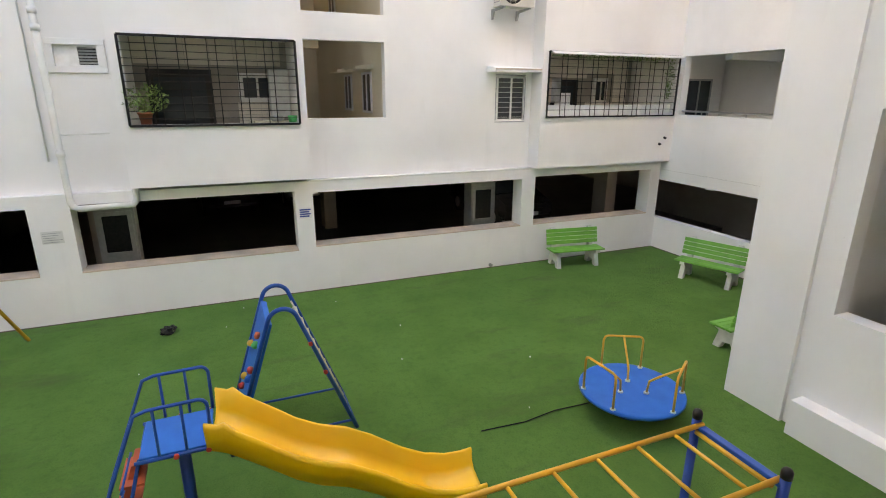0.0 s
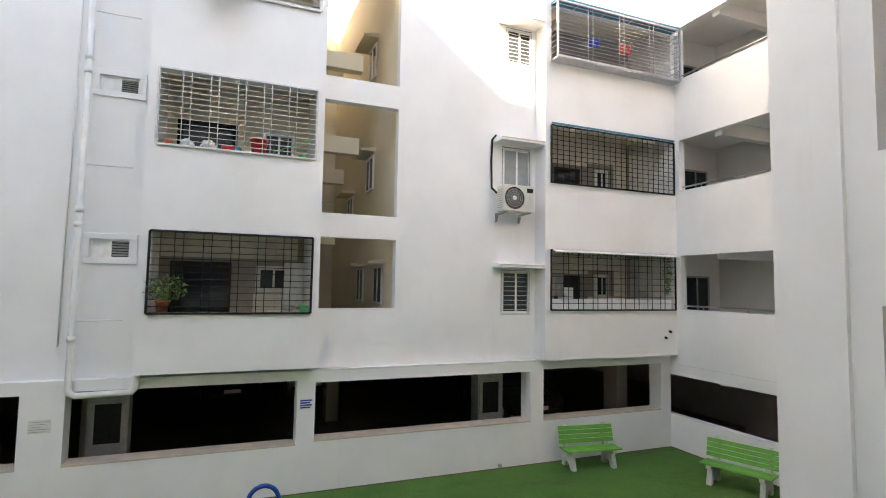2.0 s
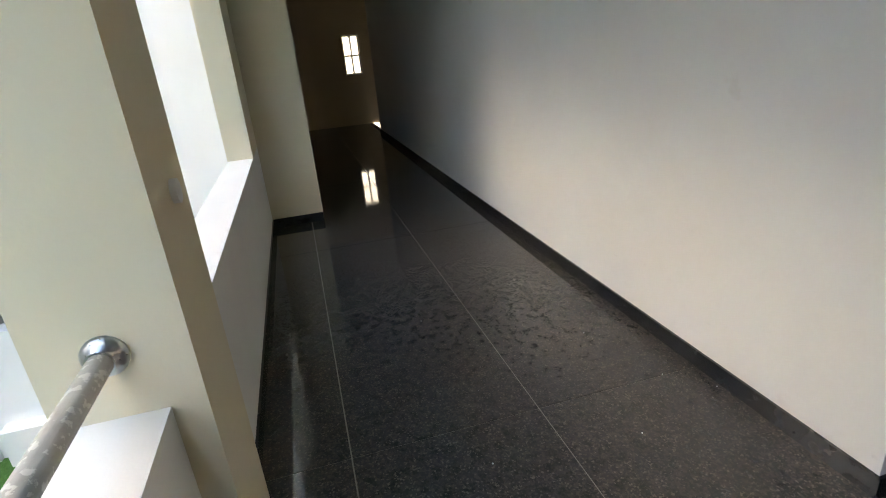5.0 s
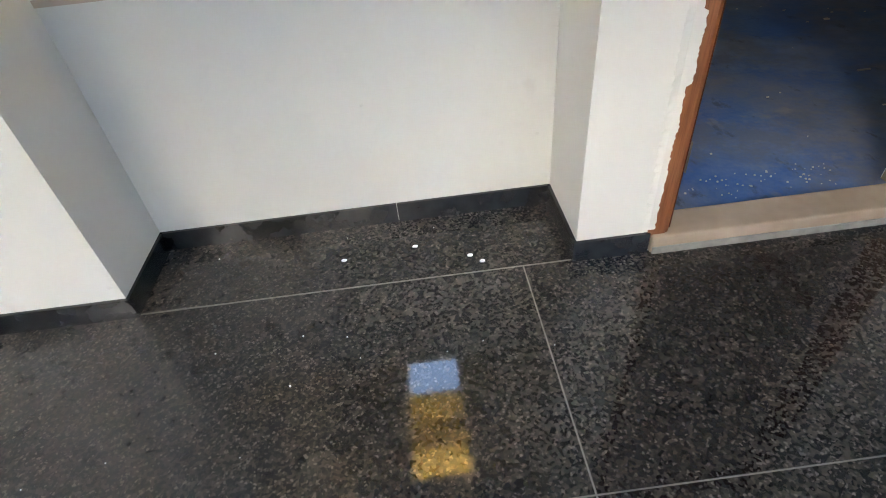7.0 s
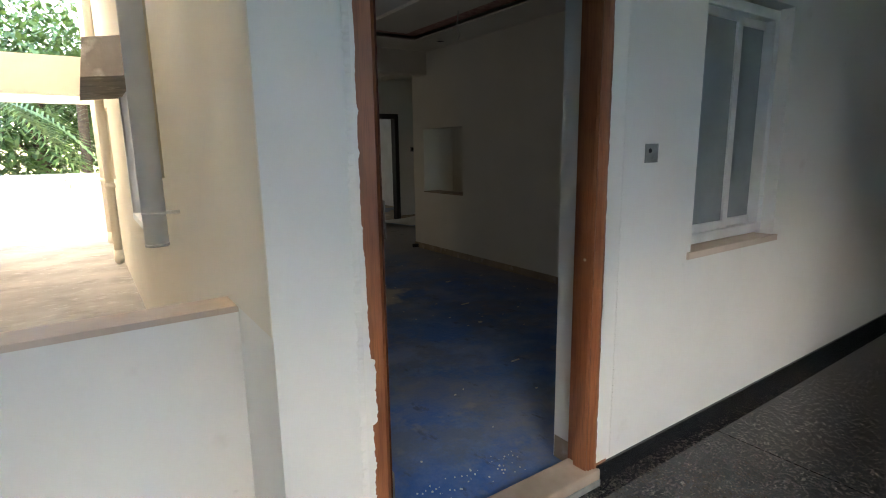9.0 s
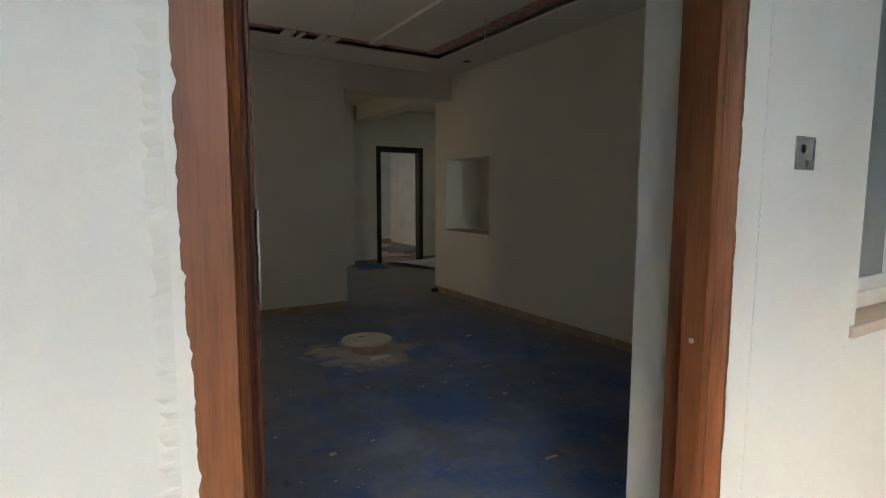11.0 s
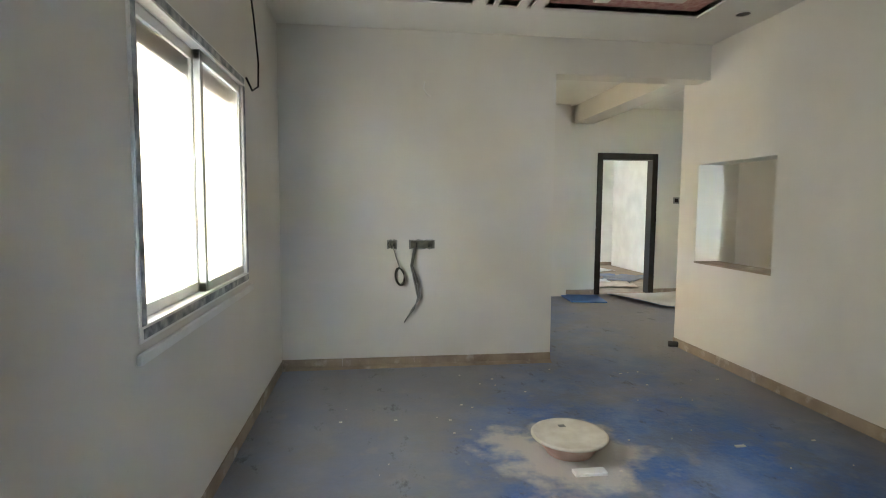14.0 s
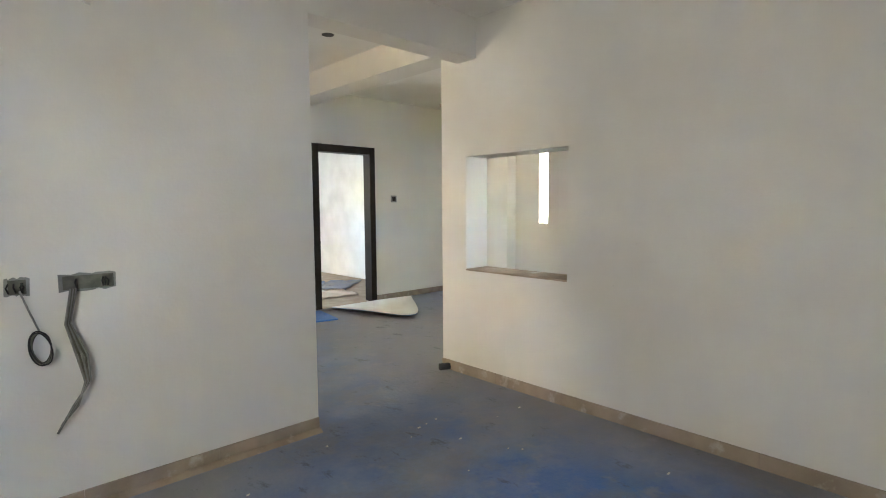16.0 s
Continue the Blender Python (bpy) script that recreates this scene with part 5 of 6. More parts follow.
def climber():
    c = thing("climbing_frame", 0.02, 6.23, TZ, "blue A-frame climber with holds and a rope net", "climbing frame")
    H = 1.78
    for y in (-0.4, 0.4):
        pts = [(-0.68, y, 0.0), (-0.16, y, H - 0.18)] + arc((0, y, H - 0.22), 0.165, 165, 15, 10) + [(0.16, y, H - 0.18), (0.78, y, 0.0)]
        part("side_tube", tubem(pts, 0.026, 10), BLUE, c)
    b = bmesh.new()
    n = Vector((-(H - 0.2), 0, 0.5)).normalized()
    a0, a1 = Vector((-0.62, 0, 0.15)), Vector((-0.17, 0, H - 0.22))
    box(b, -0.01, 0.06, -0.37, 0.37, 0, (a1 - a0).length, bev=0.008)
    w = part("climbing_panel", b, SKYB, c, "blue climbing panel")
    w.location, w.rotation_euler = a0, (0, math.atan2(a1.x - a0.x, a1.z - a0.z), 0)
    rnd = random.Random(3)
    for k, m_ in enumerate((RED, YELLOW, GREENP, RED, YELLOW, SKYB, RED, YELLOW, GREENP, ORANGE)):
        f = 0.08 + 0.085 * k
        p = a0.lerp(a1, f)
        b = bmesh.new()
        bmesh.ops.create_icosphere(b, subdivisions=2, radius=0.045)
        for v in b.verts:
            v.co *= 1 + 0.3 * noise.noise(v.co * 25 + Vector((k, 0, 0)))
        o = part("climbing_hold", b, m_, c, smooth=True)
        o.location = (p.x - 0.03, rnd.uniform(-0.28, 0.28), p.z)
    for k in range(9):
        f = 0.08 + k * 0.1
        x, z = 0.78 + (0.16 - 0.78) * f, (H - 0.18) * f
        part("net_rope", tubem([(x, -0.4, z), (x - 0.02, 0, z + 0.02), (x, 0.4, z)], 0.013, 6), ROPE, c)
    for k in range(4):
        y = -0.3 + 0.2 * k
        part("net_rope", tubem([(0.76, y, 0.05), (0.17, y, H - 0.25)], 0.013, 6), ROPE, c)
    for s in (-1, 1):
        for x in (0.2, 0.45):
            part("bolt_cap", tubem([(0.16 + x * 0.6, s * 0.4, (H - 0.2) * (1 - x)), (0.16 + x * 0.6, s * 0.45, (H - 0.2) * (1 - x))], 0.025, 8), RED, c)
    for y in (-0.4, 0.4):
        part("tie_bar", tubem([(-0.62, y, 0.12), (0.74, y, 0.12)], 0.016, 8), BLUE, c)
    part("tie_bar", tubem([(0.77, -0.4, 0.04), (0.77, 0.4, 0.04)], 0.018, 8), BLUE, c)


climber()


def merry():
    m_ = thing("merry_go_round", 4.23, 4.83, TZ, "blue round merry-go-round with yellow handrails", "merry-go-round")
    R, h = 0.67, 0.32
    part("hub", lathe([(0.25, 0), (0.25, 0.03), (0.09, 0.05), (0.09, 0.25), (0.3, 0.26)], 20), NAVY, m_)
    part("disc", lathe([(0.3, h - 0.07), (R - 0.04, h - 0.06), (R, h - 0.03), (R, h + 0.005), (R - 0.02, h + 0.012), (R - 0.06, h), (0.02, h)], 48), SKYB, m_, "chequered blue steel disc")
    for k in range(3):
        r0, w, t = R - 0.1, 0.27, h + 0.48
        pts = [(r0, -w, h)] + [(r0, -w, t - 0.06)] + [(r0, -w + 0.02, t - 0.015), (r0, -w + 0.06, t), (r0, w - 0.06, t), (r0, w - 0.02, t - 0.015), (r0, w, t - 0.06), (r0, w, h)]
        bb = tubem(pts, 0.016, 10)
        tube(bb, [(r0, 0, t), (r0 - 0.25, 0, t - 0.2), (r0 - 0.36, 0, t - 0.3), (r0 - 0.38, 0, h)], 0.015, 10)
        M = Matrix.Rotation(radians(63 + 120 * k), 4, "Z")
        bmesh.ops.transform(bb, matrix=M, verts=bb.verts[:])
        part("handrail", bb, YELLOW, m_, "yellow tube handrail")
        for p in ((r0, -w), (r0, w), (r0 - 0.38, 0)):
            q = M @ Vector((p[0], p[1], 0))
            part("foot_flange", tubem([(q.x, q.y, h), (q.x, q.y, h + 0.02)], 0.035, 10), CONC, m_)


merry()


def monkey():
    m_ = thing("monkey_bars", 2.355, 2.035, TZ, "yellow overhead ladder on navy posts", "monkey bars")
    H = 2.0
    for x in (0.0, -2.9):
        for y in (-0.31, 0.31):
            p = part("post", tubem([(x, y, 0), (x, y, H - 0.04)], 0.03, 14), NAVY, m_)
            part("cap", lathe([(0.033, H - 0.05), (0.033, H - 0.01), (0.024, H + 0.008), (0.005, H + 0.015)], 14), BLACK, p).location = (x, y, 0)
        part("end_beam", boxm(x - 0.03, x + 0.025, -0.31, 0.31, H - 0.12, H - 0.085, bev=0.006), BLUE, m_)
    for y in (-0.25, 0.25):
        part("side_rail", tubem([(0.02, y * 1.1, H - 0.085), (-2.92, y * 1.1, H - 0.085)], 0.018, 10), YELLOW, m_)
    for k in range(9):
        x = -0.24 - 0.31 * k
        part("rung", tubem([(x, -0.27, H - 0.09), (x, 0.27, H - 0.09)], 0.013, 8), YELLOW, m_)
    part("end_rung", tubem([(-0.04, -0.27, H - 0.125), (-0.04, 0.27, H - 0.125)], 0.016, 8), YELLOW, m_)


monkey()
sf = thing("swing_frame", -3.74, 10.24, TZ, "yellow tube leg of a swing frame on the turf", "swing")
part("leg", tubem([(0, 0, 0), (-0.9, -0.2, 2.0)], 0.028, 10), YELLOW, sf)
part("leg", tubem([(0, -1.6, 0), (-0.9, -1.4, 2.0)], 0.028, 10), YELLOW, sf)
part("top_bar", tubem([(-0.9, -0.2, 2.0), (-0.9, -1.4, 2.0), (-3.2, -1.0, 2.0)], 0.03, 10), YELLOW, sf)
blk = thing("crumpled_bag", -1.59, 9.69, TZ, "crumpled black plastic bag on the turf", "litter")
b = bmesh.new()
bmesh.ops.create_icosphere(b, subdivisions=3, radius=0.12)
for v in b.verts:
    v.co *= 1 + 0.6 * noise.noise(v.co * 16)
    v.co.z = max(0.0, v.co.z * 0.7 + 0.05)
part("bag", b, BLACK, blk)
cb = thing("loose_cable", 3.1, 5.15, TZ, "thin black cable lying on the turf", "cable")
part("cable", tubem([(-0.9, 0.0, 0.012), (-0.3, -0.04, 0.012), (0.2, 0.03, 0.012), (0.75, 0.0, 0.012)], 0.008, 6), BLACK, cb)
rnd = random.Random(8)
lit = bmesh.new()
for k in range(12):
    x, y, s = rnd.uniform(-2.5, 7), rnd.uniform(4.5, 10.6), rnd.uniform(0.008, 0.02)
    box(lit, x, x + s, y, y + s * 1.4, TZ, TZ + 0.012)
tagged(link("litter_bits", lit, PAPER), "tiny pale scraps scattered on the turf", "litter", kind="stuff")
# stairs seen through the stair wall
for k in range(15):
    slab("stair_step_%d" % (k + 1), 8.55 + 0.28 * k, 8.83 + 0.28 * k, 2.1, 3.63, TZ, -2.2 + 0.172 * k, BLACK, "dark stone stair step", "step")

# ---- things: corridor ----
hr = thing("handrail", 0.8, 0.35, 0.96, "worn steel handrail with a wall flange", "handrail")
part("rail", tubem([(0, 0, 0), (-5.5, 0, 0)], 0.026, 14), RAILP, hr)
part("flange", lathe([(0.048, 0), (0.048, 0.008), (0.04, 0.018), (0.03, 0.022), (0.03, 0.04)], 22), STEEL, hr).rotation_euler = (0, radians(-90), 0)
for x in (-1.5, -3.0, -4.5):
    part("post", tubem([(x, 0, -0.16), (x, 0, 0)], 0.016, 10), STEEL, hr)
dn = thing("down_pipe", 1.2, 0.59, TZ, "white painted downpipe with collars beside a column", "pipe")
part("pipe", tubem([(0, 0, 0), (0, 0, 14)], 0.056, 16), PIPE, dn)
for z in (3.4, 3.53, 6.3):
    part("collar", tubem([(0, 0, z), (0, 0, z + 0.06)], 0.068, 16), PIPE, dn)
sb = thing("switch_knob", 1.0, 0.18, 1.25, "small round switch on a cream wall", "switch")
part("plate", tubem([(0, 0.01, 0), (0, -0.015, 0)], 0.03, 12), PVC, sb)

# polished granite slabs and skirtings: pieces of the setting
fl = bpy.data.objects["floor_base_corridor"]
ys = [-1.75, -0.93, -0.105, 0.26]
xs = [-7.0 + 0.0, -5.457, -3.127, -0.80, 1.40, 3.95, 6.3, 8.6, 10.9, 12.2]
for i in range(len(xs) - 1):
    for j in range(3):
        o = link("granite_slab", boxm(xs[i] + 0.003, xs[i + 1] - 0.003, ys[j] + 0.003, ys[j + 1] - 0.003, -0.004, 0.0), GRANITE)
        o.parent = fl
for a, b_ in ((-0.985, 0.577),):
    o = link("granite_slab", boxm(a + 0.002, b_ - 0.002, -2.117, -1.759, -0.004, 0.0), GRANITE)
    o.parent = fl


def skirting(owner, axis, face, out, u0, u1, h=0.085, material=SKIRT, length=0.62):
    """Skirting tiles along a wall face; out is the side on which they stand proud."""
    u = u0
    while u < u1 - 0.01:
        e = min(u + length, u1)
        a, b_ = sorted((face, face + out * 0.012))
        q = (u + 0.001, e - 0.001, a, b_) if axis == "y" else (a, b_, u + 0.001, e - 0.001)
        o = link("skirting_tile", boxm(*q, 0.0 if material is SKIRT else ZF, h), material)
        o.parent = bpy.data.objects[owner]
        u = e


skirting("wall_corridor_south", "y", W, 1, 0.565, 10.4)
skirting("wall_corridor_south", "x", 0.577, -1, -2.117, W)
skirting("niche_parapet", "y", -2.117, 1, -0.985, 0.577)
skirting("column_niche", "x", -0.985, 1, -2.117, W)
skirting("column_niche", "y", W, 1, -1.245, -0.973)
skirting("wall_flat_front", "y", W, 1, -6.85, -2.287)
skirting("wall_parapet_near", "y", 0.26, -1, -6.85, 4.85)
skirting("wall_lobby", "x", 4.85, -1, -0.23, 0.25)
skirting("wall_room_end", "y", -6.82, 1, -3.34, -1.05, 0.05, BSKIRT, 0.6)
skirting("wall_room_right", "x", -4.75, 1, -7.21, -2.03, 0.05, BSKIRT, 0.6)
skirting("wall_room_window", "x", -1.05, -1, -6.82, -2.03, 0.05, BSKIRT, 0.6)
skirting("wall_hall_end", "y", -10.2, 1, -5.22, -4.72, 0.05, BSKIRT, 0.6)
skirting("wall_hall_end", "y", -10.2, 1, -7.6, -6.21, 0.05, BSKIRT, 0.6)
skirting("wall_bedroom_far", "y", -14.2, 1, -7.4, -3.15, 0.05, BSKIRT, 0.6)
skirting("wall_flat_front", "x", DR + 0.003, 1, -2.03, -1.88, 0.08, BSKIRT, 0.6)

for nm, poly, ax, a, b_ in (("wall_room_end", [(-6.81, ZF), (-6.765, ZF), (-6.79, ZF + 0.015), (-6.81, ZF + 0.02)], "x", -3.34, -1.06),):
    o = link("mortar_fillet", prism(poly, ax, a, b_), BSKIRT)
    o.parent = bpy.data.objects[nm]

# plaster crumbs on the floor
rnd = random.Random(12)
cr = bmesh.new()
for k in range(40):
    x, y = rnd.uniform(-1.0, 2.5), rnd.uniform(-2.05, -0.6)
    if y < -1.73 and not -0.95 < x < 0.55:
        continue
    s = rnd.uniform(0.0015, 0.004)
    bmesh.ops.create_icosphere(cr, subdivisions=1, radius=s, matrix=Matrix.Translation((x, y, s * 0.4)))
for x, y in ((-0.62, -1.84), (-0.66, -1.80), (-0.42, -1.93), (-0.15, -1.9)):
    bmesh.ops.create_icosphere(cr, subdivisions=1, radius=0.009, matrix=Matrix.Translation((x, y, 0.004)) @ Matrix.Diagonal((1.4, 1, 0.5, 1)))
tagged(link("plaster_crumbs", cr, PAPER), "white plaster crumbs scattered on granite", "debris", kind="stuff")

# lobby window
lw = thing("lobby_window", 12.2, -1.59, 1.1, "pale window with a cross of bars at the end of a lobby", "window")
for q in ((-0.19, 0.19, 0.0, 0.04), (-0.19, 0.19, 0.81, 0.85), (-0.19, -0.155, 0.04, 0.81), (0.155, 0.19, 0.04, 0.81), (-0.155, 0.155, 0.39, 0.43), (-0.02, 0.015, 0.04, 0.39), (-0.02, 0.015, 0.43, 0.81)):
    part("frame_bar", boxm(0.05, 0.1, *q), PVC, lw)

# switch box, window
sw = thing("wall_box", -2.556, W, 1.39, "empty square electrical box in an ivory wall", "electrical box")
part("box_rim", wall_bm("y", -0.002, 0.004, -0.042, 0.042, -0.038, 0.038, [(-0.036, 0.036, -0.032, 0.032)]), CEMENT, sw)
part("box_back", boxm(-0.038, 0.038, 0.0, 0.002, -0.034, 0.034), CEMENT, sw)
part("knockout", tubem([(0.01, 0.001, 0.01), (0.01, 0.0035, 0.01)], 0.01, 10), BLACK, sw)
part("mortar_lump", boxm(-0.036, -0.008, 0.0, 0.005, -0.033, -0.016, bev=0.002), CEMENT, sw)
cw = slide_window(-3.69, -2.91, 0.95, 2.09, W - 0.12, "white sliding window with taped sashes in a corridor wall", "corridor windows", tape=False, glass=PGLASS)
cw.rotation_euler = (0, 0, radians(180))
cw.location = (-2.91, W - 0.12, 0.95)
slab("window_sill_corridor", -3.73, -2.87, W - 0.1, W + 0.012, 0.905, 0.937, BEIGE, "beige window sill", "sill")

# main door frame with a moulded inner edge
df = thing("door_frame", (DL + DR) / 2, W, 0.0, "varnished teak door frame with plaster smears", "door frame")
hw = (DL - DR) / 2
groove = ((0.0, 0.005), (0.004, -0.003), (0.008, 0.004), (0.0105, -0.004), (0.014, 0.002), (0.0165, -0.008), (0.02, -0.006), (0.022, -0.018))
left = [(hw + 0.014, 0.005)] + [(hw - 0.047 - 0.76 * a, b_) for a, b_ in groove] + [(hw - 0.064, -0.019), (hw - 0.03, -0.02), (hw - 0.03, -0.12), (hw, -0.12), (hw, -0.001), (hw + 0.014, -0.001)]
right = [(-hw, 0.005)] + [(-hw + 0.076 + 2 * a, b_) for a, b_ in groove] + [(-hw + 0.122, -0.07), (-hw + 0.1, -0.07), (-hw + 0.1, -0.12), (-hw, -0.12)]
part("jamb", prism(left, "z", 0.04, 2.16), WOOD, df)
part("jamb", prism(right, "z", 0.04, 2.16), WOOD, df)
part("head", boxm(-hw, hw, -0.12, 0.005, 2.06, 2.16, bev=0.004), WOOD, df)
th = thing("door_threshold", (DL + DR) / 2, W, 0.0, "worn beige stone door threshold", "threshold")
part("stone", boxm(-hw + 0.05, hw, -0.12, 0.02, 0.0, 0.075, bev=0.008), STONE, th)
part("mortar_bed", boxm(-hw + 0.055, hw - 0.005, 0.02, 0.026, 0.0, 0.03, bev=0.002), CEMENT, th, "rough grey mortar edge")
# ragged plaster along the frame
rg = random.Random(5)
for s in (1, -1):
    b = bmesh.new()
    prev = None
    for k in range(260):
        z = 0.1 + k * 0.0078
        low = max(0.0, 1.25 - z) if s > 0 else 0.0
        w = (-0.007 if s > 0 else 0.001) + 0.007 * abs(noise.noise(Vector((s * 7, 0, z * 5)))) + 0.006 * max(0, noise.noise(Vector((s * 3, 2, z * 28)))) + min(0.012, 0.03 * low) * (0.6 + rg.random() * 0.4) + (0.014 if (0.62 < z < 0.82 and s > 0) else 0) + (0.066 if s < 0 else 0) + 0.005 * max(0, noise.noise(Vector((s * 2, 4, z * 70))))
        c = [b.verts.new((s * (hw + 0.03 + 0.012 * rg.random()), -0.001, z)), b.verts.new((s * (hw - w), 0.0075, z)), b.verts.new((s * (hw - w * 0.5 + 0.01), -0.003, z))]
        c.insert(1, b.verts.new((s * (hw + 0.016), 0.0065, z)))
        if prev:
            for i in range(4):
                b.faces.new((prev[i], prev[(i + 1) % 4], c[(i + 1) % 4], c[i]))
        prev = c
    part("plaster_smear", b, IVORY, df, "ragged white plaster along the frame")
part("bolt_hole", tubem([(-hw + 0.116, -0.045, 0.98), (-hw + 0.1235, -0.045, 0.98)], 0.006, 12), BEIGE, df)
part("bell_knob", tubem([(-hw - 0.03, 0.0, 2.1), (-hw - 0.03, 0.03, 2.1)], 0.02, 12), CEMENT, df)


# door leaf, standing open
def door_leaf():
    hx, hy, ex, ey = -1.322, -1.773, -1.47, -2.73
    G = 0.063
    ang = math.degrees(math.atan2(ey - hy, ex - hx))
    d = thing("main_door", hx, hy, 0.06, "dark carved teak door standing open with chalk marks", "door", ang)
    L, H = math.hypot(ex - hx, ey - hy), 2.03
    # local x runs from hinge to edge; the face seen from outside looks to -y
    part("leaf", boxm(0, L, 0.0, 0.038, -0.07, H, bev=0.003), LEAF, d)
    S_ = -1
    for x0, x1 in ((0.0, 0.18), (L - 0.12, L)):
        part("stile", boxm(x0, x1, -0.006, 0.0, 0, H, bev=0.002), LEAF, d)

    def carve(pts, r, m_):
        part("carved_moulding", tubem([(p[0] + G, p[1], p[2]) for p in pts], r, 6), m_, d, "dusty carved moulding")
    wave = [(0.805, 1.0), (0.79, 0.972), (0.712, 0.945), (0.66, 0.928), (0.6, 0.941), (0.56, 0.966), (0.5, 0.976), (0.455, 0.972), (0.41, 0.94), (0.35, 0.84), (0.29, 0.66), (0.13, 0.5)]
    carve([(p, -0.004, q) for p, q in wave], 0.0075, DUST)
    wave = [(0.8, 0.85), (0.767, 0.805), (0.72, 0.835), (0.66, 0.838), (0.61, 0.82), (0.55, 0.74), (0.45, 0.55), (0.13, 0.3)]
    carve([(p, -0.004, q) for p, q in wave], 0.0075, DUST)
    carve([(0.13, -0.004, 1.9), (0.8, -0.004, 1.9), (0.8, -0.004, 1.0)], 0.007, LEAF)
    carve([(0.3, 0.0, 1.9), (0.3, 0.0, 0.66)], 0.014, LEAF)

    def chalk(pts, r=0.0021):
        fine = []
        pts = [(a + G, b_) for a, b_ in pts]
        for (a, b_), (c, e) in zip(pts, pts[1:]):
            for k in range(5):
                f = k / 5
                fine.append((a + (c - a) * f + 0.0016 * math.sin(37 * (a + f)), -0.0012, b_ + (e - b_) * f + 0.0014 * math.cos(51 * (b_ + f))))
        fine.append((pts[-1][0], -0.0012, pts[-1][1]))
        part("chalk_mark", tubem(fine, r, 4), CHALK, d, "white chalk scrawl")
    chalk([(0.536, 1.403), (0.51, 1.36), (0.485, 1.325), (0.5, 1.28), (0.524, 1.238), (0.545, 1.29), (0.555, 1.33), (0.545, 1.37), (0.536, 1.403)])
    chalk([(0.53, 1.36), (0.525, 1.31), (0.54, 1.29)])
    chalk([(0.547, 1.357), (0.65, 1.36), (0.75, 1.366), (0.765, 1.33), (0.74, 1.30)])
    chalk([(0.547, 1.302), (0.64, 1.30), (0.728, 1.293), (0.745, 1.275)])
    chalk([(0.63, 1.335), (0.65, 1.325)])
    chalk([(0.56, 1.26), (0.585, 1.24), (0.59, 1.2), (0.575, 1.17)], 0.0008)
    chalk([(0.444, 1.152), (0.455, 1.12), (0.44, 1.09), (0.415, 1.055), (0.39, 1.06), (0.375, 1.1), (0.39, 1.14), (0.41, 1.13), (0.425, 1.07), (0.415, 1.02)])
    chalk([(0.372, 1.122), (0.41, 1.11), (0.455, 1.09)])
    chalk([(0.43, 1.03), (0.445, 1.0), (0.435, 0.97), (0.418, 0.985), (0.42, 1.02), (0.43, 1.03)])
    chalk([(0.372, 0.96), (0.375, 0.99), (0.4, 0.965), (0.41, 1.02)])
    for z in (0.3, 1.16, 1.85):
        h = part("hinge", boxm(-0.008, 0.082, -0.0095, -0.006, z - 0.056, z + 0.056, bev=0.0012), HINGE, d, "brushed steel hinge")
        for k, x in ((-0.043, 0.05), (-0.013, 0.03), (0.014, 0.058), (0.044, 0.035)):
            part("screw", tubem([(x, -0.011, z + k), (x, -0.0095, z + k)], 0.005, 10), HINGE, h)
    hd = part("lever_handle", tubem([(L - 0.04, -0.006, 0.88), (L - 0.04, -0.03, 0.88), (L - 0.05, -0.035, 0.87), (L - 0.1, -0.037, 0.83), (L - 0.15, -0.037, 0.79)], 0.009, 8), STEEL, d, "chrome lever handle")
    part("rose", tubem([(L - 0.04, -0.006, 0.88), (L - 0.04, -0.014, 0.88)], 0.026, 14), STEEL, hd)
    bo = part("bolt", tubem([(L - 0.07, -0.02, 0.935), (L + 0.02, -0.02, 0.925)], 0.008, 8), STEEL, d, "chrome tower bolt")
    for x in (L - 0.06, L - 0.01):
        part("bracket", tubem([(x, -0.005, 0.93), (x, -0.03, 0.93)], 0.013, 8), STEEL, bo)
    part("hasp", tubem([(L + 0.0, -0.01, 0.82), (L + 0.012, -0.035, 0.8), (L + 0.012, -0.04, 0.74)], 0.007, 6), STEEL, d)
    pk = part("padlock", lathe([(0.021, -0.01), (0.025, -0.005), (0.025, 0.005), (0.021, 0.01)], 18), DARKWOOD, d, "round dark padlock")
    pk.location, pk.rotation_euler = (L + 0.012, -0.03, 0.70), (radians(90), 0, 0)
    part("shackle", tubem(arc((L + 0.012, -0.03, 0.72), 0.015, 0, 180, 8), 0.005, 6), STEEL, d)
    for k in range(7):
        ch = part("chain_link", tubem(arc((0, 0, 0), 0.008, 0, 324, 9, (1, 0, 0), (0, 0, 1)), 0.0022, 5, True), STEEL, d)
        ch.location, ch.rotation_euler = (L + 0.01 + 0.003 * (k % 2), -0.028, 0.665 - 0.013 * k), (0, 0, radians(90 * (k % 2)))
    part("strap", tubem([(L - 0.035, -0.026, 0.925), (L - 0.038, -0.032, 0.86), (L - 0.05, -0.03, 0.76), (L - 0.06, -0.028, 0.7)], 0.007, 6), NEWSHEET, d, "blue ribbon tied to the bolt")
    for k in range(2):
        part("key", boxm(L + 0.004 + 0.01 * k, L + 0.012 + 0.01 * k, -0.03, -0.027, 0.52 + 0.02 * k, 0.57 + 0.02 * k), STEEL, d)


door_leaf()

# ---- things: outdoor shaft ----
ap = thing("drain_stack", -0.878, -3.12, 1.005, "large grey-white drain pipe ending above the terrace", "pipe")
part("pipe", tubem([(0, 0, 0), (0, 0, 9)], 0.049, 20), PIPE, ap)
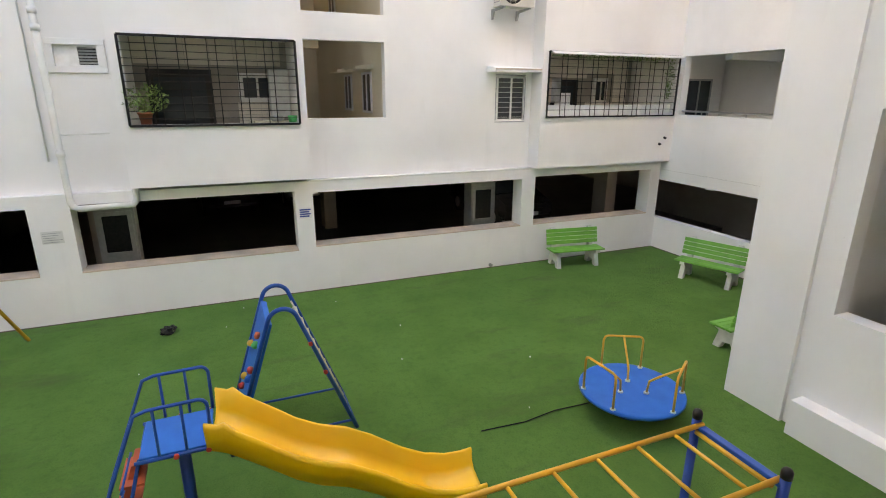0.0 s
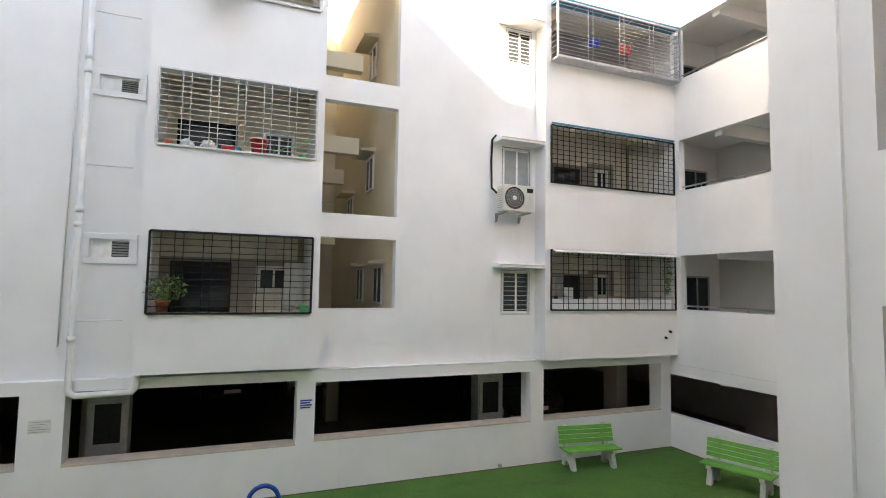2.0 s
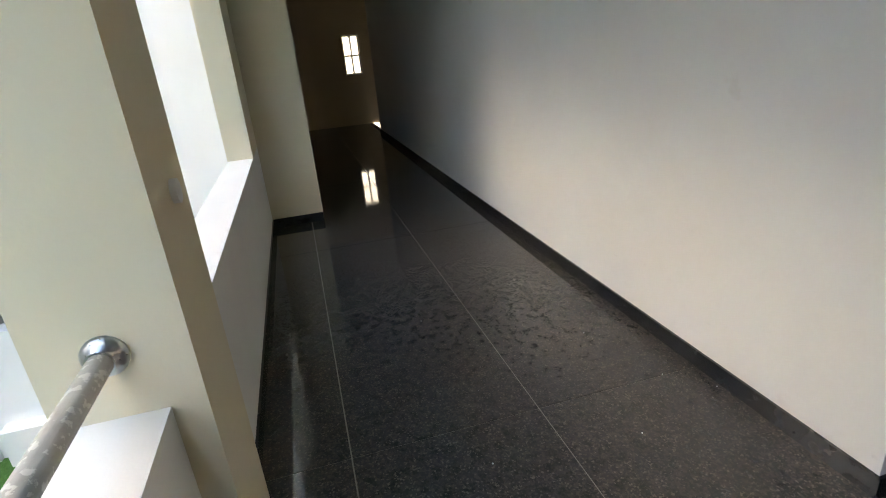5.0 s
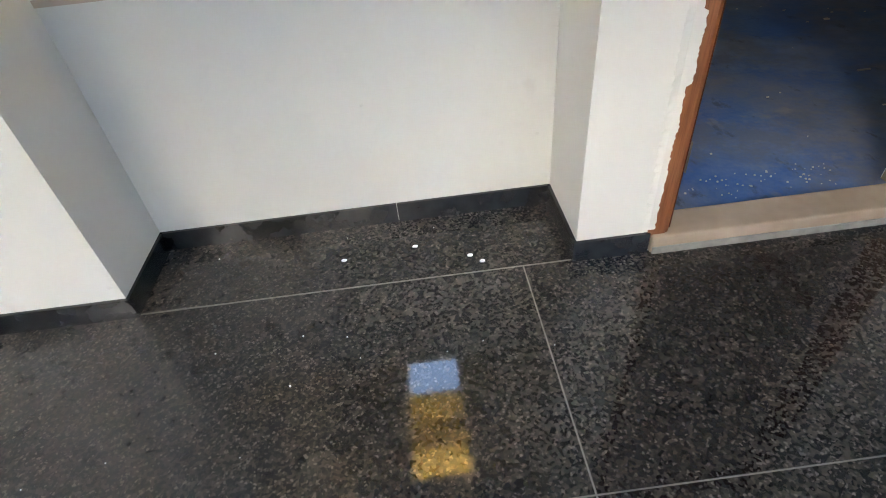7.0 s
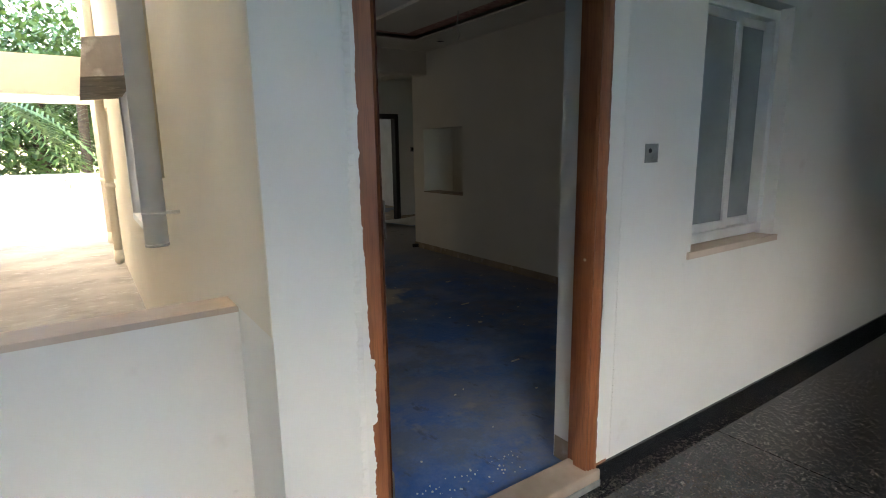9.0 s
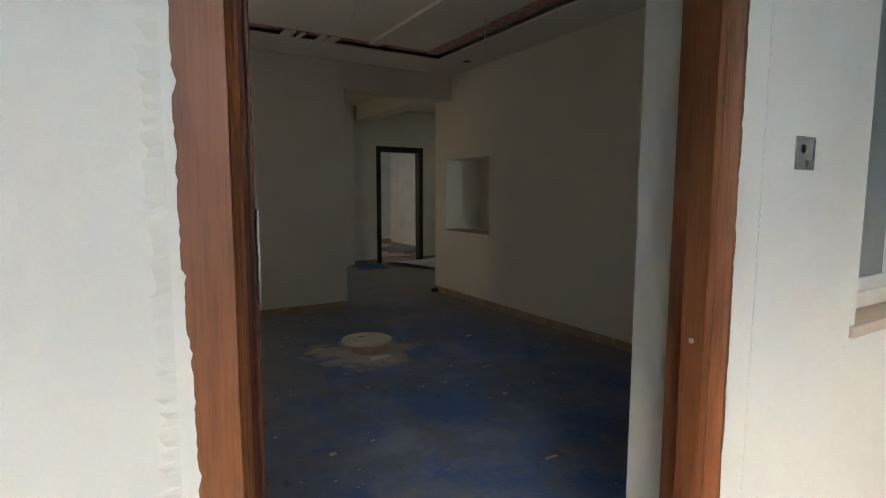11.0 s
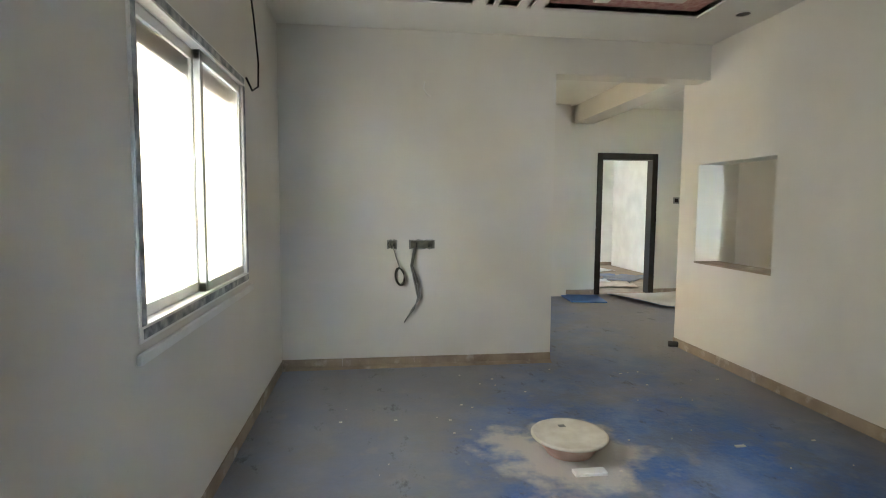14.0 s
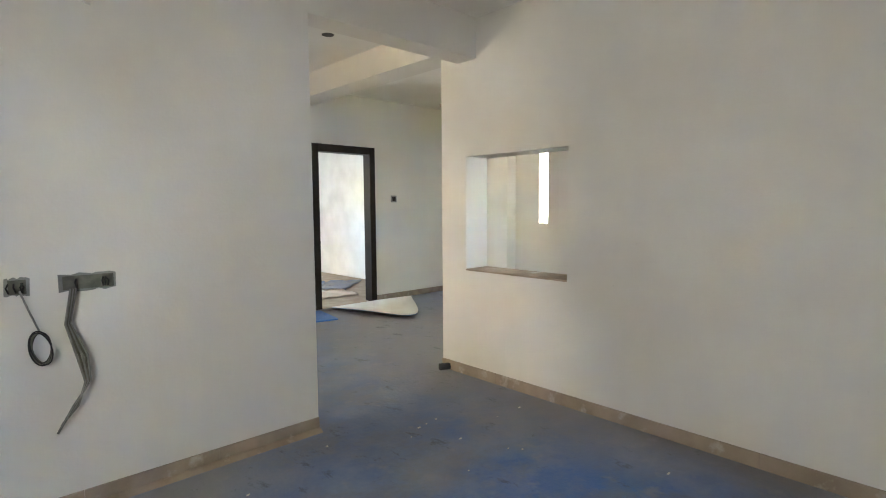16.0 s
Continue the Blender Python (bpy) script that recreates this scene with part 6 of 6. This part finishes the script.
part("collar", tubem([(0, 0, 0), (0, 0, 0.012)], 0.0505, 20), GREY, ap)
part("clamp", tubem([(0, 0, 0.145), (0, 0, 0.155)], 0.052, 20), PIPE, ap)
part("bracket", tubem([(0, 0, 0.15), (-0.108, 0, 0.15)], 0.008, 8), PIPE, ap)
part("conduit", tubem([(-0.06, -0.16, 0.3), (-0.06, -0.16, 9)], 0.018, 8), CREAM, ap)
for k, (x, y) in enumerate(((-0.92, -8.4), (0.64, -8.9), (0.64, -9.6), (-0.92, -10.4))):
    p = thing("drain_pipe", x, y, 0.0, "cream drain pipe on an outer wall", "pipe", group="terrace pipes")
    part("pipe", tubem([(0, 0, 0.12), (0, 0, 11)], 0.05, 12), PALE, p)
    part("shoe", tubem([(0, 0, 0.2), (0, 0, 0.1), (0, -0.05, 0.05)], 0.058, 12), PALE, p)
    for z in (1.0, 2.4):
        part("collar", tubem([(0, 0, z), (0, 0, z + 0.07)], 0.06, 12), PALE, p)
hp = thing("ground_pipe", 0.6, -6.2, 0.08, "cream pipe with a brown socket along a wall foot", "pipe")
part("pipe", tubem([(0, 2.6, 0), (0, -1.9, 0)], 0.06, 12), PALE, hp)
part("socket", tubem([(0, -1.9, 0), (0, -2.1, 0)], 0.075, 12), TERR, hp)


def room_window():
    """Sliding window in the shaft wall, with tape on its frames; it stands across y."""
    y0, y1, z0, z1, x = -5.69, -4.22, 0.87, 2.06, -1.05
    d = thing("sliding_window", x, y0, z0, "white sliding window with taped frames and hazy panes", "window")
    L, h, f = y1 - y0, z1 - z0, 0.055
    for q in ((0, L, 0, f), (0, L, h - f, h), (0, f, f, h - f), (L - f, L, f, h - f)):
        part("frame_bar", boxm(-0.012, 0.09, q[0], q[1], q[2], q[3], bev=0.003), PVC, d)
    for q in ((0.02, L - 0.02, 0.012, f - 0.01), (0.02, L - 0.02, h - f + 0.01, h - 0.012), (0.012, f - 0.012, f, h - f), (L - f + 0.012, L - 0.012, f, h - f)):
        part("tape_strip", boxm(-0.0145, -0.012, q[0], q[1], q[2], q[3]), TAPE, d, "grey protective tape")
    n = L / 2
    for k, a in enumerate((f * 0.6, n - 0.02)):
        xo = 0.005 + 0.035 * k
        e = a + n - f * 0.4
        for q in ((a, e, f, f + 0.045), (a, e, h - f - 0.045, h - f), (a, a + 0.04, f, h - f), (e - 0.04, e, f, h - f)):
            part("sash_bar", boxm(xo, xo + 0.03, q[0], q[1], q[2], q[3], bev=0.003), PVC, d)
        p = part("pane", boxm(xo + 0.013, xo + 0.017, a + 0.036, e - 0.036, f + 0.042, h - f - 0.042), FROST, d)
        p.visible_shadow = False
    part("sill", boxm(-0.03, -0.012, -0.04, L + 0.04, -0.06, -0.025, bev=0.004), PIPE, d, "dusty sill edge")
    part("reveal_trim", boxm(-0.006, 0.0, -0.06, 0.0, -0.05, h + 0.05), PUTTY, d)
    part("outside_shade", prism([(0.066, h - 0.17), (0.36, h - 0.2), (0.33, h + 0.02), (0.066, h + 0.06)], "y", -0.1, L + 0.02), WEATHER, d, "weather-stained concrete sunshade")
    return d


room_window()
ow = slide_window(0, 1.1, 0, 1.15, 0, "weathered sliding window in a cream outer wall", "terrace windows", tape=True)
ow.location, ow.rotation_euler = (0.695, -3.85, 0.95), (0, 0, radians(-90))
part("ledge", boxm(-0.08, 1.18, -0.1, 0.02, -0.08, -0.01, bev=0.006), WEATHER, ow, "flaking concrete ledge")

# ---- things: living room ----
bowl = thing("mortar_bowl", -2.875, -5.15, ZF, "shallow dusty white mortar pan with pink stained sides", "bowl")
part("pan", lathe([(0.11, 0), (0.13, 0.0), (0.155, 0.035), (0.19, 0.075), (0.212, 0.092), (0.216, 0.095), (0.21, 0.098), (0.19, 0.09), (0.1, 0.075), (0.01, 0.07)], 40), BOWLP, bowl)
part("mortar_fill", lathe([(0.01, 0.07), (0.17, 0.08), (0.205, 0.094), (0.2175, 0.0905), (0.221, 0.098), (0.214, 0.105), (0.2, 0.101), (0.18, 0.094), (0.1, 0.092), (0.01, 0.091)], 40), BOWLW, bowl, "dried white mortar lining")
part("label", boxm(-0.02, 0.02, -0.14, -0.11, 0.093, 0.0955), CEMENT, bowl)
bowl.scale = (0.96, 0.96, 1.0)
tl = thing("tile_piece", -2.89, -4.9, ZF, "small white offcut tile on the floor", "tile")
part("tile", boxm(-0.085, 0.085, -0.03, 0.03, 0.0, 0.016, bev=0.002), PAPER, tl)
for nm, x, w in (("a", -1.954, 0.042), ("b", -2.206, 0.108)):
    e = thing("socket_box", x, -6.82, 1.006, "bare cement-edged socket box in a white wall", "socket box", group="socket boxes")
    rm = random.Random(nm)
    edge = [(w * (2 * k / 9 - 1), 0.038) for k in range(10)] + [(w * (1 - 2 * k / 9), -0.038) for k in range(10)]
    part("mortar_patch", prism([(a + rm.uniform(-0.004, 0.004), b_ + rm.uniform(-0.005, 0.005)) for a, b_ in edge], "y", 0.0, 0.005), CEMENT, e, "rough grey mortar round a box")
    part("rim", wall_bm("y", 0.005, 0.009, -w + 0.012, w - 0.012, -0.03, 0.03, [(-w + 0.016, w - 0.016, -0.026, 0.026)]), WIREG, e)
    part("back", boxm(-w + 0.016, w - 0.016, 0.005, 0.0065, -0.026, 0.026), WIREG, e)
    for k in range(4):
        a = rm.uniform(-w * 0.7, w * 0.7)
        part("wire_stub", tubem([(a, 0.006, 0.015), (a + rm.uniform(-0.012, 0.012), 0.018, 0.0), (a + rm.uniform(-0.01, 0.01), 0.012, -0.024)], 0.0035, 5), RUBBER, e)
wl = thing("hanging_wire", -2.12, -6.81, 0.98, "grey cable bundle hanging from a socket box", "cable")
for k in range(5):
    o_ = 0.005 * (k - 1)
    part("strand", tubem([(-0.03 + o_, 0.01, 0.0), (0.0 + o_, 0.02 + o_, -0.15), (-0.05 + o_ * 2, 0.03, -0.3), (-0.06 + o_, 0.03, -0.42), (-0.0 - o_, 0.03, -0.52), (0.06 - o_, 0.02, -0.63 + 0.01 * k)], 0.005, 6), WIREG if k % 2 else CEMENT, wl)
wc = thing("coiled_wire", -1.99, -6.80, 0.99, "coil of thin black wire below a socket box", "cable")
part("lead", tubem([(0.03, 0.0, 0.0), (0.0, 0.01, -0.1), (-0.03, 0.01, -0.19)], 0.004, 5), CEMENT, wc)
for k in range(5):
    part("coil", tubem(arc((-0.03 + 0.003 * (k % 3), 0.008 + 0.005 * k, -0.25), 0.066 + 0.005 * (k % 3), 0, 345, 20, (0.5, 0, 0), (0.05 * k, 0, 1)), 0.003, 5, True), WIREG if k % 2 else RUBBER, wc)
lp = thing("light_point", -2.22, -6.81, 2.28, "bare wire stub of a wall light point", "wire")
part("wire", tubem([(0, 0, 0.06), (0.01, 0.02, 0.0), (-0.02, 0.02, -0.05), (-0.05, 0.02, -0.06)], 0.006, 6), PIPE, lp)
sm = thing("sheet_seam", -2.385, -4.2, ZF, "raised overlap edge of two floor sheets", "sheet seam")
part("edge", tubem([(0.0, 0.55, 0.0), (-0.004, 0.2, 0.001), (0.003, -0.2, 0.0), (-0.006, -0.5, 0.001)], 0.003, 6), SHEET, sm)
wt = thing("window_wire", -1.07, -5.85, 2.0, "loose black wire curling above a window", "wire")
part("wire", tubem([(0, 0.06, 0.7), (-0.02, 0.02, 0.45), (-0.03, -0.04, 0.2), (-0.03, -0.02, 0.05), (-0.02, 0.1, 0.0), (-0.01, 0.2, 0.05)], 0.006, 6), BLACK, wt)
for k, (x, y) in enumerate(((-1.35, -6.2), (-4.5, -6.1), (-4.5, -3.4), (-1.35, -3.4))):
    c = thing("downlight_hole", x, y, 2.748, "round downlight cutout drawn as a black disc on a false ceiling", "downlight", group="downlight holes")
    # A black disc stands in for the shade inside the hole.
    part("cutout", tubem([(0, 0, 0), (0, 0, 0.0015)], 0.05, 20), BLACK, c)
    part("rim", tubem(arc((0, 0, -0.001), 0.052, 0, 345, 23, (1, 0, 0), (0, 1, 0)), 0.004, 6, True), CEIL, c)
for x, y in ((-2.6, -4.6), (-3.9, -4.9)):
    c = thing("ceiling_wire", x, y, 2.45, "loose wire hanging from a ceiling cutout", "wire", group="ceiling wires")
    part("wire", tubem([(0, 0, 0.33), (0.02, 0.01, 0.2), (0.0, 0.02, 0.08), (0.04, 0.0, 0.0)], 0.005, 6), PIPE, c)
rnd = random.Random(21)
db = bmesh.new()
for k in range(110):
    x, y = rnd.uniform(-4.6, -1.2), rnd.uniform(-6.6, -2.2)
    s = rnd.uniform(0.002, 0.008)
    box(db, x, x + s * rnd.uniform(1, 3), y, y + s, ZF, ZF + 0.005)
for k in range(60):
    x, y = rnd.uniform(-2.2, -1.5), rnd.gauss(-2.12, 0.05)
    s = rnd.uniform(0.0015, 0.006)
    bmesh.ops.create_icosphere(db, subdivisions=1, radius=s, matrix=Matrix.Translation((x, y, ZF + s * 0.3)))
for x, y, w, h in ((-3.0, -3.0, 0.07, 0.012), (-3.55, -4.3, 0.09, 0.012), (-3.9, -5.1, 0.06, 0.02), (-2.05, -3.6, 0.035, 0.02), (-3.3, -3.8, 0.03, 0.025)):
    box(db, x, x + w, y, y + h, ZF, ZF + 0.006)
tagged(link("floor_debris", db, BOWLW), "plaster flecks and scraps on a blue sheet", "debris", kind="stuff")
vv = thing("floor_pipe_stub", -4.66, -7.16, ZF, "dark rubber stub at a wall corner", "pipe stub")
part("stub", tubem([(0, 0, 0.03), (-0.08, 0.04, 0.03)], 0.028, 10), RUBBER, vv)

# ---- things: hall and bedroom ----
hd = thing("bedroom_door_frame", -5.715, -10.2, 0.05, "dark brown wooden bedroom door frame", "door frame")
for s in (-1, 1):
    part("jamb", boxm(min(s * 0.495, s * 0.405), max(s * 0.495, s * 0.405), -0.15, 0.015, -0.08, 2.12, bev=0.006), DARKWOOD, hd)
part("head", boxm(-0.405, 0.405, -0.15, 0.015, 2.02, 2.12, bev=0.006), DARKWOOD, hd)
hs = thing("hall_switch", -6.54, -10.195, 1.45, "small dark switch box on a hall wall", "switch")
part("plate", boxm(-0.05, 0.05, 0.0, 0.01, -0.05, 0.05), CEMENT, hs)
part("rocker", boxm(-0.03, 0.03, 0.01, 0.015, -0.03, 0.03), BLACK, hs)


def curled_sheet():
    """Loose end of the floor sheet, lifted and folded back in the hall."""
    c = thing("curled_floor_sheet", -5.58, -9.6, ZF, "curled blue floor sheet showing its white back", "floor sheet")
    for nm, m_, off in (("white_back", SHEETW, 0.008), ("blue_face", NEWSHEET, 0.0)):
        b = bmesh.new()
        N, M_ = 24, 12
        vs = []
        for i in range(N + 1):
            u = i / N
            row = []
            for j in range(M_ + 1):
                v = j / M_
                x = 0.16 - 0.8 * u
                front = 0.12 + 0.6 * math.sin(math.pi * min(1, u * 0.9 + 0.05)) ** 1.3
                y = -0.55 + (front + 0.55) * v
                z = 0.012 + 0.17 * max(0, u - 0.55) ** 1.2 * 2.2 * v + 0.09 * max(0, 0.35 - u) * 2 * v + 0.03 * v * math.sin(3 * u)
                row.append(b.verts.new((x, y, z + off)))
            vs.append(row)
        for i in range(N):
            for j in range(M_):
                b.faces.new((vs[i][j], vs[i + 1][j], vs[i + 1][j + 1], vs[i][j + 1]))
        part(nm, b, m_, c, smooth=True)


curled_sheet()
bl = thing("flat_floor_sheet", -4.9, -9.75, ZF, "bright blue plastic sheet lying by a door", "floor sheet")
part("sheet", prism([(-0.3, -0.3), (0.25, -0.38), (0.3, 0.2), (-0.2, 0.3)], "z", 0.004, 0.02), NEWSHEET, bl)
for k, (x, y, rz, m_) in enumerate(((-5.6, -11.6, 8, SHEETW), (-6.1, -12.4, -20, SHEET), (-5.2, -12.8, 30, SHEETW), (-6.4, -13.2, 10, PAPER), (-5.8, -11.1, -6, BEIGE), (-6.6, -11.9, 40, SHEET))):
    c = thing("packing_sheet", x, y, ZF, "crumpled packing sheet on a bedroom floor", "sheet", rz, "packing sheets")
    b = bmesh.new()
    vs = [[b.verts.new((-0.5 + i * 0.1, -0.3 + j * 0.1, 0.01 + 0.05 * abs(noise.noise(Vector((i * 0.5, j * 0.5, k * 3.1)))))) for i in range(11)] for j in range(7)]
    for j in range(6):
        for i in range(10):
            b.faces.new((vs[j][i], vs[j][i + 1], vs[j + 1][i + 1], vs[j + 1][i]))
    o = part("sheet", b, m_, c, smooth=True)
    o.modifiers.new("thick", "SOLIDIFY").thickness = 0.005
cu = thing("door_curtain", -6.15, -13.9, ZF, "white curtain edge at a bedroom window", "curtain")
cg = prism([(0, 0), (0.06, 0.04), (0.12, 0), (0.18, 0.04), (0.24, 0), (0.24, 0.01), (0.18, 0.05), (0.12, 0.01), (0.06, 0.05), (0, 0.01)], "z", 0.0, 2.4)
part("curtain", cg, SHEETW, cu)
tr = thing("ceiling_track", -6.6, -9.0, 2.6, "brown wooden batten fixed below a hall ceiling", "batten")
part("batten", boxm(-0.7, 0.2, -0.02, 0.02, 0.0, 0.04), BSKIRT, tr)
part("hanger", tubem([(-0.2, 0, 0.04), (-0.2, 0, 0.26)], 0.008, 6), STEEL, tr)
part("wire", tubem([(-0.1, 0, 0.0), (-0.08, 0, -0.15), (-0.12, 0, -0.28)], 0.006, 6), PIPE, tr)
for x, y in ((-4.3, -8.2), (-4.1, -9.2)):
    c = thing("downlight_hole", x, y, 2.856, "round downlight cutout drawn as a black disc on a hall ceiling", "downlight", group="hall downlight holes")
    # Again a solid black disc for the hole's inner shade.
    part("cutout", tubem([(0, 0, 0), (0, 0, 0.003)], 0.055, 20), BLACK, c)


# ---- trees beyond the terrace ----
def palm(x, y, h, seed):
    t = thing("palm_tree", x, y, TZ, "coconut palm with drooping feathery fronds", "tree", group="palms")
    part("trunk", tubem([(0, 0, 0), (0.1, 0, h * 0.5), (0.0, 0.1, h)], 0.14, 10), BARK, t)
    rr = random.Random(seed)
    for k in range(16):
        b = bmesh.new()
        a, lift = k * 2.4 + rr.random(), rr.uniform(-0.2, 0.9)
        dr_ = Vector((math.cos(a), math.sin(a), 0))
        side = Vector((-math.sin(a), math.cos(a), 0))
        for i in range(26):
            f = i / 25
            p = dr_ * (2.6 * f) + Vector((0, 0, h + lift * 2.0 * f - 2.4 * f * f))
            for s in (-1, 1):
                ln = 0.55 * (1 - abs(f - 0.4))
                tip = p + side * s * ln + dr_ * 0.3 - Vector((0, 0, 0.28 * ln + 0.1))
                b.faces.new([b.verts.new(q) for q in (p, p + dr_ * 0.07, tip)])
        part("frond", b, PALM, t)


palm(1.15, -17.2, 5.35, 1)
palm(-0.9, -19.0, 5.9, 2)
for k, (x, y, h, r) in enumerate(((0.2, -22, 8.0, 2.4), (-3.4, -21, 9.0, 2.5), (3.8, -23, 8.6, 2.6), (-7, -24, 11.0, 3.0), (1.9, -24.5, 9.5, 2.9), (-1.8, -25, 10.5, 3.1), (-5.2, -20.0, 9.5, 2.6))):
    t = thing("garden_tree", x, y, TZ, "dense leafy green tree beyond a terrace", "tree", group="garden trees")
    part("trunk", tubem([(0, 0, 0), (0.1, 0.05, h * 0.4), (0, 0, h * 0.75)], 0.14, 10), BARK, t)
    for a in range(5):
        q = Vector((math.cos(a * 1.3), math.sin(a * 1.3), 0.6)) * r * 0.6
        part("limb", tubem([(0, 0, h * 0.45), tuple(Vector((0, 0, h * 0.5)) + q * 0.5), tuple(Vector((0, 0, h * 0.55)) + q)], 0.05, 6), BARK, t)
    cr_ = leaf_cloud(5200, r, r, h * 0.45, 0.32, 30 + k)
    part("crown", cr_, FOLDARK, t).location = (0, 0, h * 0.62)
